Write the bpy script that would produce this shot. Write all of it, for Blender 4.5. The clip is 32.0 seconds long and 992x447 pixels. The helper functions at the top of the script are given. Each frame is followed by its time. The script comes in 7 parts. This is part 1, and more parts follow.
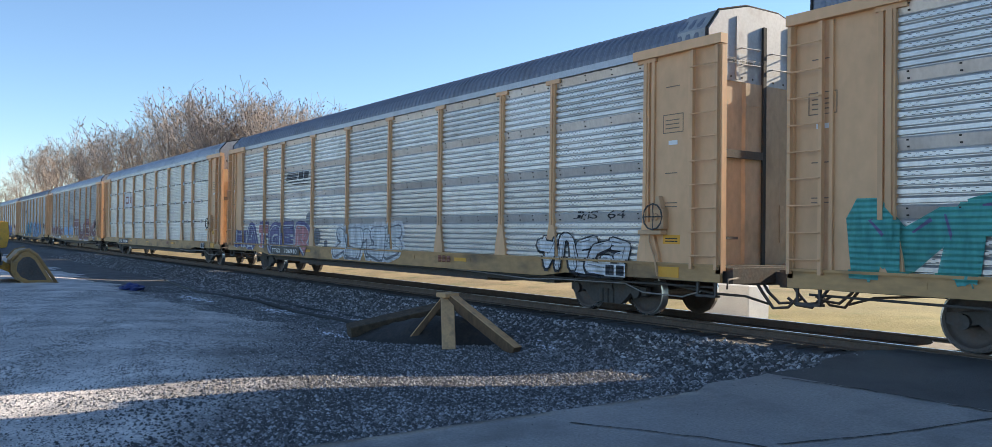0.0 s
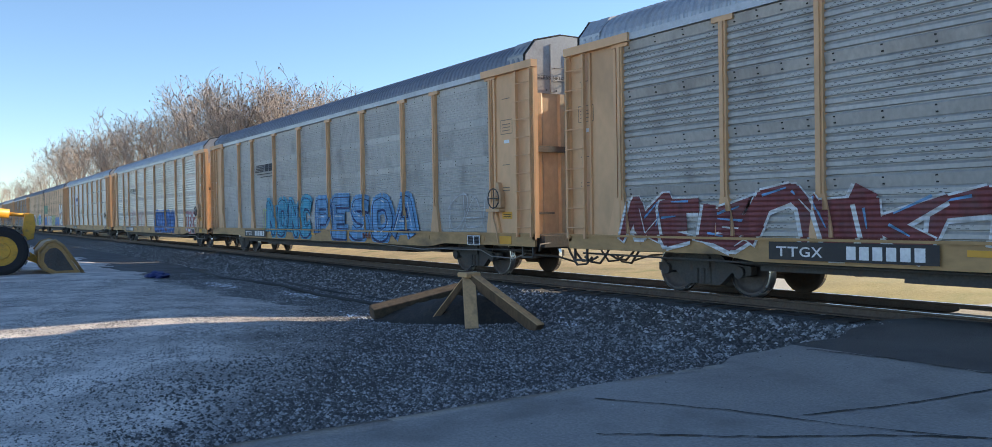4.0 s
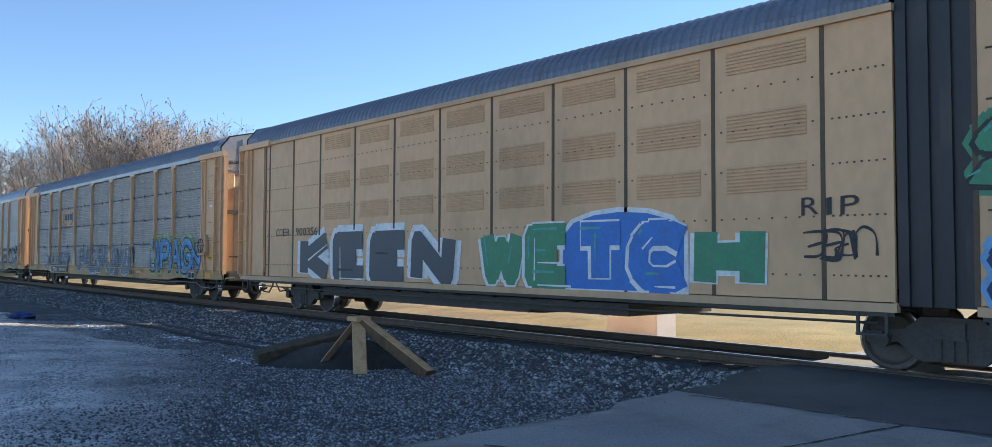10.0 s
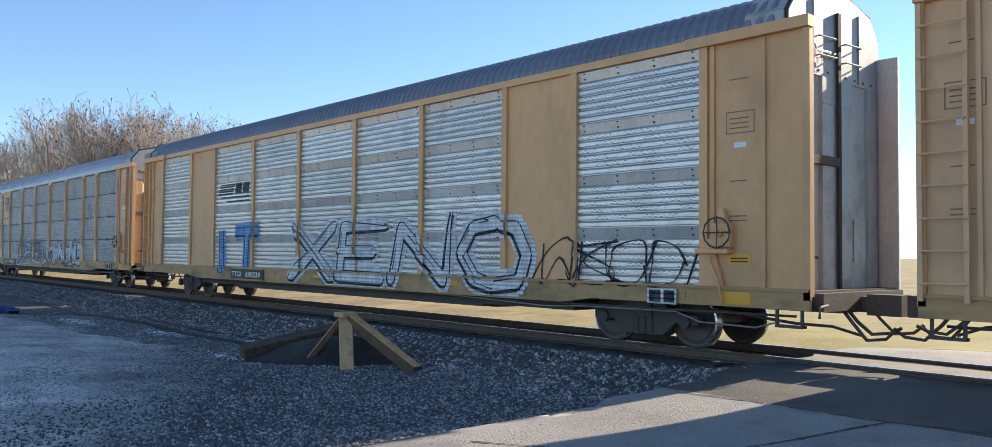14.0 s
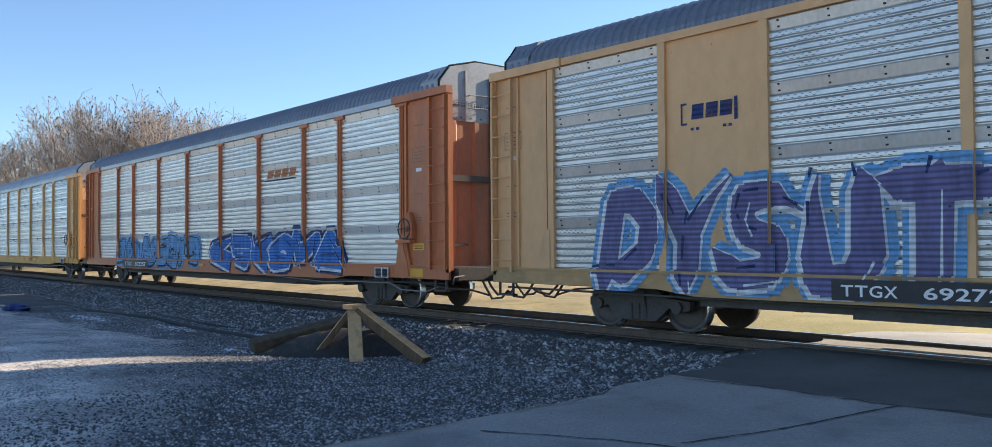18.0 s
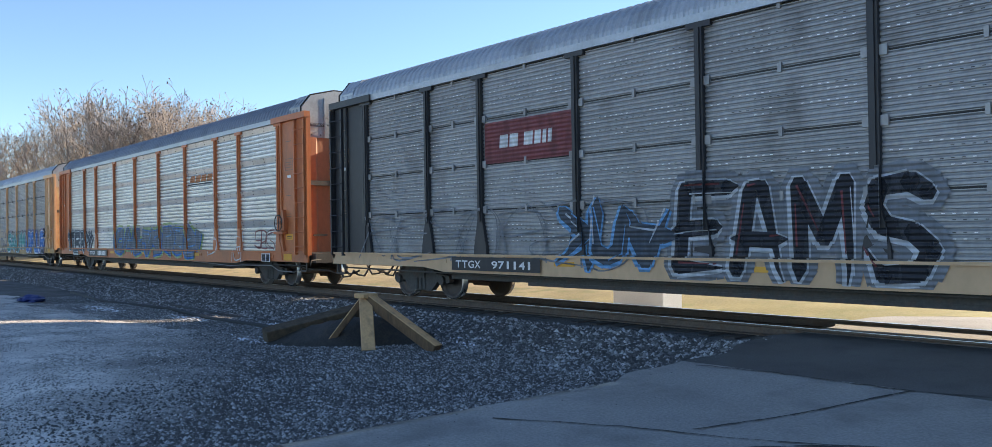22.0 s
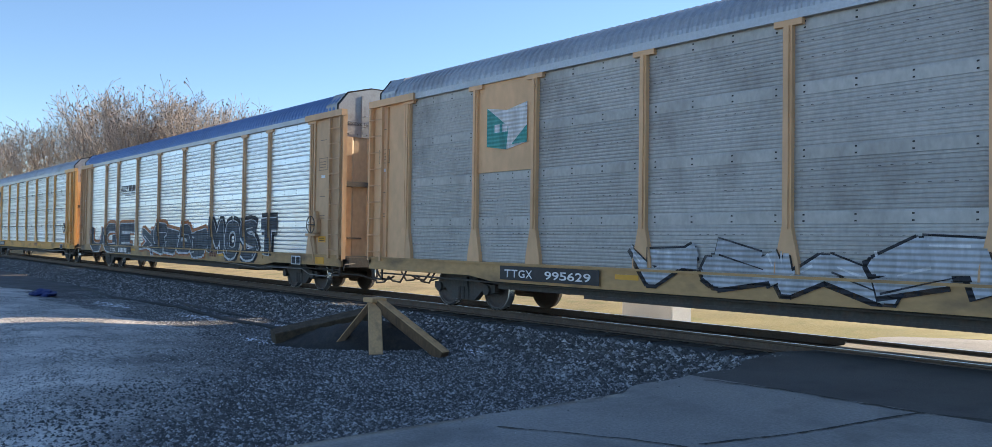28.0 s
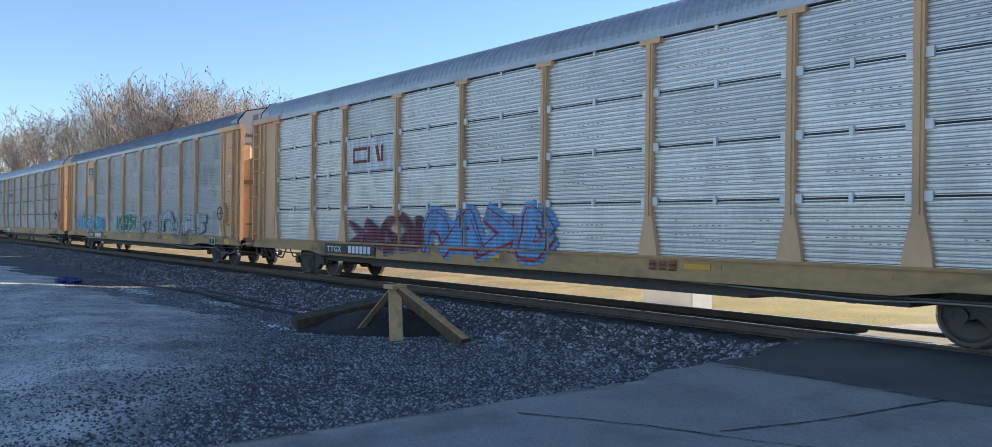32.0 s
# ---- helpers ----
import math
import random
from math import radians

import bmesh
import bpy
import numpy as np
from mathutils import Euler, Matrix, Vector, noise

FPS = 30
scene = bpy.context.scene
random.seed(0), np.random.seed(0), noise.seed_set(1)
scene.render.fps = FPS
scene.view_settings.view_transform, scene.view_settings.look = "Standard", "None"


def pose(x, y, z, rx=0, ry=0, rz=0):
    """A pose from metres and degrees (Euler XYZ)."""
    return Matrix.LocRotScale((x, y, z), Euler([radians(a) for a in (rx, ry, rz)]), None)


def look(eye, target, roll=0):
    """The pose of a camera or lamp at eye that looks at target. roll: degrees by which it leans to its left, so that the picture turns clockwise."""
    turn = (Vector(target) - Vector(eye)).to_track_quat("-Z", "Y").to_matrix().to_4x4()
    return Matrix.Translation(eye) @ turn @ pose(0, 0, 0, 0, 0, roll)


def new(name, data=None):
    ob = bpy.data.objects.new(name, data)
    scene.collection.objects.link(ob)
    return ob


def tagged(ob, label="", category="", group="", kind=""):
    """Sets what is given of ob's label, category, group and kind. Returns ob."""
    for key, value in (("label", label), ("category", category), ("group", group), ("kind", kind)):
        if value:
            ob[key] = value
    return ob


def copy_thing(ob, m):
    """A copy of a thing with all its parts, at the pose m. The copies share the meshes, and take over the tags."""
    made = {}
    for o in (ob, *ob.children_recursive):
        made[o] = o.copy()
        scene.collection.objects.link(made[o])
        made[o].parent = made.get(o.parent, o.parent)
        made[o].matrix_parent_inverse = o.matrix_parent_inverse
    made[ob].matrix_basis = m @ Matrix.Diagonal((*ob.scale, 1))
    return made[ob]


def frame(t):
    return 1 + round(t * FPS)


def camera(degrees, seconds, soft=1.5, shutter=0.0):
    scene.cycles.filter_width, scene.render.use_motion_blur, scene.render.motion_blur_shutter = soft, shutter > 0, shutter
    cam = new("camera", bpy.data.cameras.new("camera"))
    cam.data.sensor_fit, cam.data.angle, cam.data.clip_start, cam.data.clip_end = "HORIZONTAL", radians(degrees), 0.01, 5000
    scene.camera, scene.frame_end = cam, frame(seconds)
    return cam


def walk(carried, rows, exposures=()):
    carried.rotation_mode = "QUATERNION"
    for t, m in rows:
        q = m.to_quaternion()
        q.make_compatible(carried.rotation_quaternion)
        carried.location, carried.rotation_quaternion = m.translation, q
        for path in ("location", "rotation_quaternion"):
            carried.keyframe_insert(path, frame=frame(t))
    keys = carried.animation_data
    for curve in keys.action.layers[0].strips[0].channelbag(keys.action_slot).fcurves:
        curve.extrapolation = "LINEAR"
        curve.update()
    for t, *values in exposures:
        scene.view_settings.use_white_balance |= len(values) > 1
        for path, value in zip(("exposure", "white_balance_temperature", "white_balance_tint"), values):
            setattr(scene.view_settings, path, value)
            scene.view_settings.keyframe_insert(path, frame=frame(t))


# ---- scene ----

# World: x along the track (the train runs towards +x), y away from the camera, z = 0 on top of the rails.
EYE = (0.0, 0.0, 1.58)
SIDE_Y = 11.52          # near side of the cars
TRACK_Y = 13.05         # middle of the track
cam = camera(60.84, 32.0, soft=0.72)
TURNS = [
    (0.0, 55.14, 0.77, -0.69), (0.5, 55.18, 0.66, -0.88), (1.0, 55.43, 0.45, -0.69), (1.5, 55.61, 0.19, -0.17),
    (2.0, 55.5, 0.01, 0.15), (2.5, 55.72, -0.17, 0.44), (4.5, 56.58, -0.75, 0.89), (5.0, 56.36, -0.81, 0.57),
    (5.5, 56.35, -0.84, 0.44), (6.0, 56.16, -0.79, 0.16), (6.5, 55.87, -0.61, -0.27), (7.0, 55.37, -0.17, -0.64),
    (7.5, 54.75, 0.47, -0.95), (8.0, 53.37, 1.05, -0.67), (8.5, 52.16, 1.45, -0.58), (9.0, 51.34, 1.91, -0.55),
    (9.5, 50.18, 2.05, -0.37), (10.0, 49.2, 2.32, -0.24), (10.5, 48.84, 2.54, -0.33), (11.0, 48.51, 2.68, -0.56),
    (11.5, 48.23, 2.74, -0.62), (12.0, 48.1, 2.67, -0.71), (12.5, 48.01, 2.54, -0.65), (13.0, 48.08, 2.4, -0.61),
    (13.5, 48.2, 2.23, -0.5), (14.0, 48.35, 2.08, -0.53), (14.5, 48.54, 1.9, -0.34), (16.5, 48.86, 1.63, 0.02),
    (17.0, 48.9, 1.52, 0.29), (17.5, 48.86, 1.45, 0.35), (18.0, 48.84, 1.4, 0.42), (18.5, 48.74, 1.33, 0.29),
    (19.0, 48.69, 1.19, 0.32), (19.5, 48.66, 1.07, 0.55), (20.0, 48.84, 0.83, 0.9), (20.5, 49.01, 0.76, 0.91),
    (21.0, 49.14, 0.67, 0.88), (21.5, 49.38, 0.57, 0.99), (22.0, 49.55, 0.59, 0.88), (22.5, 49.59, 0.56, 0.6),
    (23.0, 49.57, 0.52, 0.19), (23.5, 49.5, 0.52, 0.11), (24.0, 49.49, 0.48, 0.24), (24.5, 49.57, 0.38, 0.35),
    (25.0, 49.8, 0.3, 0.37), (25.5, 49.91, 0.23, 0.2), (27.5, 50.06, 0.96, -0.87), (28.0, 50.27, 1.13, -0.79),
    (28.5, 50.59, 1.23, -1.01), (29.0, 50.92, 1.13, -1.01), (29.5, 51.29, 1.0, -1.05), (30.0, 51.7, 0.82, -0.97),
    (30.5, 51.97, 0.73, -0.98), (31.0, 52.2, 0.49, -0.8), (31.5, 52.32, 0.26, -0.84), (32.0, 51.61, 0.23, -0.7)]
walk(cam, [(t, pose(*EYE, 90 + pitch, roll, yaw)) for t, yaw, pitch, roll in TURNS],
     exposures=[(0, 0.86, 7310, 11), (2.5, 0.86, 7310, 11), (5, 0.96, 7460, 11), (6, 1.04, 7500, 11), (7, 1.07, 7530, 11), (8, 0.86, 7260, 11), (9, 0.86, 7010, 11), (11, 0.84, 7120, 11),
                (14, 0.90, 7320, 11), (21, 0.88, 7320, 11), (22, 1.07, 7580, 11), (23, 1.10, 7680, 11), (24, 1.10, 7680, 11), (25, 1.07, 7580, 11), (26, 0.97, 7470, 11), (28, 0.88, 7320, 11), (32, 0.90, 7370, 11)])

# ---- light ----
SUN_EL, SUN_AZ = 22.5, 7.0     # degrees up, and from +y towards +x
world = bpy.data.worlds.new("sky")
scene.world = world
world.use_nodes = True
wn = world.node_tree.nodes
sky = wn.new("ShaderNodeTexSky")
sky.sky_type = "NISHITA"
sky.sun_disc = False
sky.sun_elevation, sky.sun_rotation = radians(SUN_EL), radians(SUN_AZ)
sky.air_density, sky.dust_density, sky.ozone_density = 1.0, 0.05, 5.2
sky.altitude = 1150
wn["Background"].inputs[1].default_value = 0.135
world.node_tree.links.new(sky.outputs[0], wn["Background"].inputs[0])
sun_data = bpy.data.lights.new("sun", "SUN")
sun_data.energy, sun_data.angle, sun_data.color = 5.0, radians(0.55), (1.0, 0.90, 0.76)
sun = new("sun", sun_data)
to_sun = Vector((math.sin(radians(SUN_AZ)) * math.cos(radians(SUN_EL)), math.cos(radians(SUN_AZ)) * math.cos(radians(SUN_EL)), math.sin(radians(SUN_EL))))
sun.matrix_world = look(to_sun * 80, (0, 0, 0))

# ---- materials ----


def mat(name, base, rough=0.6, metal=0.0, var=0.18, scale=1.2, grain=28.0, bump=0.15, stain=None, stain_amount=0.0, spread=0.0, stretch=(1, 1, 1)):
    """Colour that varies at two scales, stains, varying gloss and fine relief; spread: difference from object to object."""
    m = bpy.data.materials.new(name)
    m.use_nodes = True
    nt = m.node_tree
    N, L = nt.nodes, nt.links
    b = N["Principled BSDF"]
    co = N.new("ShaderNodeTexCoord")
    info = N.new("ShaderNodeObjectInfo")
    mul = N.new("ShaderNodeVectorMath")
    mul.operation = "MULTIPLY"
    mul.inputs[1].default_value = stretch
    add = N.new("ShaderNodeVectorMath")
    add.operation = "ADD"
    sc = N.new("ShaderNodeMath")
    sc.operation = "MULTIPLY"
    sc.inputs[1].default_value = 37.0
    L.new(info.outputs["Random"], sc.inputs[0])
    L.new(co.outputs["Object"], mul.inputs[0])
    L.new(mul.outputs[0], add.inputs[0])
    L.new(sc.outputs[0], add.inputs[1])
    big, small = N.new("ShaderNodeTexNoise"), N.new("ShaderNodeTexNoise")
    big.inputs["Scale"].default_value, big.inputs["Detail"].default_value = scale, 6.0
    small.inputs["Scale"].default_value, small.inputs["Detail"].default_value = grain, 4.0
    for n in (big, small):
        L.new(add.outputs[0], n.inputs["Vector"])
    mix = N.new("ShaderNodeMath")
    mix.operation = "ADD"
    L.new(big.outputs["Fac"], mix.inputs[0])
    L.new(small.outputs["Fac"], mix.inputs[1])
    ramp = N.new("ShaderNodeMapRange")
    ramp.inputs[1].default_value, ramp.inputs[2].default_value = 0.65, 1.35
    ramp.inputs[3].default_value, ramp.inputs[4].default_value = 1 - var, 1 + var
    L.new(mix.outputs[0], ramp.inputs[0])
    last = ramp.outputs[0]
    if spread:
        sp = N.new("ShaderNodeMapRange")
        sp.inputs[3].default_value, sp.inputs[4].default_value = 1 - spread, 1 + spread
        L.new(info.outputs["Random"], sp.inputs[0])
        mm = N.new("ShaderNodeMath")
        mm.operation = "MULTIPLY"
        L.new(last, mm.inputs[0])
        L.new(sp.outputs[0], mm.inputs[1])
        last = mm.outputs[0]
    col = N.new("ShaderNodeVectorMath")
    col.operation = "SCALE"
    col.inputs[0].default_value = base
    L.new(last, col.inputs["Scale"])
    out = col.outputs[0]
    if stain:
        st = N.new("ShaderNodeTexNoise")
        st.inputs["Scale"].default_value, st.inputs["Detail"].default_value = scale * 2.3, 8.0
        L.new(add.outputs[0], st.inputs["Vector"])
        sr = N.new("ShaderNodeMapRange")
        sr.inputs[1].default_value, sr.inputs[2].default_value = 0.52, 0.72
        sr.inputs[4].default_value = stain_amount
        L.new(st.outputs["Fac"], sr.inputs[0])
        mx = N.new("ShaderNodeMix")
        mx.data_type = "RGBA"
        L.new(sr.outputs[0], mx.inputs[0])
        L.new(out, mx.inputs[6])
        mx.inputs[7].default_value = (*stain, 1)
        out = mx.outputs[2]
    L.new(out, b.inputs["Base Color"])
    rr = N.new("ShaderNodeMapRange")
    rr.inputs[3].default_value, rr.inputs[4].default_value = max(0.05, rough - 0.12), min(1, rough + 0.12)
    L.new(big.outputs["Fac"], rr.inputs[0])
    L.new(rr.outputs[0], b.inputs["Roughness"])
    b.inputs["Metallic"].default_value = metal
    if bump:
        bp = N.new("ShaderNodeBump")
        bp.inputs["Strength"].default_value, bp.inputs["Distance"].default_value = bump, 0.02
        L.new(small.outputs["Fac"], bp.inputs["Height"])
        L.new(bp.outputs[0], b.inputs["Normal"])
    return m


RUST = (0.16, 0.07, 0.035)
DIRT = (0.12, 0.10, 0.08)
SOOT = (0.07, 0.055, 0.045)
BROWN = (0.26, 0.15, 0.08)
streak = (0.7, 0.7, 0.42)
M = {
    "tan": mat("tan paint", (0.76, 0.445, 0.24), 0.55, 0, 0.10, 0.5, 9, 0.05, BROWN, 0.30, 0.05, streak),
    "tan_warm": mat("warm tan paint", (0.76, 0.41, 0.19), 0.55, 0, 0.10, 0.5, 9, 0.05, BROWN, 0.30, 0.05, streak),
    "tan_dull": mat("weathered tan paint", (0.64, 0.40, 0.23), 0.6, 0, 0.12, 0.5, 9, 0.05, BROWN, 0.30, 0.05, streak),
    "yellow": mat("yellow paint", (0.80, 0.43, 0.16), 0.5, 0, 0.10, 0.5, 9, 0.05, BROWN, 0.30, 0.05, streak),
    "orange": mat("orange paint", (0.58, 0.17, 0.06), 0.5, 0, 0.12, 0.8, 14, 0.08, DIRT, 0.3, 0.05, streak),
    "sill_tan": mat("grimy tan sill paint", (0.50, 0.29, 0.125), 0.6, 0, 0.20, 0.7, 10, 0.06, SOOT, 0.85, 0.05, (0.45, 1, 1)),
    "sill_yellow": mat("grimy yellow sill paint", (0.76, 0.37, 0.08), 0.6, 0, 0.18, 0.7, 10, 0.06, SOOT, 0.6, 0.05, (0.45, 1, 1)),
    # door paints: darker copies, with the shade at the car ends in their colour
    "door": mat("shaded tan door paint", (0.54, 0.39, 0.25), 0.65, 0, 0.16, 0.8, 14, 0.1, (0.16, 0.12, 0.09), 0.5, 0.08, streak),
    "door_orange": mat("shaded orange door paint", (0.40, 0.15, 0.07), 0.6, 0, 0.14, 0.8, 14, 0.1, (0.14, 0.08, 0.06), 0.4, 0.05, streak),
    "channel": mat("dark brown channel paint", (0.13, 0.085, 0.05), 0.7, 0, 0.2, 0.8, 14, 0.1),
    "black": mat("black paint", (0.028, 0.028, 0.032), 0.5, 0, 0.2, 0.8, 14, 0.08, DIRT, 0.3, 0.05, streak),
    "silver": mat("galvanised steel", (0.62, 0.61, 0.595), 0.40, 0.72, 0.14, 0.9, 24, 0.05, (0.30, 0.29, 0.28), 0.35, 0.10, streak),
    # blue of the reflected sky is put into this steel's colour
    "sky_tinted": mat("bright galvanised steel with sky blue tint", (0.77, 0.82, 0.87), 0.34, 0.82, 0.10, 0.9, 24, 0.05, (0.4, 0.4, 0.4), 0.2, 0.08, streak),
    "bright": mat("bright galvanised steel", (0.76, 0.74, 0.71), 0.40, 0.72, 0.10, 0.9, 24, 0.05, (0.4, 0.4, 0.4), 0.2, 0.08, streak),
    "lip": mat("pale slots for daylight through holes", (0.80, 0.80, 0.80), 0.45, 0.3, 0.2, 0.9, 24, 0.0),
    "dull": mat("dull galvanised steel", (0.44, 0.43, 0.415), 0.55, 0.40, 0.18, 0.8, 20, 0.05, (0.18, 0.16, 0.15), 0.5, 0.08, streak),
    "brown": mat("grimy galvanised steel", (0.37, 0.34, 0.32), 0.52, 0.40, 0.2, 0.8, 20, 0.05, (0.12, 0.10, 0.09), 0.5, 0.08, streak),
    "grey_black": mat("grimy black panel steel", (0.30, 0.30, 0.305), 0.48, 0.45, 0.2, 0.8, 20, 0.05, (0.06, 0.05, 0.05), 0.5, 0.10, streak),
    "roof_grey": mat("grey roof steel", (0.42, 0.44, 0.47), 0.45, 0.5, 0.15, 0.5, 18, 0.05, DIRT, 0.3),
    "roof_dark": mat("dark roof steel", (0.20, 0.22, 0.26), 0.5, 0.45, 0.18, 0.5, 18, 0.05, DIRT, 0.3),
    "roof_blue": mat("blue roof steel", (0.12, 0.22, 0.42), 0.45, 0.4, 0.15, 0.5, 18, 0.05, DIRT, 0.2),
    "roof_pale": mat("pale galvanised hood", (0.36, 0.365, 0.37), 0.5, 0.2, 0.14, 0.9, 18, 0.05, DIRT, 0.45),
    "under": mat("grimy underframe steel", (0.085, 0.078, 0.072), 0.75, 0.1, 0.3, 2.0, 20, 0.2, RUST, 0.3),
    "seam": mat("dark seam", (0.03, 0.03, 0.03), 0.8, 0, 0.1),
    "pipe": mat("dusty pipe steel", (0.34, 0.31, 0.28), 0.5, 0.4, 0.2, 3, 20, 0.05),
    "wheel": mat("rusty wheel steel", (0.11, 0.09, 0.08), 0.6, 0.4, 0.25, 3, 20, 0.1, RUST, 0.4),
    "tread": mat("polished wheel rim", (0.62, 0.60, 0.58), 0.28, 1.0, 0.1, 3, 20, 0.02),
    "rail": mat("rusty rail web", (0.14, 0.10, 0.075), 0.8, 0.2, 0.3, 4, 30, 0.2, RUST, 0.5),
    "railhead": mat("polished rail head", (0.55, 0.53, 0.52), 0.3, 1.0, 0.1, 4, 30, 0.03),
    "white": mat("white paint", (0.80, 0.80, 0.80), 0.5, 0, 0.06, 1, 14, 0.03),
    "stripe": mat("yellow reflective stripe", (0.80, 0.38, 0.04), 0.5, 0, 0.06, 1, 14, 0.03),
    "ink": mat("faded stencil paint", (0.20, 0.14, 0.10), 0.6, 0, 0.1),
    "stone": mat("ballast stone", (0.212, 0.208, 0.203), 0.85, 0, 0.3, 3.0, 40, 0.3),
    "grit": mat("pale yard grit", (0.47, 0.45, 0.43), 0.9, 0, 0.3, 3.0, 40, 0.3),
    "tie": mat("weathered sleeper wood", (0.08, 0.065, 0.055), 0.9, 0, 0.3, 2, 30, 0.4, stretch=(4, 0.5, 4)),
    "timber": mat("tan painted timber", (0.62, 0.36, 0.17), 0.7, 0, 0.16, 2.5, 22, 0.3, (0.22, 0.14, 0.08), 0.55, 0.08, (1, 1, 0.5)),
    "dark_timber": mat("dark brown timber", (0.15, 0.085, 0.045), 0.85, 0, 0.3, 3, 26, 0.4, (0.05, 0.03, 0.02), 0.6, 0.05, (1, 1, 0.3)),
    "old_beam": mat("dark weathered beam", (0.095, 0.066, 0.040), 0.9, 0, 0.35, 3, 22, 0.5, (0.03, 0.022, 0.016), 0.7),
    "asphalt": mat("old asphalt", (0.31, 0.295, 0.275), 0.9, 0, 0.30, 0.6, 34, 0.7, (0.17, 0.165, 0.155), 0.7),
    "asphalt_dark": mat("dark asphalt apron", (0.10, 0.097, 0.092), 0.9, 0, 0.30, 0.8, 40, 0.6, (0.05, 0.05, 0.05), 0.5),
    "dirt": mat("packed gravel dirt", (0.20, 0.185, 0.17), 0.95, 0, 0.60, 0.8, 34, 1.0, (0.10, 0.095, 0.09), 0.7),
    "bed": mat("ballast bed of small stone", (0.105, 0.103, 0.10), 0.95, 0, 0.65, 1.2, 26, 1.0, (0.05, 0.05, 0.05), 0.6),
    "grass": mat("dry winter grass", (0.30, 0.225, 0.11), 0.95, 0, 0.5, 0.5, 16, 1.0, (0.13, 0.14, 0.05), 0.85),
    # sheet colour also carries the shade on the beams' sides
    "sheet": mat("dusty black sheet and beam shade", (0.032, 0.027, 0.022), 0.7, 0, 0.4, 3, 20, 0.5, (0.08, 0.06, 0.04), 0.5),
    "crack": mat("dark crack lines", (0.05, 0.048, 0.045), 0.95, 0, 0.2, 4, 40, 0.2),
    "snow": mat("old snow", (0.78, 0.80, 0.84), 0.7, 0, 0.08, 4, 30, 0.3),
    "bark": mat("grey brown bark", (0.24, 0.20, 0.18), 0.9, 0, 0.2, 1, 10, 0.2),
    "twig": mat("pale brown twigs", (0.50, 0.40, 0.31), 0.9, 0, 0.25, 0.5, 6, 0.0, None, 0, 0.2),
    "branch": mat("grey brown branches", (0.36, 0.30, 0.26), 0.9, 0, 0.25, 0.5, 6, 0.0, None, 0, 0.2),
    "seed": mat("dark dry seed heads", (0.14, 0.105, 0.09), 0.9, 0, 0.2, 2, 10, 0.0),
    "machine": mat("dusty machine yellow paint", (0.72, 0.36, 0.04), 0.5, 0, 0.14, 2, 20, 0.05, (0.24, 0.15, 0.07), 0.55),
    "lug": mat("dusty tyre lug", (0.16, 0.14, 0.12), 0.85, 0, 0.2, 3, 30, 0.2),
    "bucket": mat("worn rusty bucket steel", (0.42, 0.25, 0.10), 0.55, 0.4, 0.3, 2, 20, 0.1, (0.30, 0.26, 0.22), 0.5),
    "rubber": mat("black tyre rubber", (0.018, 0.018, 0.02), 0.8, 0, 0.2, 3, 30, 0.2),
    "cloth_blue": mat("blue tarpaulin", (0.012, 0.03, 0.14), 0.6, 0, 0.2, 6, 30, 0.2),
    "concrete": mat("white concrete", (0.72, 0.71, 0.70), 0.85, 0, 0.1, 2, 30, 0.1),
    "cable": mat("dark cable", (0.025, 0.025, 0.025), 0.7, 0, 0.1),
}


def speckled(m, low, high):
    """Makes every small stone of a joined mesh its own shade."""
    nt = m.node_tree
    geo = nt.nodes.new("ShaderNodeNewGeometry")
    r = nt.nodes.new("ShaderNodeMapRange")
    r.inputs[3].default_value, r.inputs[4].default_value = low, high
    p = nt.nodes.new("ShaderNodeMath")
    p.operation = "POWER"
    p.inputs[1].default_value = 2.6
    nt.links.new(geo.outputs["Random Per Island"], p.inputs[0])
    nt.links.new(p.outputs[0], r.inputs[0])
    b = nt.nodes["Principled BSDF"]
    src = b.inputs["Base Color"].links[0].from_socket
    v = nt.nodes.new("ShaderNodeVectorMath")
    v.operation = "SCALE"
    nt.links.new(src, v.inputs[0])
    nt.links.new(r.outputs[0], v.inputs["Scale"])
    nt.links.new(v.outputs[0], b.inputs["Base Color"])


speckled(M["stone"], 0.32, 2.5)
speckled(M["grit"], 0.40, 1.7)


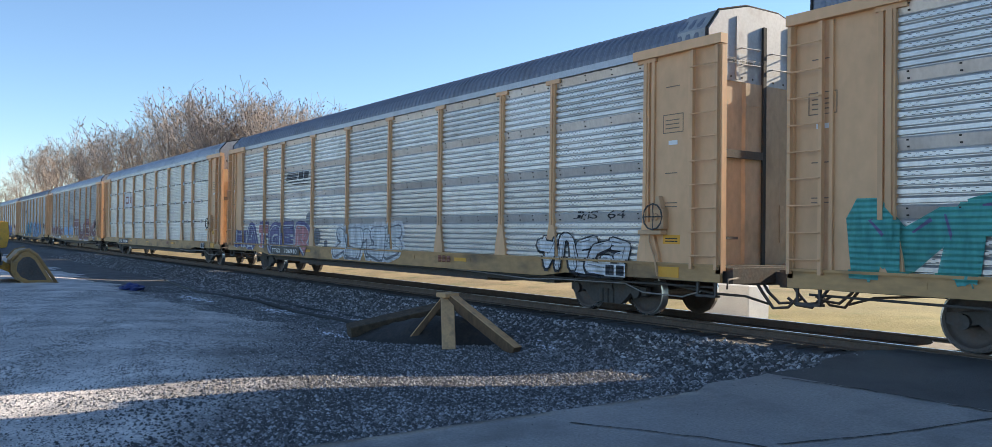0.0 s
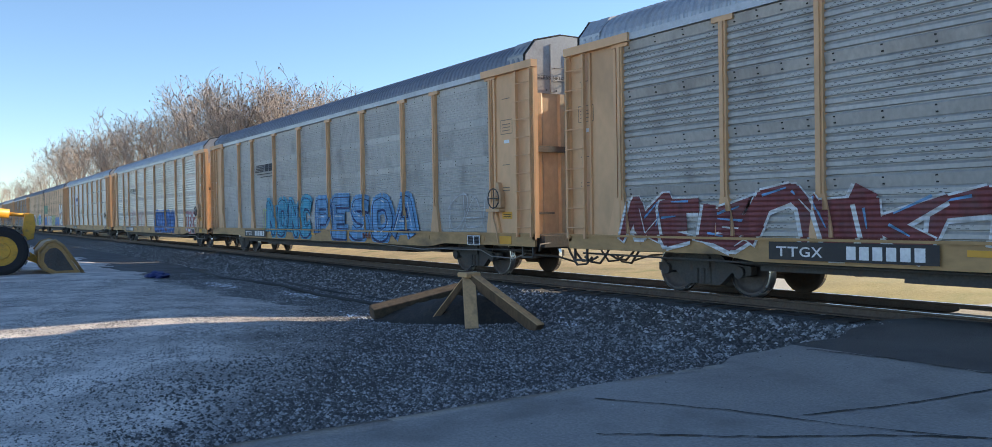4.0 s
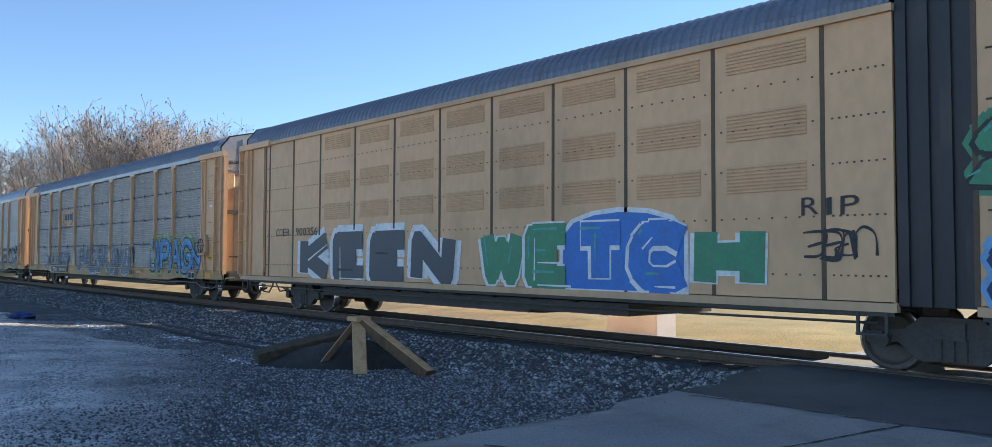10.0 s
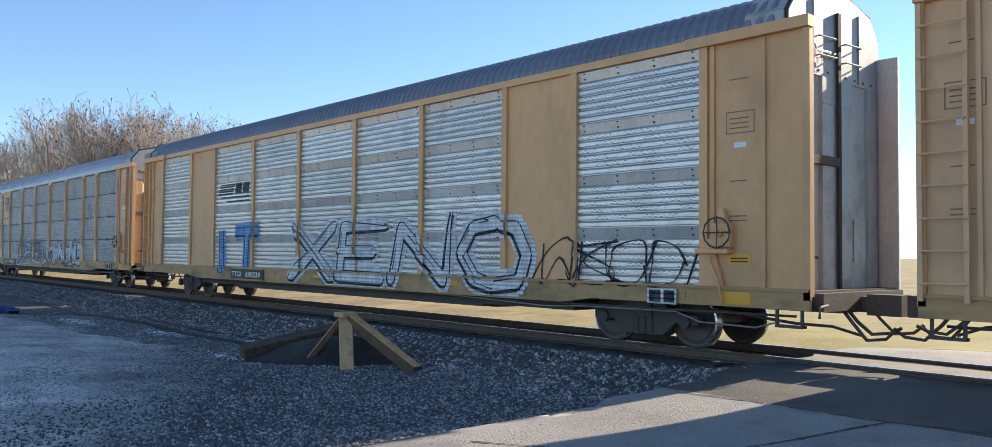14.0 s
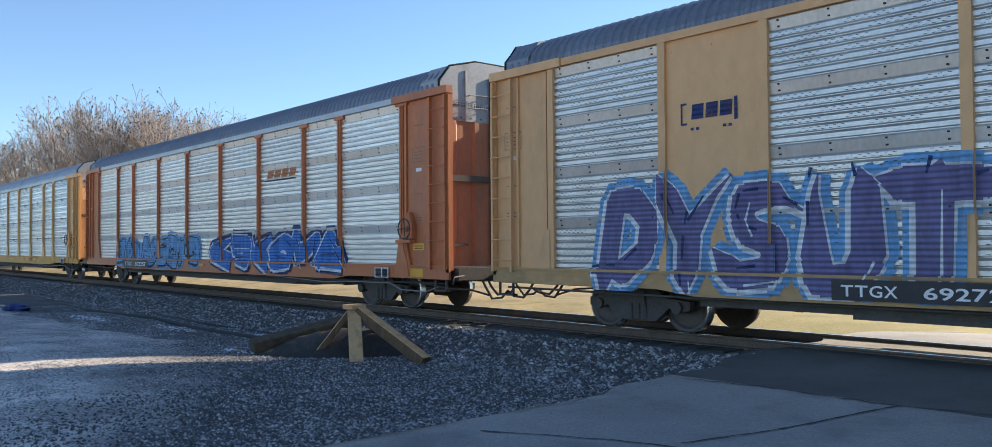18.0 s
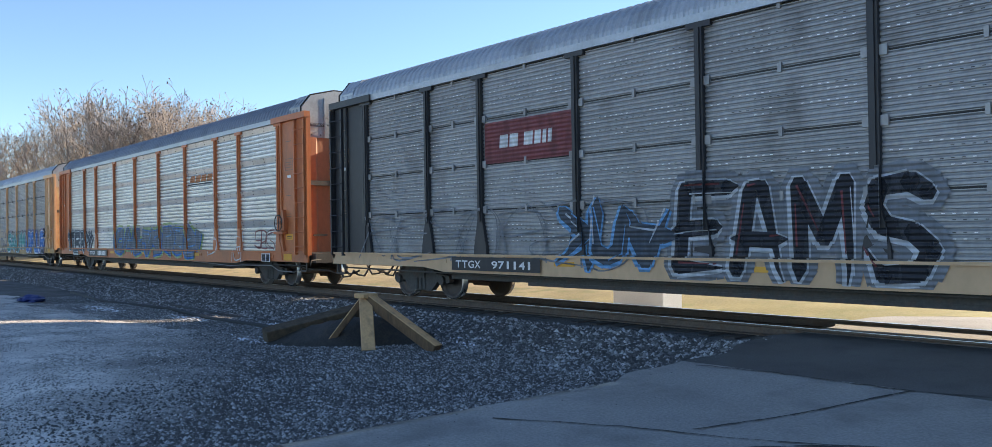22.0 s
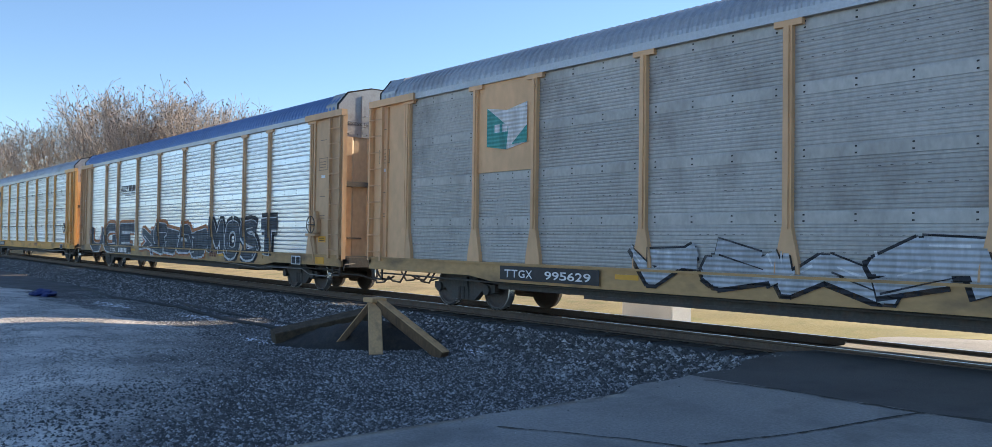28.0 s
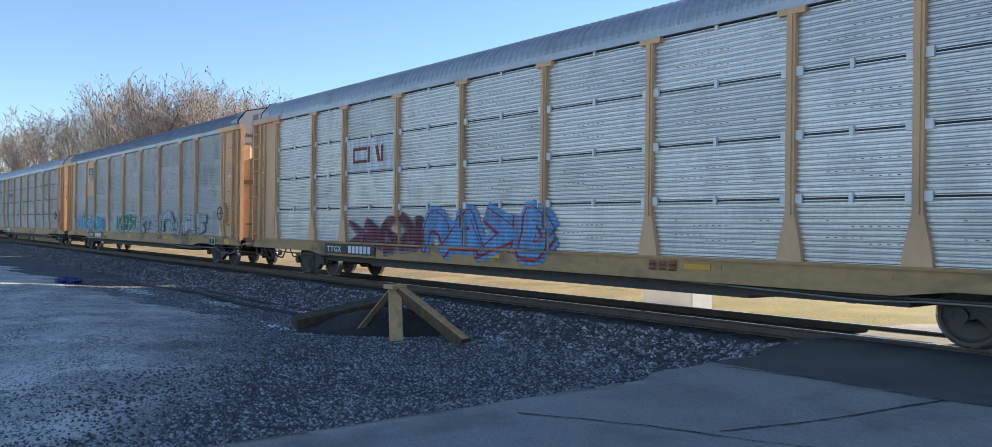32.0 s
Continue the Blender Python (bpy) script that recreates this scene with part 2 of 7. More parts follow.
def yard_dirt(m, near, far):
    """Dark raw gravel by the road that turns into pale packed dirt in the yard."""
    nt = m.node_tree
    N, L = nt.nodes, nt.links
    co, sep, n = N.new("ShaderNodeTexCoord"), N.new("ShaderNodeSeparateXYZ"), N.new("ShaderNodeTexNoise")
    n.inputs["Scale"].default_value, n.inputs["Detail"].default_value = 0.5, 7.0
    L.new(co.outputs["Object"], sep.inputs[0])
    L.new(co.outputs["Object"], n.inputs["Vector"])
    r = N.new("ShaderNodeMapRange")
    r.inputs[1].default_value, r.inputs[2].default_value = 2.0, -9.0
    r.inputs[3].default_value, r.inputs[4].default_value = -0.55, 0.45
    slant = N.new("ShaderNodeMath")
    slant.operation = "MULTIPLY_ADD"
    slant.inputs[1].default_value = 1.9
    L.new(sep.outputs["Y"], slant.inputs[0])
    L.new(sep.outputs["X"], slant.inputs[2])
    L.new(slant.outputs[0], r.inputs[0])
    a = N.new("ShaderNodeMath")
    a.operation = "ADD"
    L.new(r.outputs[0], a.inputs[0])
    L.new(n.outputs["Fac"], a.inputs[1])
    c = N.new("ShaderNodeMapRange")
    c.inputs[1].default_value, c.inputs[2].default_value = 0.3, 0.75
    L.new(a.outputs[0], c.inputs[0])
    b = N["Principled BSDF"]
    src = b.inputs["Base Color"].links[0].from_socket
    k = N.new("ShaderNodeMapRange")
    k.inputs[3].default_value, k.inputs[4].default_value = near, far
    L.new(c.outputs[0], k.inputs[0])
    v = N.new("ShaderNodeVectorMath")
    v.operation = "SCALE"
    L.new(src, v.inputs[0])
    L.new(k.outputs[0], v.inputs["Scale"])
    L.new(v.outputs[0], b.inputs["Base Color"])


yard_dirt(M["dirt"], 0.42, 3.0)



def greener(m, colour, x0, x1):
    """The dry grass turns greener along the track."""
    nt = m.node_tree
    N, L = nt.nodes, nt.links
    co, sep, r, mx = N.new("ShaderNodeTexCoord"), N.new("ShaderNodeSeparateXYZ"), N.new("ShaderNodeMapRange"), N.new("ShaderNodeMix")
    L.new(co.outputs["Object"], sep.inputs[0])
    L.new(sep.outputs["X"], r.inputs[0])
    r.inputs[1].default_value, r.inputs[2].default_value, r.inputs[4].default_value = x0, x1, 0.75
    mx.data_type = "RGBA"
    b = N["Principled BSDF"]
    L.new(r.outputs[0], mx.inputs[0])
    L.new(b.inputs["Base Color"].links[0].from_socket, mx.inputs[6])
    mx.inputs[7].default_value = (*colour, 1)
    L.new(mx.outputs[2], b.inputs["Base Color"])


greener(M["grass"], (0.27, 0.25, 0.075), -24, -4)

# ---- mesh helpers ----


def box(bm, x0, x1, y0, y1, z0, z1, slot=0):
    v = [bm.verts.new(c) for c in ((x0, y0, z0), (x1, y0, z0), (x1, y1, z0), (x0, y1, z0), (x0, y0, z1), (x1, y0, z1), (x1, y1, z1), (x0, y1, z1))]
    for f in ((3, 2, 1, 0), (4, 5, 6, 7), (0, 1, 5, 4), (1, 2, 6, 5), (2, 3, 7, 6), (3, 0, 4, 7)):
        bm.faces.new([v[i] for i in f]).material_index = slot


def prism(bm, pts, axis, a, b, slot=0):
    """A polygon of 2D points pushed along an axis from a to b: axis x takes (y, z), y takes (x, z), z takes (x, y)."""
    def at(p, k):
        return {"x": (k, p[0], p[1]), "y": (p[0], k, p[1]), "z": (p[0], p[1], k)}[axis]
    r0 = [bm.verts.new(at(p, a)) for p in pts]
    r1 = [bm.verts.new(at(p, b)) for p in pts]
    fs = [bm.faces.new(r0), bm.faces.new(r1[::-1])]
    for i in range(len(pts)):
        j = (i + 1) % len(pts)
        fs.append(bm.faces.new((r0[j], r0[i], r1[i], r1[j])))
    for f in fs:
        f.material_index = slot
    bmesh.ops.recalc_face_normals(bm, faces=fs)


def tube(bm, pts, r, n=6, slot=0):
    """A round bar along points; r may be one radius or one for each point."""
    pts = [Vector(p) for p in pts]
    rs = r if isinstance(r, (list, tuple)) else [r] * len(pts)
    rings = []
    for i, p in enumerate(pts):
        d = (pts[min(i + 1, len(pts) - 1)] - pts[max(i - 1, 0)]).normalized()
        u = d.cross(Vector((0, 0, 1)) if abs(d.z) < 0.9 else Vector((1, 0, 0))).normalized()
        w = d.cross(u)
        rings.append([bm.verts.new(p + (u * math.cos(6.2832 * k / n) + w * math.sin(6.2832 * k / n)) * rs[i]) for k in range(n)])
    for a, b in zip(rings, rings[1:]):
        for k in range(n):
            f = bm.faces.new((a[k], a[(k + 1) % n], b[(k + 1) % n], b[k]))
            f.material_index, f.smooth = slot, n > 5
    bm.faces.new(rings[0][::-1]).material_index = slot
    bm.faces.new(rings[-1]).material_index = slot


def disc(bm, x, y0, y1, z, r, n=24, slot=0):
    """A wheel-like drum on the y axis."""
    prism(bm, [(x + r * math.cos(6.28319 * k / n), z + r * math.sin(6.28319 * k / n)) for k in range(n)], "y", y0, y1, slot)


def made(bm, name, mats=()):
    me = bpy.data.meshes.new(name)
    bm.to_mesh(me)
    bm.free()
    for m in mats:
        me.materials.append(m)
    return me


def part(name, bm, material, parent, label="", at=(0, 0, 0)):
    """One mesh object under a thing or a part. bm may be a bmesh or a shared mesh; material one or a list."""
    mats = material if isinstance(material, (list, tuple)) else [material]
    if isinstance(bm, bmesh.types.BMesh):
        ob = new(name, made(bm, name, mats))
    else:
        ob = new(name, bm)
        for s, m in zip(ob.material_slots, mats):
            s.link = "OBJECT"
            s.material = m
    ob.parent = parent
    ob.location = at
    return tagged(ob, label=label)


def bevelled(bm, w):
    bmesh.ops.bevel(bm, geom=list(bm.edges), offset=w, segments=1, affect="EDGES")
    return bm


# ---- ground ----


def step(a, b, v):
    t = np.clip((v - a) / (b - a), 0, 1)
    return t * t * (3 - 2 * t)


def lumps(x, y):
    return 0.5 * np.sin(1.3 * x + 0.7 * y) * np.sin(0.9 * y - 0.4 * x + 1) + 0.3 * np.sin(3.1 * x - 1.7 * y + 2) * np.sin(2.3 * y + 1.1 * x)


def ground_z(x, y):
    x, y = np.asarray(x, float), np.asarray(y, float)
    yard = -0.30 - 0.24 * step(3.5, 8.0, y) * (1 - step(16, 20, y))
    yard = yard + 0.34 * step(9.5, 11.3, y) * (1 - step(14.8, 16.4, y)) + 0.03 * lumps(x, y) * (1 - step(30, 60, np.abs(x)))
    road = -0.20 + 0.14 * step(7, 11.2, y) - 0.15 * step(15, 20, y)
    k = step(-8.0, -6.6, x) * (1 - step(7, 8.4, x))
    return yard * (1 - k) + (road - 0.03) * k


def grid_mesh(name, xs, ys, zf, mats, pick=None):
    X, Y = np.meshgrid(xs, ys)
    Z = zf(X, Y)
    nx, ny = len(xs), len(ys)
    idx = np.arange(nx * ny).reshape(ny, nx)
    faces = np.stack([idx[:-1, :-1], idx[:-1, 1:], idx[1:, 1:], idx[1:, :-1]], -1).reshape(-1, 4)
    me = bpy.data.meshes.new(name)
    me.from_pydata(np.stack([X, Y, Z], -1).reshape(-1, 3).tolist(), [], faces.tolist())
    for m in mats:
        me.materials.append(m)
    if pick is not None:
        cx = (X[:-1, :-1] + X[1:, 1:]).ravel() / 2
        cy = (Y[:-1, :-1] + Y[1:, 1:]).ravel() / 2
        me.polygons.foreach_set("material_index", pick(cx, cy).astype(np.int32))
    me.polygons.foreach_set("use_smooth", [True] * len(faces))
    return me


gx = np.concatenate([[-3000, -1500, -800, -500, -350, -250, -180, -130, -100], np.arange(-80, -44, 2.0), np.arange(-44, -3.9, 0.25), np.arange(-3, 14, 1.0), [20, 40, 80, 150, 300, 700, 1500, 3000]])
gy = np.concatenate([[-3000, -1000, -400, -150, -60, -30, -15, -8, -4], np.arange(-2, 20.1, 0.25), [22, 25, 30, 40, 60, 100, 200, 500, 1200, 3000]])
ground = new("ground", grid_mesh("ground", gx, gy, ground_z, [M["dirt"], M["grass"], M["bed"]], lambda x, y: np.where((y > 16.6) | (y < -20), 1, np.where((y > 8.9 - 2.7 * np.clip((-15 - x) / 8, 0, 1) + 0.35 * np.sin(0.7 * x) + 0.2 * np.sin(2.3 * x)) & (x < -7), 2, 0))))
tagged(ground, "packed gravel yard in shade with dry grass beyond the track", "ground", kind="structure")

road_x = np.arange(-6.9, 7.3, 0.2)
road_y = np.arange(-10, 60.1, 0.25)


def road_z(x, y):
    return ground_z(np.clip(x, -6.55, 6.9), y) + 0.03 + 0.006 * lumps(2 * x, 2 * y)


def edge(y):
    return -6.75 - 0.07 * (np.minimum(y, 14.5) - 8) + 1.1 * np.maximum(y - 15.5, 0) + 0.12 * np.sin(2.1 * y) + 0.06 * np.sin(5.3 * y)


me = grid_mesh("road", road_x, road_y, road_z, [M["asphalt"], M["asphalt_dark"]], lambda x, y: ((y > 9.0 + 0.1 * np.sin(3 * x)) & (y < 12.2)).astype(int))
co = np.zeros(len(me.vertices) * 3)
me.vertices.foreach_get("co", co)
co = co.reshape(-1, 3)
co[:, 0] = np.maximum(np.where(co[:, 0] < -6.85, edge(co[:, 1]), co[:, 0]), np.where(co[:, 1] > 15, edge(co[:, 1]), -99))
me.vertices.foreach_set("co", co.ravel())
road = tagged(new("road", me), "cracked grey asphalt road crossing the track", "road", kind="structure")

# ---- track ----
track = tagged(new("railway_track"), "single railway track with rusty rails on grey ballast", "track", kind="structure")
for s in (-1, 1):
    bm = bmesh.new()
    y = TRACK_Y + s * 0.752
    prism(bm, [(y - 0.075, -0.175), (y + 0.075, -0.175), (y + 0.075, -0.16), (y + 0.012, -0.14), (y + 0.012, -0.045), (y + 0.036, -0.03), (y + 0.036, -0.004), (y + 0.03, 0.0),
               (y - 0.03, 0.0), (y - 0.036, -0.004), (y - 0.036, -0.03), (y - 0.012, -0.045), (y - 0.012, -0.14), (y - 0.075, -0.16)], "x", -900, 900)
    for f in bm.faces:
        if f.normal.z > 0.9 and f.calc_center_median().z > -0.01:
            f.material_index = 1
    part("rail", bm, [M["rail"], M["railhead"]], track)
bm = bmesh.new()
box(bm, -0.11, 0.11, -1.3, 1.3, -0.36, -0.18)
tie_mesh = made(bevelled(bm, 0.012), "tie", [M["tie"]])
for i in range(150):
    x = -68 + i * 0.5
    if x < -6.6:
        part("tie", tie_mesh, M["tie"], track, at=(x, TRACK_Y, random.uniform(-0.01, 0.01)))


def stones(name, n, area, size, height, mats, seed, density=None):
    """Many small broken stones as one mesh."""
    rng = np.random.default_rng(seed)
    x0, x1, y0, y1 = area
    x = x1 - (x1 - x0) * rng.random(n) ** 1.35
    y = y0 + (y1 - y0) * rng.random(n)
    if density is not None:
        many = density(x, y)
        keep = rng.random(n) < many
        x, y, many = x[keep], y[keep], many[keep]
    n = len(x)
    z = height(x, y)
    s = size[0] + (size[1] - size[0]) * rng.random(n) ** 2
    if density is not None:
        s = s * (0.42 + 0.58 * np.clip(many * 1.6, 0, 1))
    base = np.array([(1, 0, 0), (0.3, 0.95, 0), (-0.8, 0.6, 0), (-0.8, -0.6, 0), (0.3, -0.95, 0), (0.2, 0.15, 0.85)])
    v = base[None] * (0.65 + 0.7 * rng.random((n, 6, 3))) + 0.25 * (rng.random((n, 6, 3)) - 0.5)
    a = rng.random(n) * 6.283
    c, sn = np.cos(a), np.sin(a)
    vx = v[..., 0] * c[:, None] - v[..., 1] * sn[:, None]
    vy = v[..., 0] * sn[:, None] + v[..., 1] * c[:, None]
    P = np.stack([vx * s[:, None] + x[:, None], vy * s[:, None] * 0.85 + y[:, None], v[..., 2] * s[:, None] * 0.85 + (z + 0.10 * s)[:, None]], -1)
    tri = np.array([(0, 1, 5), (1, 2, 5), (2, 3, 5), (3, 4, 5), (4, 0, 5)])
    F = (tri[None] + 6 * np.arange(n)[:, None, None]).reshape(-1, 3)
    me = bpy.data.meshes.new(name)
    me.from_pydata(P.reshape(-1, 3).tolist(), [], F.tolist())
    for m in mats:
        me.materials.append(m)
    return me


def bed_z(x, y):
    top = np.where((y > 12.35) & (y < 13.75), -0.24, np.where(y < 12.3, -0.28, -0.2))
    return np.where((y > 11.4) & (y < 14.9), top, ground_z(x, y))


part("ballast", stones("ballast", 90000, (-75, -6.9, 9.1, 15.6), (0.022, 0.062), bed_z, [M["stone"]], 3), M["stone"], track)["kind"] = "stuff"
def over_z(x, y):
    return np.where(x > edge(y), road_z(x, y), ground_z(x, y))


gravel = tagged(new("gravel", stones("gravel", 250000, (-34, -4.9, 0.2, 9.9), (0.009, 0.032), over_z, [M["stone"]], 5,
                                     lambda x, y: np.where(x > edge(y), 0.012 * np.exp(-(x - edge(y)) * 1.6), 1.0) * (0.008 + 0.99 * step(-15, -3, x + 1.9 * (y - 2) + 1.2 * np.sin(y) + 0.8 * np.sin(1.7 * x)) ** 1.4 + 0.3 * step(7.5, 9.5, y) + 0.5 * step(-0.7, 0.5, y - 8.9 + 2.7 * np.clip((-15 - x) / 8, 0, 1)) * (x < -7)))), "loose grey gravel scattered over the yard", "gravel", kind="stuff")

# fine grit over the packed dirt of the yard
grit = tagged(new("grit", stones("grit", 230000, (-30, -5.5, 0.3, 8.8), (0.009, 0.024), ground_z, [M["grit"]], 9,
                                 lambda x, y: np.where(x > edge(y) - 0.2, 0.0, 0.10 + 0.55 * (1 - step(-13, -4, x + 1.9 * (y - 2) + 1.2 * np.sin(y)))) * (0.45 + 0.55 * np.clip(0.5 + lumps(1.7 * x, 1.9 * y) + 0.4 * np.sin(4.1 * y + 1.3 * x), 0, 1)))), "fine pale grit scattered over packed dirt", "grit", kind="stuff")

# cracks in the old asphalt: thin dark strips just above the surface
crack_rng = random.Random(8)
for a, b in (((-6.5, 8.85), (-2.2, 9.15)), ((-6.2, 5.2), (-1.5, 7.6)), ((-5.2, 4.3), (-3.4, 6.6)), ((-4.6, 6.1), (-3.9, 9.0)), ((-2.4, 9.1), (3.5, 9.3)), ((-1.5, 7.6), (3.0, 8.0))):
    n = 26
    pts = []
    for k in range(n + 1):
        u = k / n
        x, y = a[0] + (b[0] - a[0]) * u, a[1] + (b[1] - a[1]) * u + 0.06 * math.sin(9 * u + a[0]) + crack_rng.uniform(-0.03, 0.03)
        pts.append((x, y, float(road_z(x, y)) + 0.008))
    bm = bmesh.new()
    for (x0, y0, z0), (x1, y1, z1) in zip(pts, pts[1:]):
        w0 = crack_rng.uniform(0.006, 0.022)
        d = math.hypot(x1 - x0, y1 - y0)
        nx, ny = -(y1 - y0) / d * w0, (x1 - x0) / d * w0
        v = [bm.verts.new(c) for c in ((x0 - nx, y0 - ny, z0), (x1 - nx, y1 - ny, z1), (x1 + nx, y1 + ny, z1), (x0 + nx, y0 + ny, z0))]
        bm.faces.new(v)
    part("crack", bm, M["crack"], road)

# ---- rail cars ----
BODY = 27.15
SILL, EAVE = 1.11, 4.98
POSTS = (-1.82, -4.68, -6.61, -9.44, -12.29, -15.17, -18.0, -20.86, -22.79, -25.45)
TIER = (EAVE - SILL) / 4
FACE, CREST = -1.56, -1.50      # outer faces of posts and sill, and of the panels' ridges
ROOF = [(-1.53, 4.99), (-1.51, 5.20), (-1.43, 5.40), (-1.24, 5.58), (-0.95, 5.71), (-0.6, 5.78), (0, 5.81)]
ROOF_FULL = ROOF + [(-y, z) for y, z in ROOF[-2::-1]]
shared = {}


def keep(key, build):
    """A mesh that is built once and shared by alike parts."""
    if key not in shared:
        shared[key] = build()
    return shared[key]


def panel_mesh(width, style, height):
    """A corrugated side panel hung in its frame, with its seam, bolts or clips. Slots: steel, dark, pale."""
    bm = bmesh.new()
    y0 = CREST + 0.035
    top = height - (0.0 if style in ("band", "flat", "lit") else 0.034)
    pitch, a, ups = {"band": (0.125, 0.040, (0.10, 0.20, 0.70, 1.0)), "flat": (0.062, 0.009, (0.2, 0.4, 0.8, 1.0)), "lit": (0.125, 0.036, (0.06, 0.14, 0.74, 1.0)), "seam": (0.080, 0.020, (0.14, 0.30, 0.72, 1.0)), "wave": (0.125, 0.038, (0.05, 0.14, 0.66, 1.0))}[style]
    banded = style in ("band", "flat", "lit")
    end = top - (0.20 if banded else 0.02)
    n = int(end / pitch)
    pitch = end / n
    prof = []
    for i in range(n):
        z = i * pitch
        prof += [(y0, z), (y0, z + ups[0] * pitch), (y0 - a, z + ups[1] * pitch), (y0 - a, z + ups[2] * pitch)]
    prof.append((y0, end))
    if banded:
        low, high = {"lit": (0.034, 0.030), "band": (0.014, 0.054), "flat": (0.010, 0.012)}[style]
        prof += [(y0 - low, end + 0.006), (y0 - high, top - 0.03), (y0 - 0.6 * high, top - 0.008), (y0, top)]
    else:
        prof += [(y0 - a, end + 0.006), (y0 - a, top)]
    rows = [(bm.verts.new((0, y, z)), bm.verts.new((width, y, z))) for y, z in prof]
    for p, q in zip(rows, rows[1:]):
        bm.faces.new((p[0], p[1], q[1], q[0]))
    # perforations along some of the ridges: flat quads, the holes' darkness put into colour
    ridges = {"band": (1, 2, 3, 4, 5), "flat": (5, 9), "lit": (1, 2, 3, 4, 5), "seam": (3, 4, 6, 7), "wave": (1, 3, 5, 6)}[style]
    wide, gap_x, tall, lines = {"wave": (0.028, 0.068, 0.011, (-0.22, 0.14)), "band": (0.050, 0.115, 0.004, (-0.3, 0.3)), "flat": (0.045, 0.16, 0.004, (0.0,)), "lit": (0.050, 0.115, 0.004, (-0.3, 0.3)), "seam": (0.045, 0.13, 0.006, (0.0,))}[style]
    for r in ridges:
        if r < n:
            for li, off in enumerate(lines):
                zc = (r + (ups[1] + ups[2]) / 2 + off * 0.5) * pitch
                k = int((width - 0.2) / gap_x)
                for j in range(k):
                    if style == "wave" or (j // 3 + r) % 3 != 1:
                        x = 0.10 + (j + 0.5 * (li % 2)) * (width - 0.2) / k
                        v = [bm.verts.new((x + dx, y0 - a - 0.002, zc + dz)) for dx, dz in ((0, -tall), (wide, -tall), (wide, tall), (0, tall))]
                        # slot 3 on dull steels: daylight through the holes put into the colour
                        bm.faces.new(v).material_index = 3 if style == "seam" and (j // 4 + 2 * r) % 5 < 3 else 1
    if banded:
        for j in range(4):
            x = 0.16 + j * (width - 0.32) / 3
            for z, out in ((top - 0.055, high + 0.004), (top - 0.15, (low + high) / 2 + 0.006)):
                box(bm, x - 0.016, x + 0.016, y0 - out, y0, z - 0.012, z + 0.012, 1)
    else:
        box(bm, 0, width, y0 - 0.004, y0 + 0.02, top, height, 1)
        for x, w in ((0.05, 0.06), (width / 2, 0.03), (width - 0.05, 0.06)):
            box(bm, x - w, x + w, y0 - 0.058, y0 - 0.01, height - 0.085, height + 0.06, 2)
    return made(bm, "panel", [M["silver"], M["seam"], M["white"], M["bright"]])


def post_mesh(flare):
    """An upright between two bays: a web with a cap under the eave and a foot that widens."""
    bm = bmesh.new()
    w = 0.075
    if flare:
        prism(bm, [(-0.21, SILL), (0.21, SILL), (0.20, SILL + 0.16), (w, SILL + 0.75), (w, EAVE - 0.10), (0.24, EAVE - 0.10), (0.24, EAVE), (-0.24, EAVE), (-0.24, EAVE - 0.10), (-w, EAVE - 0.10), (-w, SILL + 0.75), (-0.20, SILL + 0.16)], "y", -1.44, FACE)
        box(bm, -0.035, 0.035, FACE - 0.03, FACE + 0.001, SILL + 0.7, EAVE - 0.1)
    else:
        prism(bm, [(-w, SILL), (w, SILL), (w, EAVE), (-w, EAVE)], "y", -1.44, FACE)
    return made(bm, "post", [M["tan"]])


def roof_mesh(length):
    """A ribbed steel roof sheet over its arch."""
    bm = bmesh.new()
    pitch, rows = 0.20, []
    n = int(length / pitch)
    for i in range(n):
        x = -i * length / n
        for dx, h in ((0, 0), (-0.05, 0), (-0.08, 0.028), (-0.15, 0.028)):
            ring = []
            for (y, z), (ny, nz) in zip(ROOF_FULL, NORMALS):
                ring.append(bm.verts.new((x + dx, y + ny * h, z + nz * h)))
            rows.append(ring)
    for a, b in zip(rows, rows[1:]):
        for k in range(len(a) - 1):
            bm.faces.new((a[k], a[k + 1], b[k + 1], b[k]))
    bmesh.ops.recalc_face_normals(bm, faces=list(bm.faces))
    return made(bm, "roof", [M["roof_grey"]])


NORMALS = []
for i, q in enumerate(ROOF_FULL):
    a, b = ROOF_FULL[max(i - 1, 0)], ROOF_FULL[min(i + 1, len(ROOF_FULL) - 1)]
    d = math.hypot(b[0] - a[0], b[1] - a[1])
    NORMALS.append((-(b[1] - a[1]) / d, (b[0] - a[0]) / d))


HOOD = [(-1.52, 4.99), (-1.52, 5.30), (-1.22, 5.66), (-0.45, 5.85), (0.45, 5.85), (1.22, 5.66), (1.52, 5.30), (1.52, 4.99)]


def shroud_mesh(length):
    """The angular sheet hood that closes the roof over the end doors, with its folded rim."""
    bm = bmesh.new()
    prism(bm, [(-1.405, 4.42)] + [(y * 0.985, z - 0.02) for y, z in HOOD] + [(1.405, 4.42)], "x", -0.03, -0.10)
    prism(bm, HOOD, "x", -0.10, -length)
    return made(bm, "hood", [M["roof_pale"]])


def hood_rim_mesh():
    bm = bmesh.new()
    tube(bm, [(-0.06, y, z) for y, z in HOOD], 0.022, 5)
    return made(bm, "hood_rim", [M["roof_pale"]])


def hood_strap_mesh():
    bm = bmesh.new()
    box(bm, -0.035, -0.005, -0.03, 0.03, 4.45, 5.6)
    return made(bm, "hood_strap", [M["roof_pale"]])


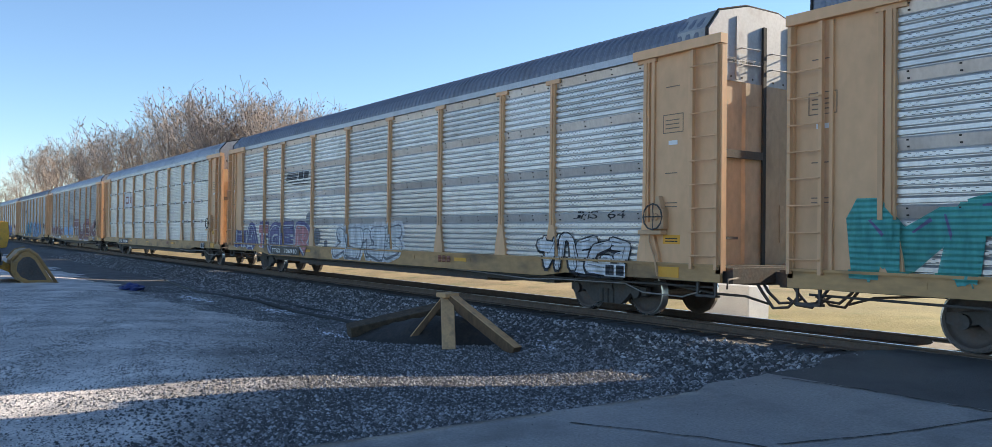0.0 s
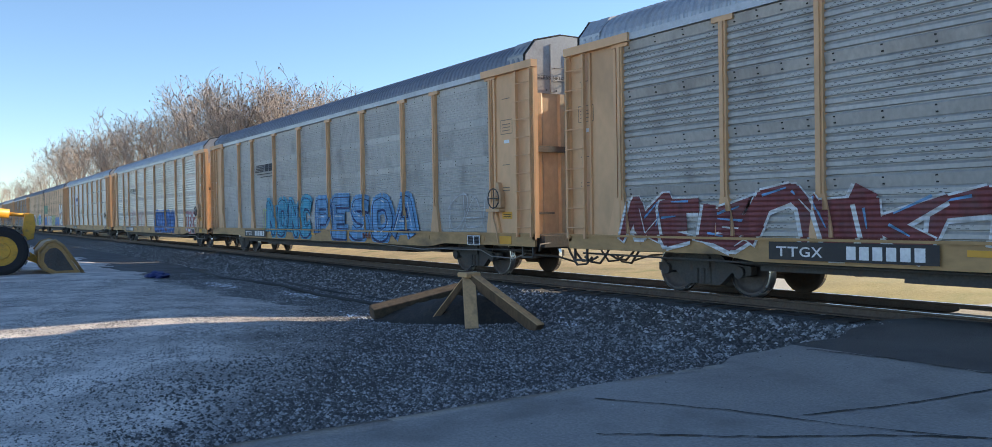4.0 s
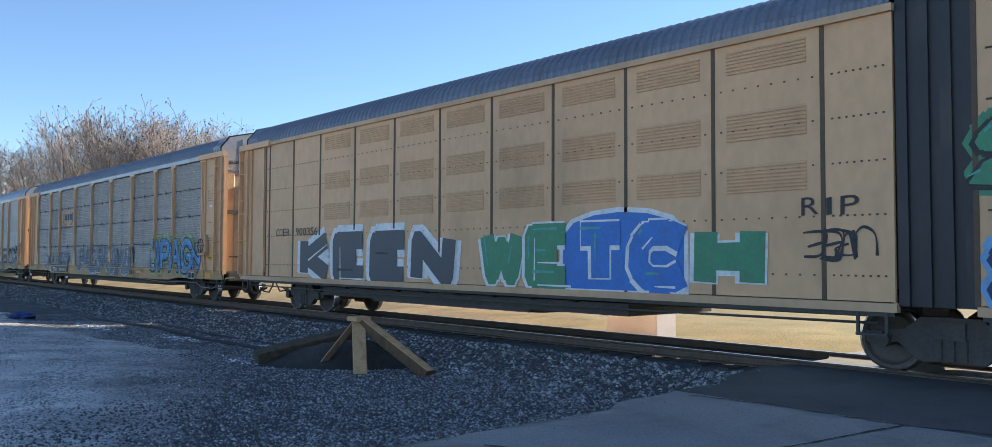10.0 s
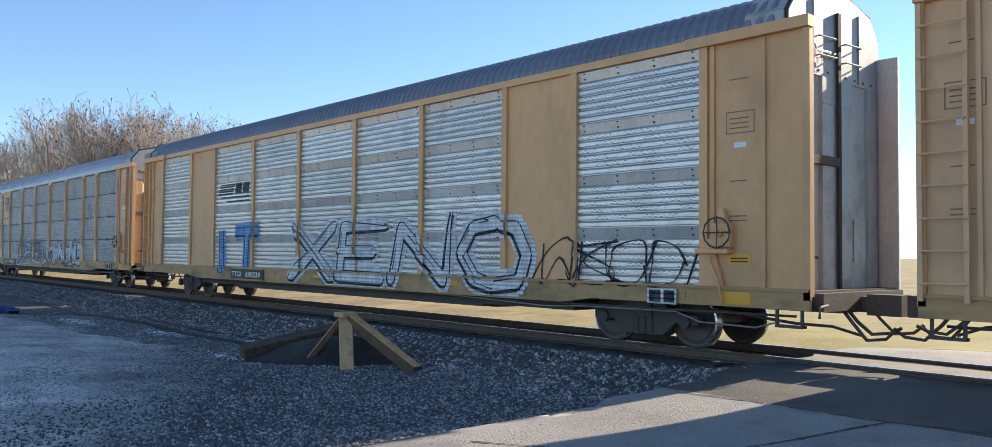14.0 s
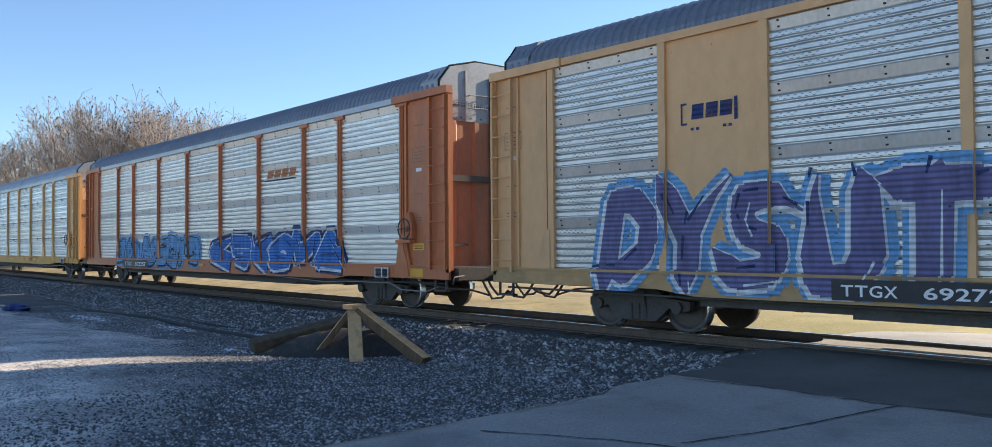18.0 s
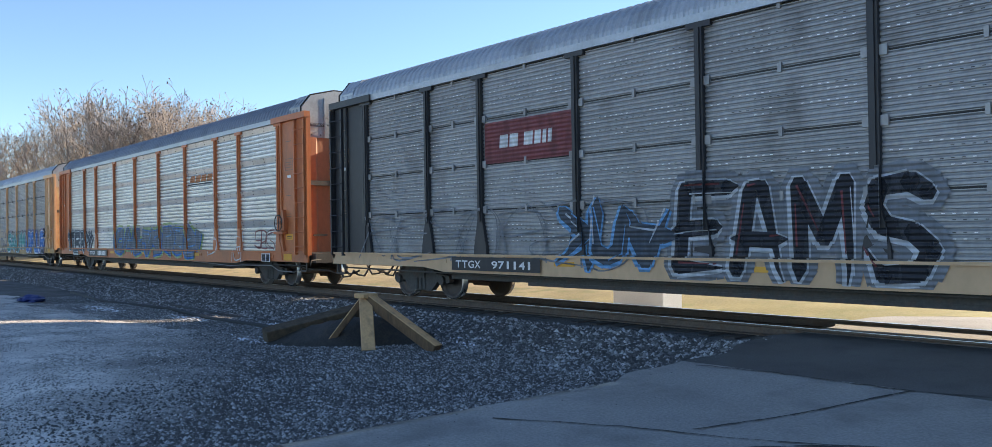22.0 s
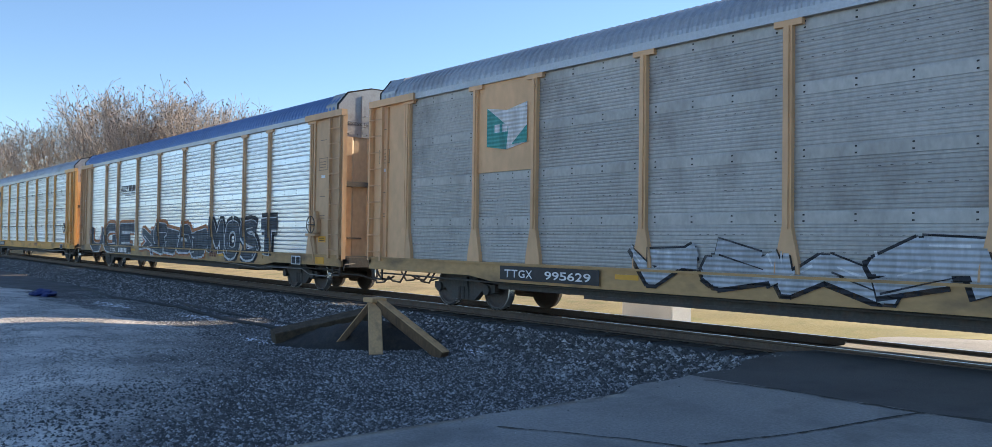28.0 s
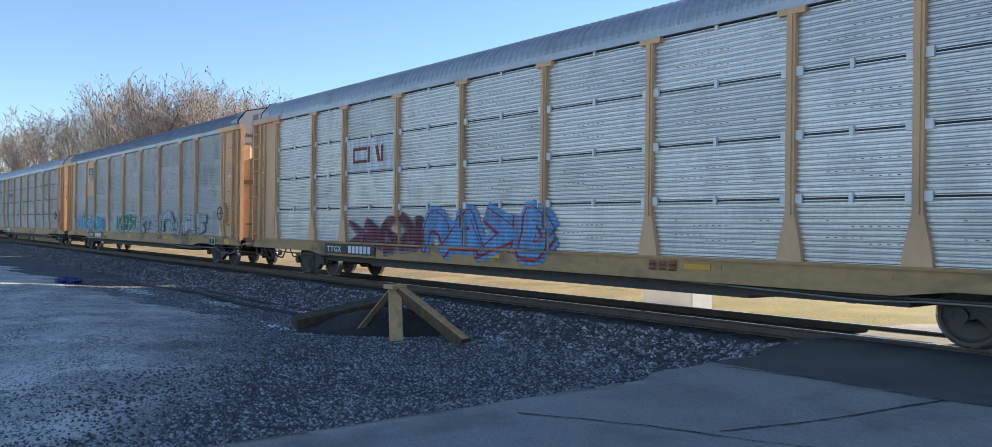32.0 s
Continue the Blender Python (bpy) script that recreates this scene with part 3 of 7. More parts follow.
def grab_rung_mesh():
    bm = bmesh.new()
    tube(bm, [(-0.03, -0.26, 0), (0.05, -0.26, 0), (0.05, 0.26, 0.02), (-0.03, 0.26, 0.02)], 0.014, 5)
    return made(bm, "grab_rung", [M["roof_pale"]])


def rivet_mesh():
    bm = bmesh.new()
    box(bm, -0.034, -0.018, -0.018, 0.018, -0.018, 0.018)
    return made(bevelled(bm, 0.005), "rivet", [M["under"]])


def hood_fittings(hood, material):
    """The folded rim of a hood and its two upright straps."""
    part("hood_rim", keep("hood rim", hood_rim_mesh), M["seam"], hood, "dark rubber rim")
    for y in (-0.75, 0.75):
        part("hood_strap", keep("hood strap", hood_strap_mesh), material, hood, at=(0, y, 0))
        for z in (4.72, 5.02):
            part("grab_rung", keep("grab rung", grab_rung_mesh), material, hood, at=(0, 0.58 * y, z))
    for k in range(9):
        part("rivet", keep("rivet", rivet_mesh), M["under"], hood, at=(0, -1.2 + 0.3 * k, 4.50))


def end_doors(car, paint, at, flip):
    """End doors: two folded leaves, the dark gasket between them, a lock bar and a low panel."""
    def leaf(s):
        def make():
            bm = bmesh.new()
            prism(bm, [(-0.02, 0.03 * s), (-0.02, 0.5 * s), (-0.06, 0.56 * s), (-0.06, 1.0 * s), (-0.02, 1.06 * s), (-0.02, 1.41 * s), (-0.14, 1.41 * s), (-0.14, 0.03 * s)], "z", 1.0, 4.42)
            for z in (1.3, 2.2, 3.1, 4.0):
                box(bm, -0.025, -0.012, min(0.1 * s, 0.48 * s), max(0.1 * s, 0.48 * s), z, z + 0.03)
            return made(bm, "door_leaf", [M["tan"]])
        return make

    def simple(name, *b):
        def make():
            bm = bmesh.new()
            box(bm, *b)
            return made(bm, name, [M["seam"]])
        return make

    for name, key, make, m in (("door_leaf", "leaf a", leaf(-1), paint), ("door_leaf", "leaf b", leaf(1), paint), ("gasket", "gasket", simple("gasket", -0.10, 0.02, -0.045, 0.045, 1.0, 5.5), M["seam"]),
                               ("lock_bar", "lock bar", simple("lock_bar", -0.02, 0.05, -1.40, -0.08, 3.02, 3.16), M["under"]), ("low_panel", "low panel", simple("low_panel", -0.02, 0.0, 0.5, 0.9, 1.5, 2.2), paint),
                               ("grab_bar", "grab bar", simple("grab_bar", -0.02, 0.03, -1.2, -0.75, 1.55, 1.60), M["under"])):
        o = part(name, keep(key, make), m, car, at=at)
        if flip:
            o.rotation_euler = (0, 0, math.pi)


def corner_panel(car, key, length, at, paint, flip=False):
    """The painted sheet from the last post to the corner, with its fold, corner post, head beam and gusset."""
    pieces = {
        "corner_panel": lambda bm: (box(bm, -length, 0, -1.50, -1.42, 1.0, EAVE), box(bm, -0.78, -0.72, -1.55, -1.501, 1.0, EAVE - 0.05)),
        "door_track": lambda bm: box(bm, -length + 0.08, -length + 0.16, -1.545, -1.503, 1.0, EAVE - 0.035),
        "corner_post": lambda bm: box(bm, -0.10, 0.01, -1.56, -1.505, 0.95, EAVE - 0.035),
        "head_beam": lambda bm: box(bm, -length - 0.35, 0.02, -1.62, -1.44, EAVE - 0.03, EAVE + 0.14),
        "gusset": lambda bm: prism(bm, [(-length - 0.02, SILL), (-length + 0.35, SILL), (-length + 0.12, SILL + 0.75), (-length - 0.02, SILL + 0.75)], "y", -1.575, -1.503),
    }
    for name, build in pieces.items():
        def make():
            bm = bmesh.new()
            build(bm)
            me = made(bm, name, [M["tan"]])
            return mirrored(me) if flip else me
        part(name, keep((key, name), make), paint, car, at=at)


def stencil(car, x, front):
    """Stencilled data as plain bars, a framed plate, a small white tag and a yellow notice."""
    y = -1.506

    def strip(name, m, a, b, c, d, deep=0.002, label=""):
        w, h = round(b - a, 3), round(d - c, 3)

        def make():
            bm = bmesh.new()
            box(bm, 0, w, y - deep, y, 0, h)
            return made(bm, name, [m])
        part(name, keep((name, w, h, deep), make), m, car, label, at=(x + a, 0, c))

    def frame_mesh():
        bm = bmesh.new()
        v = [bm.verts.new((px, y - 0.002, pz)) for px, pz in ((0, 0), (0.5, 0), (0.5, 0.35), (0, 0.35), (0.015, 0.015), (0.485, 0.015), (0.485, 0.335), (0.015, 0.335))]
        for i in range(4):
            bm.faces.new((v[i], v[(i + 1) % 4], v[4 + (i + 1) % 4], v[4 + i]))
        return made(bm, "plate_frame", [M["ink"]])

    part("plate_frame", keep("plate frame", frame_mesh), M["ink"], car, at=(x, 0, 3.5))
    for z in (3.58, 3.655, 3.73, 4.35, 2.75, 2.2, 2.13):
        strip("stencil_bar", M["ink"], 0.06, 0.40 if z > 2.8 else 0.36, z, z + 0.018)
    strip("paper_tag", M["white"], 0.14, 0.36, 3.28, 3.36, 0.003, "small white tag")
    if front:
        strip("notice", M["stripe"], 0.02, 0.44, 1.45, 1.62, 0.004, "yellow notice plate")
        strip("notice_bar", M["seam"], 0.08, 0.38, 1.54, 1.56, 0.007)
        strip("notice_bar", M["seam"], 0.08, 0.38, 1.49, 1.51, 0.007)


def ladder_mesh():
    bm = bmesh.new()
    for x in (-0.62, -0.06):
        box(bm, x - 0.03, x + 0.03, -1.64, -1.56, 1.02, EAVE - 0.06)
    return made(bm, "ladder", [M["tan"]])


def rung_mesh():
    bm = bmesh.new()
    tube(bm, [(-0.64, -1.60, 0), (-0.62, -1.66, 0), (-0.06, -1.66, 0), (-0.04, -1.60, 0)], 0.014, 5)
    return made(bm, "rung", [M["tan"]])


def brake_mesh():
    """Hand brake gear: a housing, a chain pipe and a step."""
    bm = bmesh.new()
    disc(bm, -1.45, -1.70, -1.50, 1.95, 0.07, 10)
    box(bm, -1.62, -1.28, -1.64, -1.50, 1.72, 2.1)
    prism(bm, [(-1.55, 2.1), (-1.35, 2.1), (-1.42, 2.34), (-1.5, 2.34)], "y", -1.62, -1.5)
    tube(bm, [(-1.6, -1.62, 1.8), (-1.66, -1.62, 1.5), (-1.5, -1.63, 1.2), (-1.42, -1.63, 0.85)], 0.022, 6)
    box(bm, -1.9, -1.3, -1.68, -1.5, 1.62, 1.70)
    return made(bevelled(bm, 0.01), "hand_brake", [M["tan"]])


def brake_wheel_mesh():
    bm = bmesh.new()
    ring = [(0.24 * math.cos(0.5236 * k), -1.74, 0.24 * math.sin(0.5236 * k)) for k in range(13)]
    tube(bm, ring, 0.016, 5)
    for k in range(0, 12, 3):
        tube(bm, [(0, -1.72, 0), ring[k]], 0.012, 4)
    return made(bm, "brake_wheel", [M["under"]])


def sill_mesh(length):
    """The side sill: a channel with flanges, deeper between the trucks."""
    bm = bmesh.new()
    prism(bm, [(0, SILL), (-length, SILL), (-length, 0.80), (-length + 4.2, 0.80), (-length + 5.0, 0.70), (-5.0, 0.70), (-4.2, 0.80), (0, 0.80)], "y", -1.50, FACE)
    box(bm, -length + 0.01, -0.01, FACE - 0.04, FACE + 0.002, SILL - 0.045, SILL - 0.002)
    for i in range(9):
        x = -2.2 - i * (length - 4.4) / 8
        box(bm, x - 0.05, x + 0.05, FACE - 0.012, FACE + 0.002, 0.9, 1.0)
    return made(bm, "side_sill", [M["tan"]])


def underframe_mesh(length):
    """Floor, fish-bellied centre sill, cross bearers, brake pipe and step irons."""
    bm = bmesh.new()
    L = length
    box(bm, -L + 0.05, -0.05, -1.49, 1.49, 0.98, 1.08)
    prism(bm, [(-0.1, 0.98), (-L + 0.1, 0.98), (-L + 0.1, 0.72), (-L + 5.6, 0.70), (-L + 8.0, 0.40), (-8.0, 0.40), (-5.6, 0.70), (-0.1, 0.72)], "y", -0.45, 0.45)
    for i in range(8):
        x = -6.2 - i * (L - 12.4) / 7
        prism(bm, [(-1.48, 0.98), (-1.48, 0.80), (-0.45, 0.45), (0.45, 0.45), (1.48, 0.80), (1.48, 0.98)], "x", x - 0.06, x + 0.06)
    for s in (-1, 1):
        box(bm, -L + 0.05, -0.05, s * 1.49 - 0.01, s * 1.49 + 0.01, 0.80, 1.0)
    tube(bm, [(-0.3, -1.40, 0.70), (-6, -1.42, 0.66), (-L + 6, -1.42, 0.66), (-L + 0.3, -1.40, 0.70)], 0.022, 6)
    box(bm, -10.6, -9.9, -1.25, -0.75, 0.52, 0.92)
    disc(bm, -12.2, -1.2, -0.6, 0.70, 0.2, 12)
    for x in (-0.35, -L + 0.35):
        for dx in (-0.2, 0.2):
            box(bm, x + dx - 0.02, x + dx + 0.02, -1.52, -1.48, 0.55, 0.9)
        box(bm, x - 0.22, x + 0.22, -1.54, -1.40, 0.53, 0.57)
    box(bm, -length + 4.9, -4.9, -1.27, 1.27, 0.53, 0.76)
    box(bm, -length + 7.5, -7.5, -1.29, 1.29, 0.47, 0.54)
    return made(bm, "underframe", [M["under"]])


def coupler_mesh():
    bm = bmesh.new()
    box(bm, -0.5, 0.25, -0.16, 0.16, 0.74, 0.98)
    box(bm, 0.2, 0.72, -0.20, 0.14, 0.70, 1.02)
    box(bm, -0.08, 0.10, -1.35, 1.35, 0.78, 1.05)
    tube(bm, [(0.05, -0.9, 0.9), (0.12, -1.5, 0.86), (0.14, -1.55, 0.7)], 0.02, 6)
    for y, d in ((-0.45, 0.44), (-0.62, 0.36), (0.35, 0.4)):
        tube(bm, [(0.02, y, 0.80), (0.18, y - 0.03, 0.62), (0.40, y - 0.02, d), (0.65, y + 0.05, d + 0.03), (0.78, y + 0.12, 0.55)], 0.028, 6)
    tube(bm, [(-1.9, -1.2, 0.72), (-1.2, -1.25, 0.66), (-0.4, -1.2, 0.58), (0.0, -0.9, 0.55), (0.3, -0.6, 0.42)], 0.025, 6)
    return made(bm, "coupler", [M["under"]])


def truck_mesh():
    """Cast side frames with spring nests, a bolster and brake beams."""
    bm = bmesh.new()
    for s in (-1, 1):
        a, b = s * 0.93, s * 1.07
        prism(bm, [(-1.14, 0.57), (-0.62, 0.61), (-0.38, 0.80), (0.38, 0.80), (0.62, 0.61), (1.14, 0.57), (1.14, 0.42), (0.95, 0.37), (0.70, 0.44), (0.42, 0.20), (-0.42, 0.20), (-0.70, 0.44), (-0.95, 0.37), (-1.14, 0.42)], "y", a, b)
        for x in (-0.16, 0, 0.16):
            disc_z(bm, x, (a + b) / 2 + s * 0.05, 0.22, 0.52, 0.07)
        for x in (-0.9, 0.9):
            disc(bm, x, b - s * 0.02, b + s * 0.07, 0.457, 0.11, 12)
    box(bm, -0.2, 0.2, -1.12, 1.12, 0.5, 0.74)
    for x in (-0.45, 0.45):
        box(bm, x - 0.05, x + 0.05, -0.85, 0.85, 0.33, 0.43)
    return made(bm, "truck", [M["under"]])


def disc_z(bm, x, y, z0, z1, r, n=8):
    prism(bm, [(x + r * math.cos(6.28319 * k / n), y + r * math.sin(6.28319 * k / n)) for k in range(n)], "z", z0, z1)


def wheelset_mesh():
    """Two flanged wheels with bright rims on an axle."""
    bm = bmesh.new()
    n, R = 32, 0.457
    for s in (-1, 1):
        prof = [(0.08, 0.10), (0.10, 0.12), (0.30, 0.085), (0.37, 0.10), (0.385, 0.140), (R - 0.030, 0.145), (R, 0.138), (R, 0.03), (R + 0.028, 0.02), (R + 0.024, 0.0), (0.38, 0.0), (0.36, 0.04), (0.12, 0.03)]
        rings = [[bm.verts.new((r * math.cos(6.28319 * k / n), s * (0.682 + y), r * math.sin(6.28319 * k / n))) for k in range(n)] for r, y in prof]
        for i, (a, b) in enumerate(zip(rings, rings[1:])):
            for k in range(n):
                f = bm.faces.new((a[k], a[(k + 1) % n], b[(k + 1) % n], b[k]))
                f.material_index = 1 if i in (5, 6, 7) else 0
                f.smooth = i not in (4, 5)
        for k in range(0, n, 4):
            a = 6.28319 * k / n
            if k % 8 == 0:
                box(bm, 0.2 * math.cos(a) - 0.02, 0.2 * math.cos(a) + 0.02, s * 0.76, s * 0.785, 0.2 * math.sin(a) - 0.02, 0.2 * math.sin(a) + 0.02)
    disc(bm, 0, -0.98, 0.98, 0, 0.085, 12)
    bmesh.ops.recalc_face_normals(bm, faces=list(bm.faces))
    return made(bm, "wheelset", [M["wheel"], M["tread"]])


def pipe_mesh():
    bm = bmesh.new()
    tube(bm, [(-9.0, -1.50, 0.70), (-7.4, -1.52, 0.66), (-5.4, -1.53, 0.60), (-4.6, -1.50, 0.64), (-2.4, -1.50, 0.66), (-1.9, -1.52, 0.52), (-0.9, -1.52, 0.50), (-0.5, -1.48, 0.62)], 0.014, 5)
    return made(bm, "brake_pipe", [M["pipe"]])


def stripe_mesh(w, h):
    bm = bmesh.new()
    box(bm, 0, w, FACE - 0.012, FACE - 0.004, 0, h)
    return made(bm, "reflective_stripe", [M["stripe"]])


def far_wall_mesh(length):
    bm = bmesh.new()
    box(bm, -length, 0, 1.44, 1.50, 1.0, EAVE)
    for x in POSTS:
        box(bm, x - 0.07, x + 0.07, 1.50, 1.56, 1.0, EAVE)
    return made(bm, "far_wall", [M["silver"]])


def rail_mesh(length):
    """The long eave rail above the panels."""
    bm = bmesh.new()
    box(bm, -length + 0.02, -0.02, -1.565, -1.42, EAVE - 0.005, EAVE + 0.13)
    return made(bm, "eave_rail", [M["silver"]])


def plain_panel_mesh(width, height):
    bm = bmesh.new()
    box(bm, 0, width, CREST, CREST + 0.05, 0, height)
    for x in (0.1, width / 2, width - 0.1):
        for j in range(5):
            z = 0.2 + j * (height - 0.4) / 4
            box(bm, x - 0.015, x + 0.015, CREST - 0.008, CREST + 0.002, z - 0.015, z + 0.015)
    return made(bm, "plain_panel", [M["tan"]])


wheelsets = []


def trucks(car, front, length, ends=(-3.4, None)):
    for x in (ends[0], -length + 3.4 if ends[1] is None else ends[1]):
        t = part("truck", keep("truck", truck_mesh), M["under"], car, at=(x, 0, 0))
        for dx in (-0.9, 0.9):
            w = part("wheelset", keep("wheelset", wheelset_mesh), [M["wheel"], M["tread"]], t, at=(dx, 0, 0.457))
            wheelsets.append((w, front + x + dx, dx))


def rail_car(front, label, paint="tan", steel="silver", roof="roof_grey", style="band", old=False, hood="roof_pale", rail="roof_grey", solid=(), sill=None):
    """A closed car carrier. front: where its front corner stands on the track at the start. solid: bays that are painted sheet, as {bay: tiers}."""
    car = tagged(new("autorack_car"), label, "rail car", "cars of the train")
    P, S = M[paint], M[steel]
    D = M["roof_pale"] if old else M[{"orange": "door_orange", "black": "black"}.get(paint, "door")]
    L = BODY
    part("underframe", keep("underframe", lambda: underframe_mesh(L)), M["under"], car)
    part("far_wall", keep("far_wall", lambda: far_wall_mesh(L)), S, car)
    part("side_sill", keep("sill", lambda: sill_mesh(L)), M[sill or {"orange": "orange", "yellow": "sill_yellow", "black": "black"}.get(paint, "sill_tan")], car)
    part("roof", keep("roof", lambda: roof_mesh(L - 1.0)), M[roof], car, at=(-0.5, 0, 0))
    part("eave_rail", keep("rail", lambda: rail_mesh(L)), P if old else M[rail], car)
    for flip in (0, 1):
        h = part("hood", keep("hood", lambda: shroud_mesh(0.75)), M[hood if not flip else roof], car, "pale smooth hood over the end doors")
        hood_fittings(h, M[hood if not flip else roof])
        e = -0.32 if not flip else -L + 0.32
        end_doors(car, D, (e, 0, 0), flip)
        c = part("coupler", keep("coupler", coupler_mesh), M["under"], car)
        if flip:
            for o in (h, c):
                o.rotation_euler = (0, 0, math.pi)
        h.location, c.location = (e, 0, 0), (-L * flip, 0, 0)
    corner_panel(car, "front corner", 1.78, (0, 0, 0), P)
    corner_panel(car, "rear corner", 1.66, (-L, 0, 0), P, True)
    stencil(car, -1.42, True)
    stencil(car, -L + 0.33, False)
    hb = part("hand_brake", keep("brake", brake_mesh), M["tan_dull"] if paint == "tan" else P, car)
    part("brake_wheel", keep("brake wheel", brake_wheel_mesh), M["under"], hb, "grimy hand wheel", at=(-1.45, 0, 1.95))
    for x in (0.0, -L + 0.68):
        if old and x == 0.0:
            continue
        ld = part("ladder", keep("ladder", ladder_mesh), P, car, at=(x, 0, 0))
        for i in range(9):
            part("rung", keep("rung", rung_mesh), P, ld, at=(0, 0, 1.25 + 0.42 * i))
    flare = not old
    for x in POSTS:
        part("post", keep(("post", flare), lambda: post_mesh(flare)), P, car, at=(x, 0, 0))
    solid = dict(solid)
    for b, (x1, x0) in enumerate(zip(POSTS, POSTS[1:])):
        w = x1 - x0 - 0.15
        n = solid.get(b, 0)
        if n:
            part("plain_panel", keep(("plain", round(w, 2), n), lambda: plain_panel_mesh(w, TIER * n)), P, car, at=(x0 + 0.075, 0, EAVE - TIER * n))
        for i in range(4 - n):
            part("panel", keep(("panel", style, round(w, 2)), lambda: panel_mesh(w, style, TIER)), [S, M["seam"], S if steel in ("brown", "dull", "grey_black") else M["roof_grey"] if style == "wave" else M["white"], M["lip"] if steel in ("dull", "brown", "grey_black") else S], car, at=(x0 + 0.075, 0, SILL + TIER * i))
    part("sill_patch", keep("patch", lambda: stripe_mesh(0.5, 0.19)), M["stripe"], car, "yellow painted sill patch", at=(-1.45, 0, 0.84))
    for x in (-8.6, -14.2, -18.6):
        part("reflective_stripe", keep("stripe", lambda: stripe_mesh(0.55, 0.09)), M["stripe"], car, at=(x, 0, 0.90))
    part("brake_pipe", keep("brake pipe", pipe_mesh), M["pipe"], car, "thin pale brake pipe under the sill")
    trucks(car, front, L)
    return car


def mirrored(me):
    """Turns a part end for end along the car."""
    bm = bmesh.new()
    bm.from_mesh(me)
    bmesh.ops.scale(bm, vec=(-1, 1, 1), verts=list(bm.verts))
    bmesh.ops.reverse_faces(bm, faces=list(bm.faces))
    return made(bm, me.name, list(me.materials))


def vent_panel_mesh(w, vents):
    """A riveted steel sheet with louvred vents in three rows."""
    bm = bmesh.new()
    box(bm, 0, w, -1.50, -1.44, 0.98, EAVE)
    for z in (1.35, 2.2, 2.95, 3.6, 4.25):
        for j in range(8):
            x = 0.12 + j * (w - 0.24) / 7
            box(bm, x - 0.016, x + 0.016, -1.508, -1.499, z - 0.013, z + 0.013, 2)
    if vents:
        for z, h in ((2.60, 0.44), (3.42, 0.46), (4.49, 0.39)):
            box(bm, 0.22, w - 0.22, -1.502, -1.47, z, z + h, 1)
            n = int(h / 0.052)
            for j in range(n):
                zz = z + 0.012 + j * h / n
                prism(bm, [(-1.50, zz), (-1.522, zz), (-1.50, zz + 0.030)], "x", 0.22, w - 0.22)
    return made(bm, "vent_panel", [M["tan"], M["tan_dull"], M["seam"]])


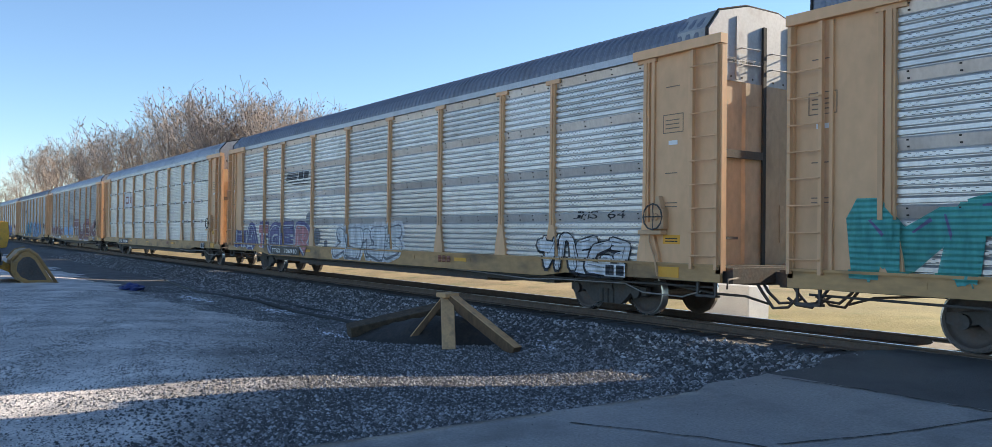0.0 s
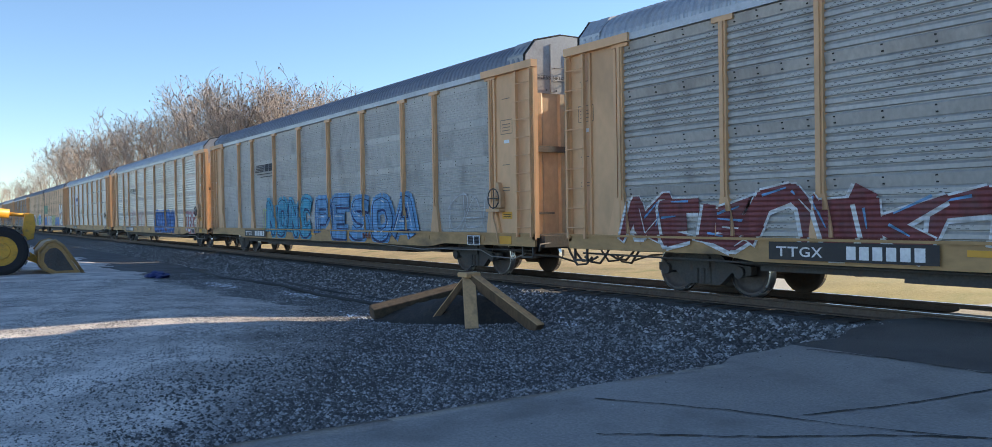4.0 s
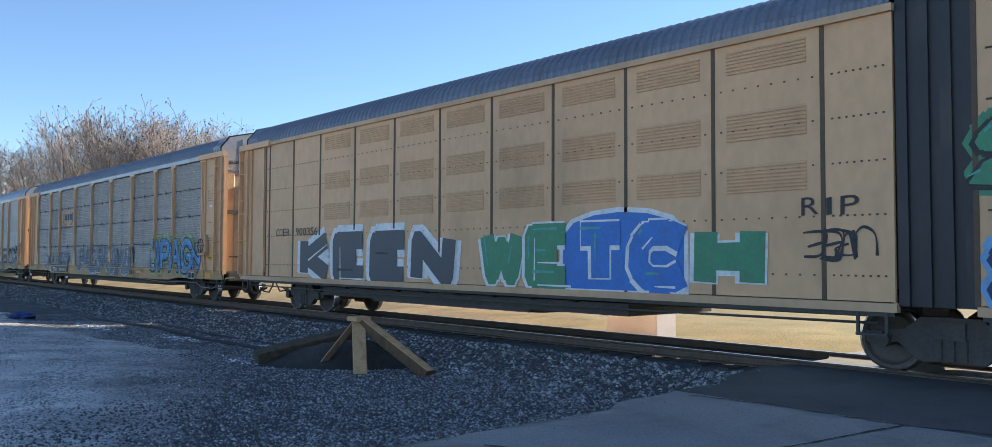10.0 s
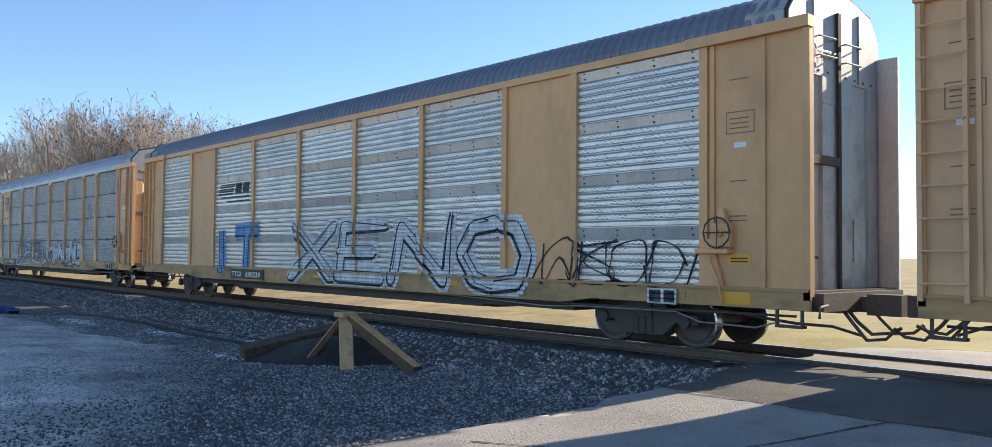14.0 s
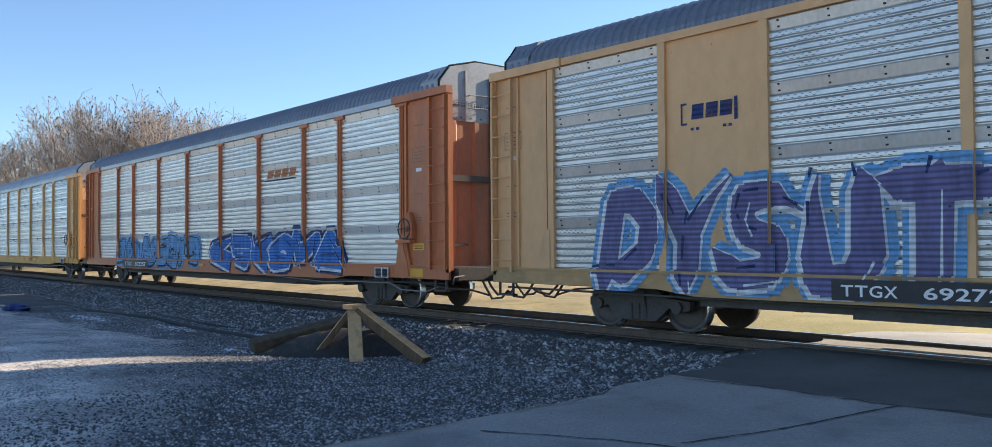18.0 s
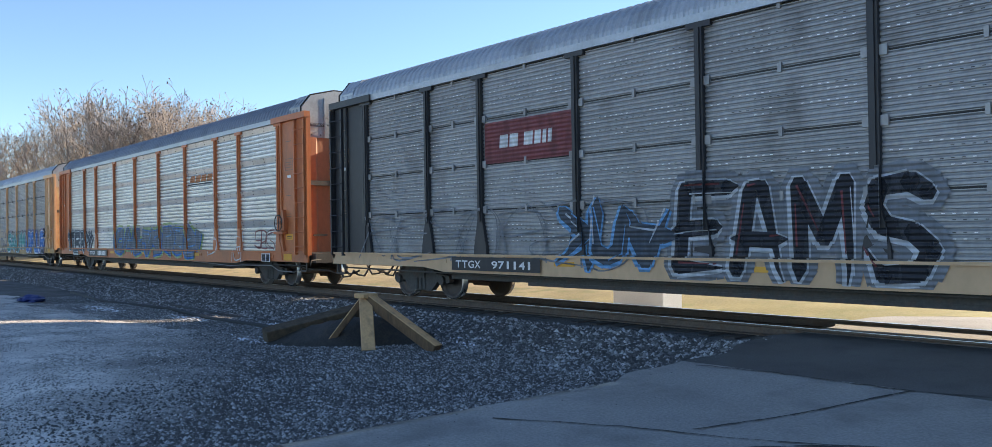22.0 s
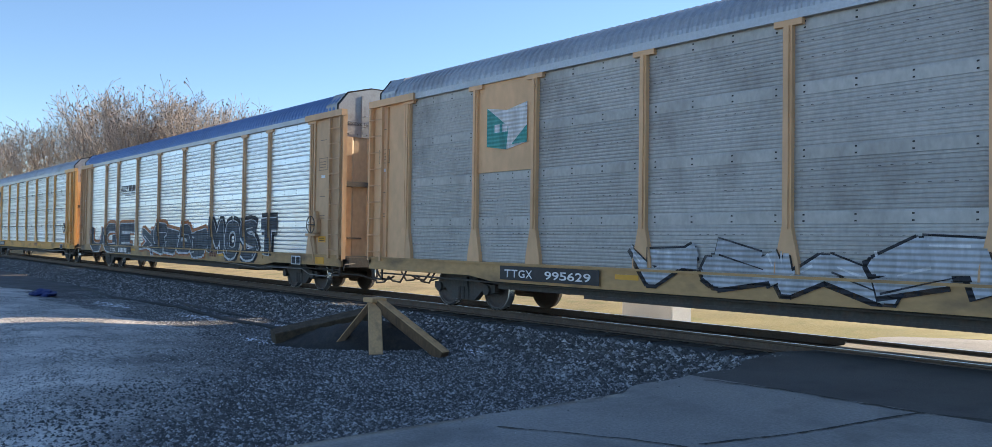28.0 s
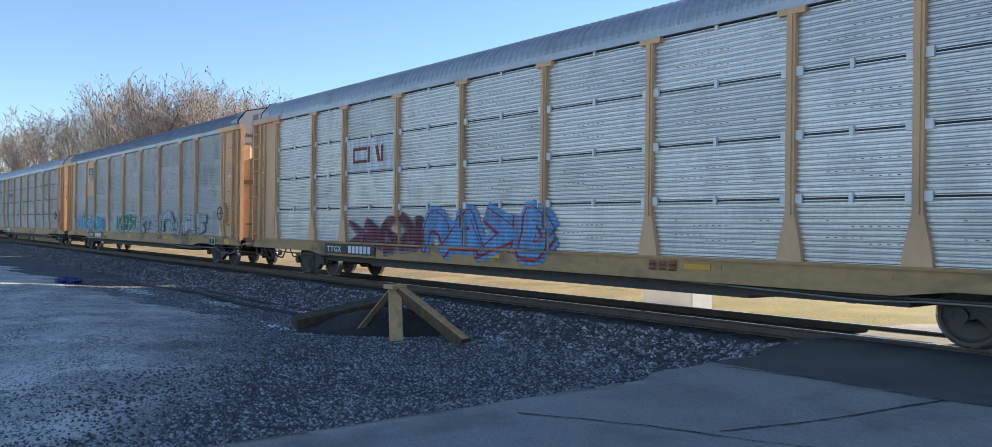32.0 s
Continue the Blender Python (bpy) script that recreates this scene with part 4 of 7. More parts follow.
def twin_car(front, label):
    """Two vented bodies that share a truck, joined by a black bellows."""
    car = tagged(new("articulated_autorack"), label, "rail car", "cars of the train")
    P = M["tan"]
    unit, gap = 20.8, 1.0
    for u in (0, 1):
        x0 = -u * (unit + gap)
        rot = u
        part("underframe", keep("underframe2", lambda: underframe_mesh(unit)), M["under"], car, at=(x0, 0, 0))
        part("roof", keep("roof2", lambda: roof_mesh(unit - 0.5)), M["roof_dark"], car, at=(x0 - (0.4 if not u else 0.05), 0, 0))
        bm = bmesh.new()
        box(bm, -unit, 0, 1.44, 1.50, 0.95, EAVE)
        part("far_wall", bm, P, car, at=(x0, 0, 0))
        bm = bmesh.new()
        box(bm, -unit, 0, -1.565, -1.42, EAVE - 0.005, EAVE + 0.10)
        box(bm, -unit, 0, -1.53, -1.42, 0.86, 0.985)
        part("edge_rail", bm, M["tan_dull"], car, at=(x0, 0, 0))
        edges = [-1.75, -2.53, -4.08, -5.6, -7.45, -9.29, -11.13, -12.97, -14.82, -16.66, -18.5, -20.34, -unit]
        if u:
            edges = [x0 + q for q in (0, -1.04, -2.91, -4.75, -6.59, -8.43, -10.25, -12.09, -13.92, -15.74, -17.3, -18.83, -19.08)]
        for i, (a, b) in enumerate(zip(edges, edges[1:])):
            w = a - b - 0.06
            v = w > 1.2 and a < -5 and b > -37.6
            part("vent_panel", keep(("vent", round(w, 2), v), lambda: vent_panel_mesh(w, v)), [P, M["tan_dull"], M["channel"]], car, at=(b + 0.03, 0, 0))
            # seam strips share the rivets' dark brown
            bm = bmesh.new()
            box(bm, -0.035, 0.035, -1.51, -1.43, 0.98, EAVE)
            part("seam_strip", bm, M["channel"], car, at=(b, 0, 0))
        e = x0 if not u else x0 - unit
        r = e - 0.32 if not u else e + 0.32
        end_doors(car, M["door"], (r, 0, 0), u)
        h = part("hood", keep("hood", lambda: shroud_mesh(0.75)), M["roof_pale" if not u else "roof_dark"], car, at=(r, 0, 0))
        hood_fittings(h, M["roof_pale" if not u else "roof_dark"])
        c = part("coupler", keep("coupler", coupler_mesh), M["under"], car, at=(e, 0, 0))
        corner_panel(car, ("twin corner", u), 1.72, (e, 0, 0), P, bool(u))
        ld = part("ladder", keep("ladder", ladder_mesh), P, car, at=(e if not u else e + 0.68, 0, 0))
        for i in range(9):
            part("rung", keep("rung", rung_mesh), P, ld, at=(0, 0, 1.25 + 0.42 * i))
        if u:
            for o in (h, c):
                o.rotation_euler = (0, 0, math.pi)
    for i in range(7):
        bm = bmesh.new()
        prism(bm, [(-1.46 + 0.05 * (i % 2), 0.95)] + [(y * (0.97 - 0.03 * (i % 2)), z - 0.03) for y, z in ROOF_FULL] + [(1.46, 0.95)], "x", 0, -gap / 7)
        part("bellows_fold", bm, M["black"], car, at=(-unit - i * gap / 7, 0, 0))
    trucks(car, front, 2 * unit + gap)
    t = part("truck", keep("truck", truck_mesh), M["under"], car, at=(-unit - gap / 2, 0, 0))
    for dx in (-0.9, 0.9):
        w = part("wheelset", keep("wheelset", wheelset_mesh), [M["wheel"], M["tread"]], t, at=(dx, 0, 0.457))
        wheelsets.append((w, front - unit - gap / 2 + dx, dx))
    return car


UP = {7: 2}
OLD = {1: 4, 7: 4}
FLEET = [
    (18.77, "tan car carrier with silver corrugated panels and teal graffiti", dict(roof="roof_dark")),
    (-9.73, "tan car carrier with silver panels and purple and white graffiti", dict(roof="roof_dark")),
    (-38.11, "tan car carrier with silver panels and a white emblem plate", dict(style="seam")),
    (-66.58, "grimy tan car carrier with maroon graffiti", dict(steel="dull")),
    (-94.98, "tan car carrier with dull grey panels and blue graffiti", dict(steel="dull", style="flat", roof="roof_dark")),
    (-123.33, "tan car carrier with silver panels and solid blue graffiti", dict()),
    (-151.80, "tan car carrier with fine ribbed silver panels", dict(style="seam")),
    (-180.25, "tan two-unit articulated car carrier with vented sides", "twin"),
    (-224.19, "yellow-tan car carrier with grimy brown panels and graffiti", dict(steel="brown", style="seam", roof="roof_dark")),
    (-252.70, "tan car carrier with dull ribbed panels and black graffiti", dict(steel="dull", style="flat", roof="roof_grey")),
    (-281.35, "older tan car carrier with two solid bays and white graffiti", dict(paint="tan_warm", old=True, solid=OLD, roof="roof_dark")),
    (-310.00, "tan car carrier with a shield emblem on a tan plate", dict(steel="dull", style="seam", solid=UP)),
    (-338.65, "older tan car carrier with blue and purple graffiti", dict(paint="tan_warm", old=True, solid=OLD, roof="roof_dark")),
    (-367.30, "orange car carrier with bright panels and blue graffiti", dict(paint="orange", steel="bright", roof="roof_dark")),
    (-395.90, "yellow car carrier with bright wavy panels and a shield emblem", dict(paint="yellow", steel="sky_tinted", style="wave", solid=UP)),
    (-424.50, "black car carrier with a red emblem plate and pale graffiti", dict(paint="black", steel="grey_black", style="seam", hood="roof_grey", sill="tan_dull")),
    (-453.09, "orange car carrier with silver panels and blue green graffiti", dict(paint="orange", roof="roof_dark")),
    (-481.76, "tan car carrier with grimy brown panels and peach graffiti", dict(steel="brown", style="seam")),
    (-510.41, "tan car carrier with bright silver panels", dict(paint="tan_dull", steel="sky_tinted", style="lit", roof="roof_dark")),
    (-539.01, "tan car carrier with dull grey panels and a flag emblem", dict(steel="dull", style="flat", solid=UP, roof="roof_grey")),
    (-567.63, "tan car carrier with bright panels, blue roof and black graffiti", dict(paint="tan_dull", steel="sky_tinted", style="lit", roof="roof_blue")),
    (-596.22, "yellow car carrier with bright wavy panels and clean sides", dict(paint="yellow", steel="sky_tinted", style="wave", solid=UP)),
    (-624.70, "tan car carrier with silver panels and blue and red graffiti", dict(style="seam")),
    (-653.16, "tan car carrier with dull panels and pale graffiti", dict(steel="dull", style="flat", roof="roof_dark", solid=UP)),
    (-681.58, "tan car carrier with dull ribbed panels", dict(steel="dull", style="seam")),
    (-710.0, "tan car carrier with silver ribbed panels", dict(style="seam")),
    (-738.5, "tan car carrier with silver banded panels", dict()),
]
cars = []
for front, label, kw in FLEET:
    cars.append((twin_car(front, label) if kw == "twin" else rail_car(front, label, **kw), front))

# ---- paint on the cars: emblems, numbers and graffiti ----
INK = {
    "black": (0.02, 0.02, 0.025), "white": (0.80, 0.80, 0.80), "pale": (0.55, 0.57, 0.60), "grey": (0.22, 0.23, 0.25), "slate": (0.075, 0.085, 0.10), "blue": (0.025, 0.19, 0.58), "light_blue": (0.16, 0.40, 0.68),
    "cyan": (0.05, 0.42, 0.62), "navy": (0.02, 0.04, 0.14), "purple": (0.17, 0.15, 0.30), "teal": (0.06, 0.38, 0.34), "green": (0.05, 0.27, 0.14), "lime": (0.42, 0.50, 0.20),
    "maroon": (0.24, 0.06, 0.06), "red": (0.52, 0.06, 0.06), "pink": (0.66, 0.26, 0.26), "orange": (0.60, 0.20, 0.06), "peach": (0.62, 0.45, 0.32), "cream": (0.68, 0.58, 0.33), "rust": (0.30, 0.09, 0.05), "tan": (0.66, 0.40, 0.20),
}


def paint(name, base):
    """Sprayed paint that follows the ribs of the panels under it."""
    m = mat("paint " + name, base, 0.45, 0.0, 0.16, 2.2, 16, 0.0, None, 0, 0, (1, 1, 0.4))
    nt = m.node_tree
    co = nt.nodes.new("ShaderNodeTexCoord")
    wave = nt.nodes.new("ShaderNodeTexWave")
    wave.bands_direction = "Z"
    wave.inputs["Scale"].default_value = 3.7
    nt.links.new(co.outputs["Object"], wave.inputs["Vector"])
    bp = nt.nodes.new("ShaderNodeBump")
    bp.inputs["Strength"].default_value, bp.inputs["Distance"].default_value = 0.8, 0.03
    nt.links.new(wave.outputs["Fac"], bp.inputs["Height"])
    nt.links.new(bp.outputs[0], nt.nodes["Principled BSDF"].inputs["Normal"])
    return worn(m, 0.74)


def worn(m, least):
    """Lets thin and weathered spray paint show the sheet under it in streaks."""
    nt = m.node_tree
    N, L = nt.nodes, nt.links
    co, mp, n, r = N.new("ShaderNodeTexCoord"), N.new("ShaderNodeMapping"), N.new("ShaderNodeTexNoise"), N.new("ShaderNodeMapRange")
    mp.inputs["Scale"].default_value = (1, 1, 0.3)
    n.inputs["Scale"].default_value, n.inputs["Detail"].default_value = 5.0, 6.0
    L.new(co.outputs["Object"], mp.inputs[0])
    L.new(mp.outputs[0], n.inputs["Vector"])
    L.new(n.outputs["Fac"], r.inputs[0])
    r.inputs[1].default_value, r.inputs[2].default_value = 0.38, 0.60
    r.inputs[3].default_value, r.inputs[4].default_value = least, 1.0
    L.new(r.outputs[0], N["Principled BSDF"].inputs["Alpha"])
    return m


for key in INK:
    M["p_" + key] = paint(key, INK[key])
    M["smooth_" + key] = mat("smooth paint " + key, INK[key], 0.5, 0.0, 0.16, 2.2, 16, 0.03, DIRT, 0.2)
glyphs = {}


def glyph(ch, fat):
    """The flat shape of one character as vertices and faces in a unit box."""
    if (ch, fat) not in glyphs:
        c = bpy.data.curves.new("glyph", "FONT")
        c.body, c.offset, c.resolution_u = ch, fat, 3
        ob = bpy.data.objects.new("glyph", c)
        me = bpy.data.meshes.new_from_object(ob)
        v = np.array([q.co[:2] for q in me.vertices]).reshape(-1, 2)
        f = [tuple(p.vertices) for p in me.polygons]
        bpy.data.objects.remove(ob)
        bpy.data.curves.remove(c)
        bpy.data.meshes.remove(me)
        glyphs[ch, fat] = (v, f)
    v, f = glyphs[ch, fat]
    if (ch, 0.0) not in glyphs:
        glyph(ch, 0.0)
    v0 = glyphs[ch, 0.0][0]
    lo, hi = v0.min(0), v0.max(0)
    return (v - lo) / np.maximum(hi - lo, 0.05), f


def lay(bm, v, f, y, slot):
    vs = [bm.verts.new((x, y, z)) for x, z in v]
    for q in f:
        try:
            fc = bm.faces.new([vs[i] for i in q])
        except ValueError:
            continue
        fc.normal_update()
        if fc.normal.y > 0:
            fc.normal_flip()
        fc.material_index = slot


def word(bm, text, x0, x1, z0, z1, y, slots, fat=(0.055, 0.115), seed=0, lean=0.0, wild=0.0, split=None):
    """Letters side by side that fill a box: a fat outline under a fill."""
    rng = random.Random(seed)
    n = len(text)
    w = (x1 - x0) / n
    for i, ch in enumerate(text):
        if ch == " ":
            continue
        if split is not None:
            bm = bmesh.new()
            split.append(bm)
        a = rng.uniform(-1, 1) * wild
        sx, sz = w * (0.84 + 0.12 * wild), (z1 - z0) * (0.90 - 0.12 * wild * rng.random())
        slim = 0.30 if ch in "1I" else 1.0
        sx *= slim
        ox, oz = x0 + i * w + (1 - slim) * 0.42 * w + 0.07 * w, z0 + 0.05 * (z1 - z0) + (z1 - z0) * 0.1 * wild * rng.random()
        for k, (slot, ft) in enumerate(((slots[0], fat[1]), (slots[1], fat[0]))):
            if slot is None:
                continue
            v, f = glyph(ch, ft)
            v = v - 0.5
            v = np.stack([v[:, 0] + (lean + 0.25 * a) * v[:, 1], v[:, 1] - 0.15 * a * v[:, 0]], 1) + 0.5
            lay(bm, np.stack([ox + v[:, 0] * sx, oz + v[:, 1] * sz], 1), f, y - 0.003 * k - 0.0004 * i, slot)


LETTERS = {
    "A": [[(0.05, 0), (0.4, 1), (0.6, 1), (0.95, 0)], [(0.2, 0.36), (0.8, 0.36)]],
    "B": [[(0.1, 0), (0.1, 1), (0.7, 1), (0.85, 0.78), (0.62, 0.53), (0.15, 0.52)], [(0.62, 0.53), (0.95, 0.28), (0.75, 0), (0.1, 0)]],
    "C": [[(0.95, 0.85), (0.7, 1), (0.3, 1), (0.08, 0.75), (0.08, 0.25), (0.3, 0), (0.7, 0), (0.95, 0.15)]],
    "D": [[(0.1, 0), (0.1, 1), (0.6, 1), (0.95, 0.7), (0.95, 0.3), (0.6, 0), (0.1, 0)]],
    "E": [[(0.95, 1), (0.1, 1), (0.1, 0), (0.95, 0)], [(0.1, 0.5), (0.75, 0.5)]],
    "F": [[(0.95, 1), (0.1, 1), (0.1, 0)], [(0.1, 0.52), (0.75, 0.52)]],
    "G": [[(0.95, 0.85), (0.7, 1), (0.3, 1), (0.08, 0.75), (0.08, 0.25), (0.3, 0), (0.75, 0), (0.95, 0.2), (0.95, 0.45), (0.6, 0.45)]],
    "H": [[(0.1, 0), (0.1, 1)], [(0.9, 0), (0.9, 1)], [(0.1, 0.5), (0.9, 0.5)]],
    "I": [[(0.5, 0), (0.5, 1)]],
    "K": [[(0.1, 0), (0.1, 1)], [(0.92, 1), (0.2, 0.5), (0.95, 0)]],
    "L": [[(0.1, 1), (0.1, 0), (0.95, 0)]],
    "M": [[(0.05, 0), (0.12, 1), (0.5, 0.35), (0.88, 1), (0.95, 0)]],
    "N": [[(0.08, 0), (0.1, 1), (0.88, 0.02), (0.92, 1)]],
    "O": [[(0.5, 1), (0.2, 0.92), (0.08, 0.5), (0.2, 0.08), (0.5, 0), (0.8, 0.08), (0.92, 0.5), (0.8, 0.92), (0.5, 1)]],
    "P": [[(0.1, 0), (0.1, 1), (0.75, 1), (0.95, 0.75), (0.75, 0.48), (0.12, 0.46)]],
    "R": [[(0.1, 0), (0.1, 1), (0.75, 1), (0.95, 0.77), (0.75, 0.5), (0.12, 0.48)], [(0.5, 0.48), (0.95, 0)]],
    "S": [[(0.92, 0.88), (0.65, 1), (0.2, 0.95), (0.1, 0.72), (0.3, 0.54), (0.75, 0.46), (0.92, 0.25), (0.75, 0.03), (0.3, 0), (0.06, 0.14)]],
    "T": [[(0.02, 1), (0.98, 1)], [(0.5, 1), (0.5, 0)]],
    "U": [[(0.1, 1), (0.1, 0.25), (0.3, 0), (0.7, 0), (0.9, 0.25), (0.9, 1)]],
    "W": [[(0.03, 1), (0.22, 0), (0.5, 0.75), (0.78, 0), (0.97, 1)]],
    "X": [[(0.05, 1), (0.95, 0)], [(0.95, 1), (0.05, 0)]],
    "Y": [[(0.05, 1), (0.5, 0.5), (0.95, 1)], [(0.5, 0.5), (0.5, 0)]],
    "Z": [[(0.05, 1), (0.95, 1), (0.05, 0), (0.95, 0)]],
}
SKELETONS = [
    [[(0.05, 0), (0.15, 1), (0.6, 0.35), (0.95, 1.05), (0.85, 0)]],
    [[(0.1, 0), (0.1, 0.95)], [(0.1, 0.9), (0.8, 0.95), (0.9, 0.6), (0.25, 0.5)], [(0.3, 0.5), (0.95, 0.0)]],
    [[(0.85, 0.95), (0.2, 0.85), (0.1, 0.5), (0.2, 0.1), (0.9, 0.05)], [(0.9, 0.05), (0.9, 0.4), (0.55, 0.42)]],
    [[(0.9, 0.95), (0.3, 0.95), (0.1, 0.7), (0.85, 0.4), (0.75, 0.05), (0.05, 0.02)]],
    [[(0.05, 0), (0.5, 1.0), (0.95, 0)], [(0.2, 0.35), (1.05, 0.3)]],
    [[(0.1, 1), (0.12, 0)], [(0.95, 1), (0.2, 0.5), (1.0, 0.0)]],
    [[(0.1, 0.95), (0.15, 0.2), (0.5, 0), (0.85, 0.2), (0.9, 1)]],
    [[(0.15, 0.5), (0.3, 0.95), (0.7, 0.95), (0.88, 0.5), (0.7, 0.05), (0.3, 0.05), (0.15, 0.5)]],
    [[(0.95, 0.95), (0.1, 0.9), (0.15, 0.05), (0.95, 0.08)], [(0.15, 0.5), (0.75, 0.52)]],
]


def swath(bm, pts, widths, y, slot):
    """A thick stroke: a quad for each stretch, and a six-sided joint at each bend."""
    for k in range(len(pts) - 1):
        (px, pz), (qx, qz) = pts[k], pts[k + 1]
        d = math.hypot(qx - px, qz - pz) or 1
        nx, nz = -(qz - pz) / d, (qx - px) / d
        a, b = widths[k] / 2, widths[k + 1] / 2
        lay(bm, [(px - nx * a, pz - nz * a), (qx - nx * b, qz - nz * b), (qx + nx * b, qz + nz * b), (px + nx * a, pz + nz * a)], [(0, 1, 2, 3)], y - 0.0003 * k, slot)
        if k:
            lay(bm, [(px + a * 0.98 * math.cos(1.0472 * j), pz + a * 0.98 * math.sin(1.0472 * j)) for j in range(6)], [tuple(range(6))], y - 0.0003 * k - 0.00015, slot)


def blades(bm, x0, x1, z0, z1, y, slots, n, seed, sharp=0.5, glow=None, split=None, text="", fat=0.30, wild=0.5):
    """Interlocking sprayed strokes that fill a box, as letters of a text or, where the lettering cannot be made out, as loose shapes:
    a glow, a thin edge, a fill and thin highlights. Small letters of the text take the last ink as their fill."""
    rng = random.Random(seed)
    n = len(text) or n
    w, h = (x1 - x0) / n, z1 - z0
    thick = fat * min(w, 0.75 * h) * (0.70 if text else 1.0)
    edge = 0.05 * thick + 0.040
    prev = -1
    for i in range(n):
        if split is not None:
            bm = bmesh.new()
            split.append(bm)
        k = rng.randrange(len(SKELETONS))
        k = (k + 1) % len(SKELETONS) if k == prev else k
        prev = k
        lean, squash, drop = rng.uniform(-0.1, 0.35), rng.uniform(0.78, 1.0), rng.uniform(0, 0.10)
        ox = x0 + (i - 0.04) * w
        mirror, over = rng.random() < 0.7, rng.random() < 0.5
        wob, fill = 1.0, slots[1]
        strokes = SKELETONS[k]
        if text:
            strokes, mirror, over, wob, lean = LETTERS[text[i].upper()], False, False, 0.32 * wild, lean * 0.6 * wild
            squash, drop = 1 - (1 - squash) * 0.4 * wild, drop * 0.4
            fill = slots[-1] if text[i].islower() else slots[1]
        for s, stroke in enumerate(strokes):
            pts, wid = [], []
            for px, pz in stroke:
                px, pz = (1 - px, pz) if mirror else (px, pz)
                pz = 1 - pz if over else pz
                px, pz = px + wob * rng.uniform(-0.17, 0.17), pz * squash + drop + wob * rng.uniform(-0.06, 0.06)
                across = 0.35 * thick + px * (w - 0.7 * thick) if text else px * 1.05 * w
                pts.append((ox + across + lean * (pz - 0.5) * min(1, h / w * 0.5) * w, z0 + 0.5 * thick + edge + pz * (h - thick - 2 * edge) * (1.0 if text else 0.95)))
                wid.append(thick * rng.uniform(1 - 0.25 * wob, 1 + 0.35 * wob))
            if sharp > 0.4 and len(pts) > 2 and (not text or sharp > 0.65):
                wid[0 if rng.random() < 0.5 else -1] *= 0.25
            lift = 0.0068 * (i % 2) + 0.0004 * s
            if sharp <= 0.3:
                for e, f in ((0, 1), (-1, -2)):
                    d = (Vector(pts[e]) - Vector(pts[f])).normalized()
                    pts.insert(0 if e == 0 else len(pts), tuple(Vector(pts[e]) + d * thick * 0.38))
                    wid.insert(0 if e == 0 else len(wid), wid[e] * 0.55)
            if sharp > 0.65:
                for e, f in ((0, 1), (-1, -2)):
                    d = Vector(pts[e]) - Vector(pts[f])
                    tip = Vector(pts[e]) + d.normalized() * thick * rng.uniform(0.5, 1.1) + Vector((rng.uniform(-0.2, 0.2), rng.uniform(-0.1, 0.25))) * thick
                    pts.insert(0 if e == 0 else len(pts), tuple(tip))
                    wid.insert(0 if e == 0 else len(wid), 0.02)
            if glow is not None:
                swath(bm, pts, [q + 2.2 * edge + (0.22 if text else 0.2) for q in wid], y + 0.004 - lift * 0.1, glow)
            swath(bm, [(px - 0.4 * edge, pz - 0.4 * edge) for px, pz in pts], [q + 2 * edge for q in wid], y - 0.005 - lift, slots[0])
            swath(bm, pts, wid, y - 0.011 - lift, fill)
            if len(slots) > 2:
                for j in range(len(pts) - 1):
                    if rng.random() < 0.2:
                        (ax, az), (bx, bz) = pts[j], pts[j + 1]
                        o = rng.uniform(0.15, 0.35) * thick
                        swath(bm, [(ax + o, az - o), (bx + o, bz - o)], [0.05 * thick, 0.10 * thick], y - 0.0158 - lift, slots[0])
                    if rng.random() < 0.5:
                        (ax, az), (bx, bz) = pts[j], pts[j + 1]
                        f, g, o = rng.uniform(0.05, 0.3), rng.uniform(0.6, 0.95), 0.25 * thick
                        swath(bm, [(ax + (bx - ax) * f - o, az + (bz - az) * f + o), (ax + (bx - ax) * g - o, az + (bz - az) * g + o)], [0.14 * thick, 0.07 * thick], y - 0.0165 - lift, slots[2])


def bar(bm, x0, x1, z0, z1, y, slot, lean=0.0):
    d = lean * (z1 - z0)
    lay(bm, [(x0, z0), (x1, z0), (x1 + d, z1), (x0 + d, z1)], [(0, 1, 2, 3)], y, slot)


def loops(split, x0, x1, z0, z1, y, slot, n, seed):
    """Thin hand-drawn strokes that swing like letters nobody can read."""
    rng = random.Random(seed)
    w, h = (x1 - x0) / n, z1 - z0
    for i in range(n):
        bm = bmesh.new()
        split.append(bm)
        mirror, over, lean = rng.random() < 0.5, rng.random() < 0.5, rng.uniform(0.0, 0.3)
        for s, stroke in enumerate(rng.choice(SKELETONS) + rng.choice(SKELETONS)[:1]):
            knots = []
            for px, pz in stroke:
                px, pz = (1 - px if mirror else px) + rng.uniform(-0.12, 0.12), (1 - pz if over else pz) + rng.uniform(-0.12, 0.08)
                knots.append((x0 + (i - 0.25 + 1.5 * px + lean * (pz - 0.5)) * w, z0 + h * pz))
            knots = [knots[0]] + knots + [knots[-1]]
            pts = []
            for k in range(len(knots) - 3):
                p, q, r, t = knots[k:k + 4]
                for j in range(5):
                    u = j / 5
                    pts.append(tuple(0.5 * (2 * q[c] + (r[c] - p[c]) * u + (2 * p[c] - 5 * q[c] + 4 * r[c] - t[c]) * u * u + (3 * q[c] - p[c] - 3 * r[c] + t[c]) * u ** 3) for c in (0, 1)))
            pts.append(knots[-1])
            swath(bm, pts, [0.034 + 0.012 * math.sin(0.7 * k) for k in range(len(pts))], y - 0.002 * (i % 2) - 0.0006 * s, slot)


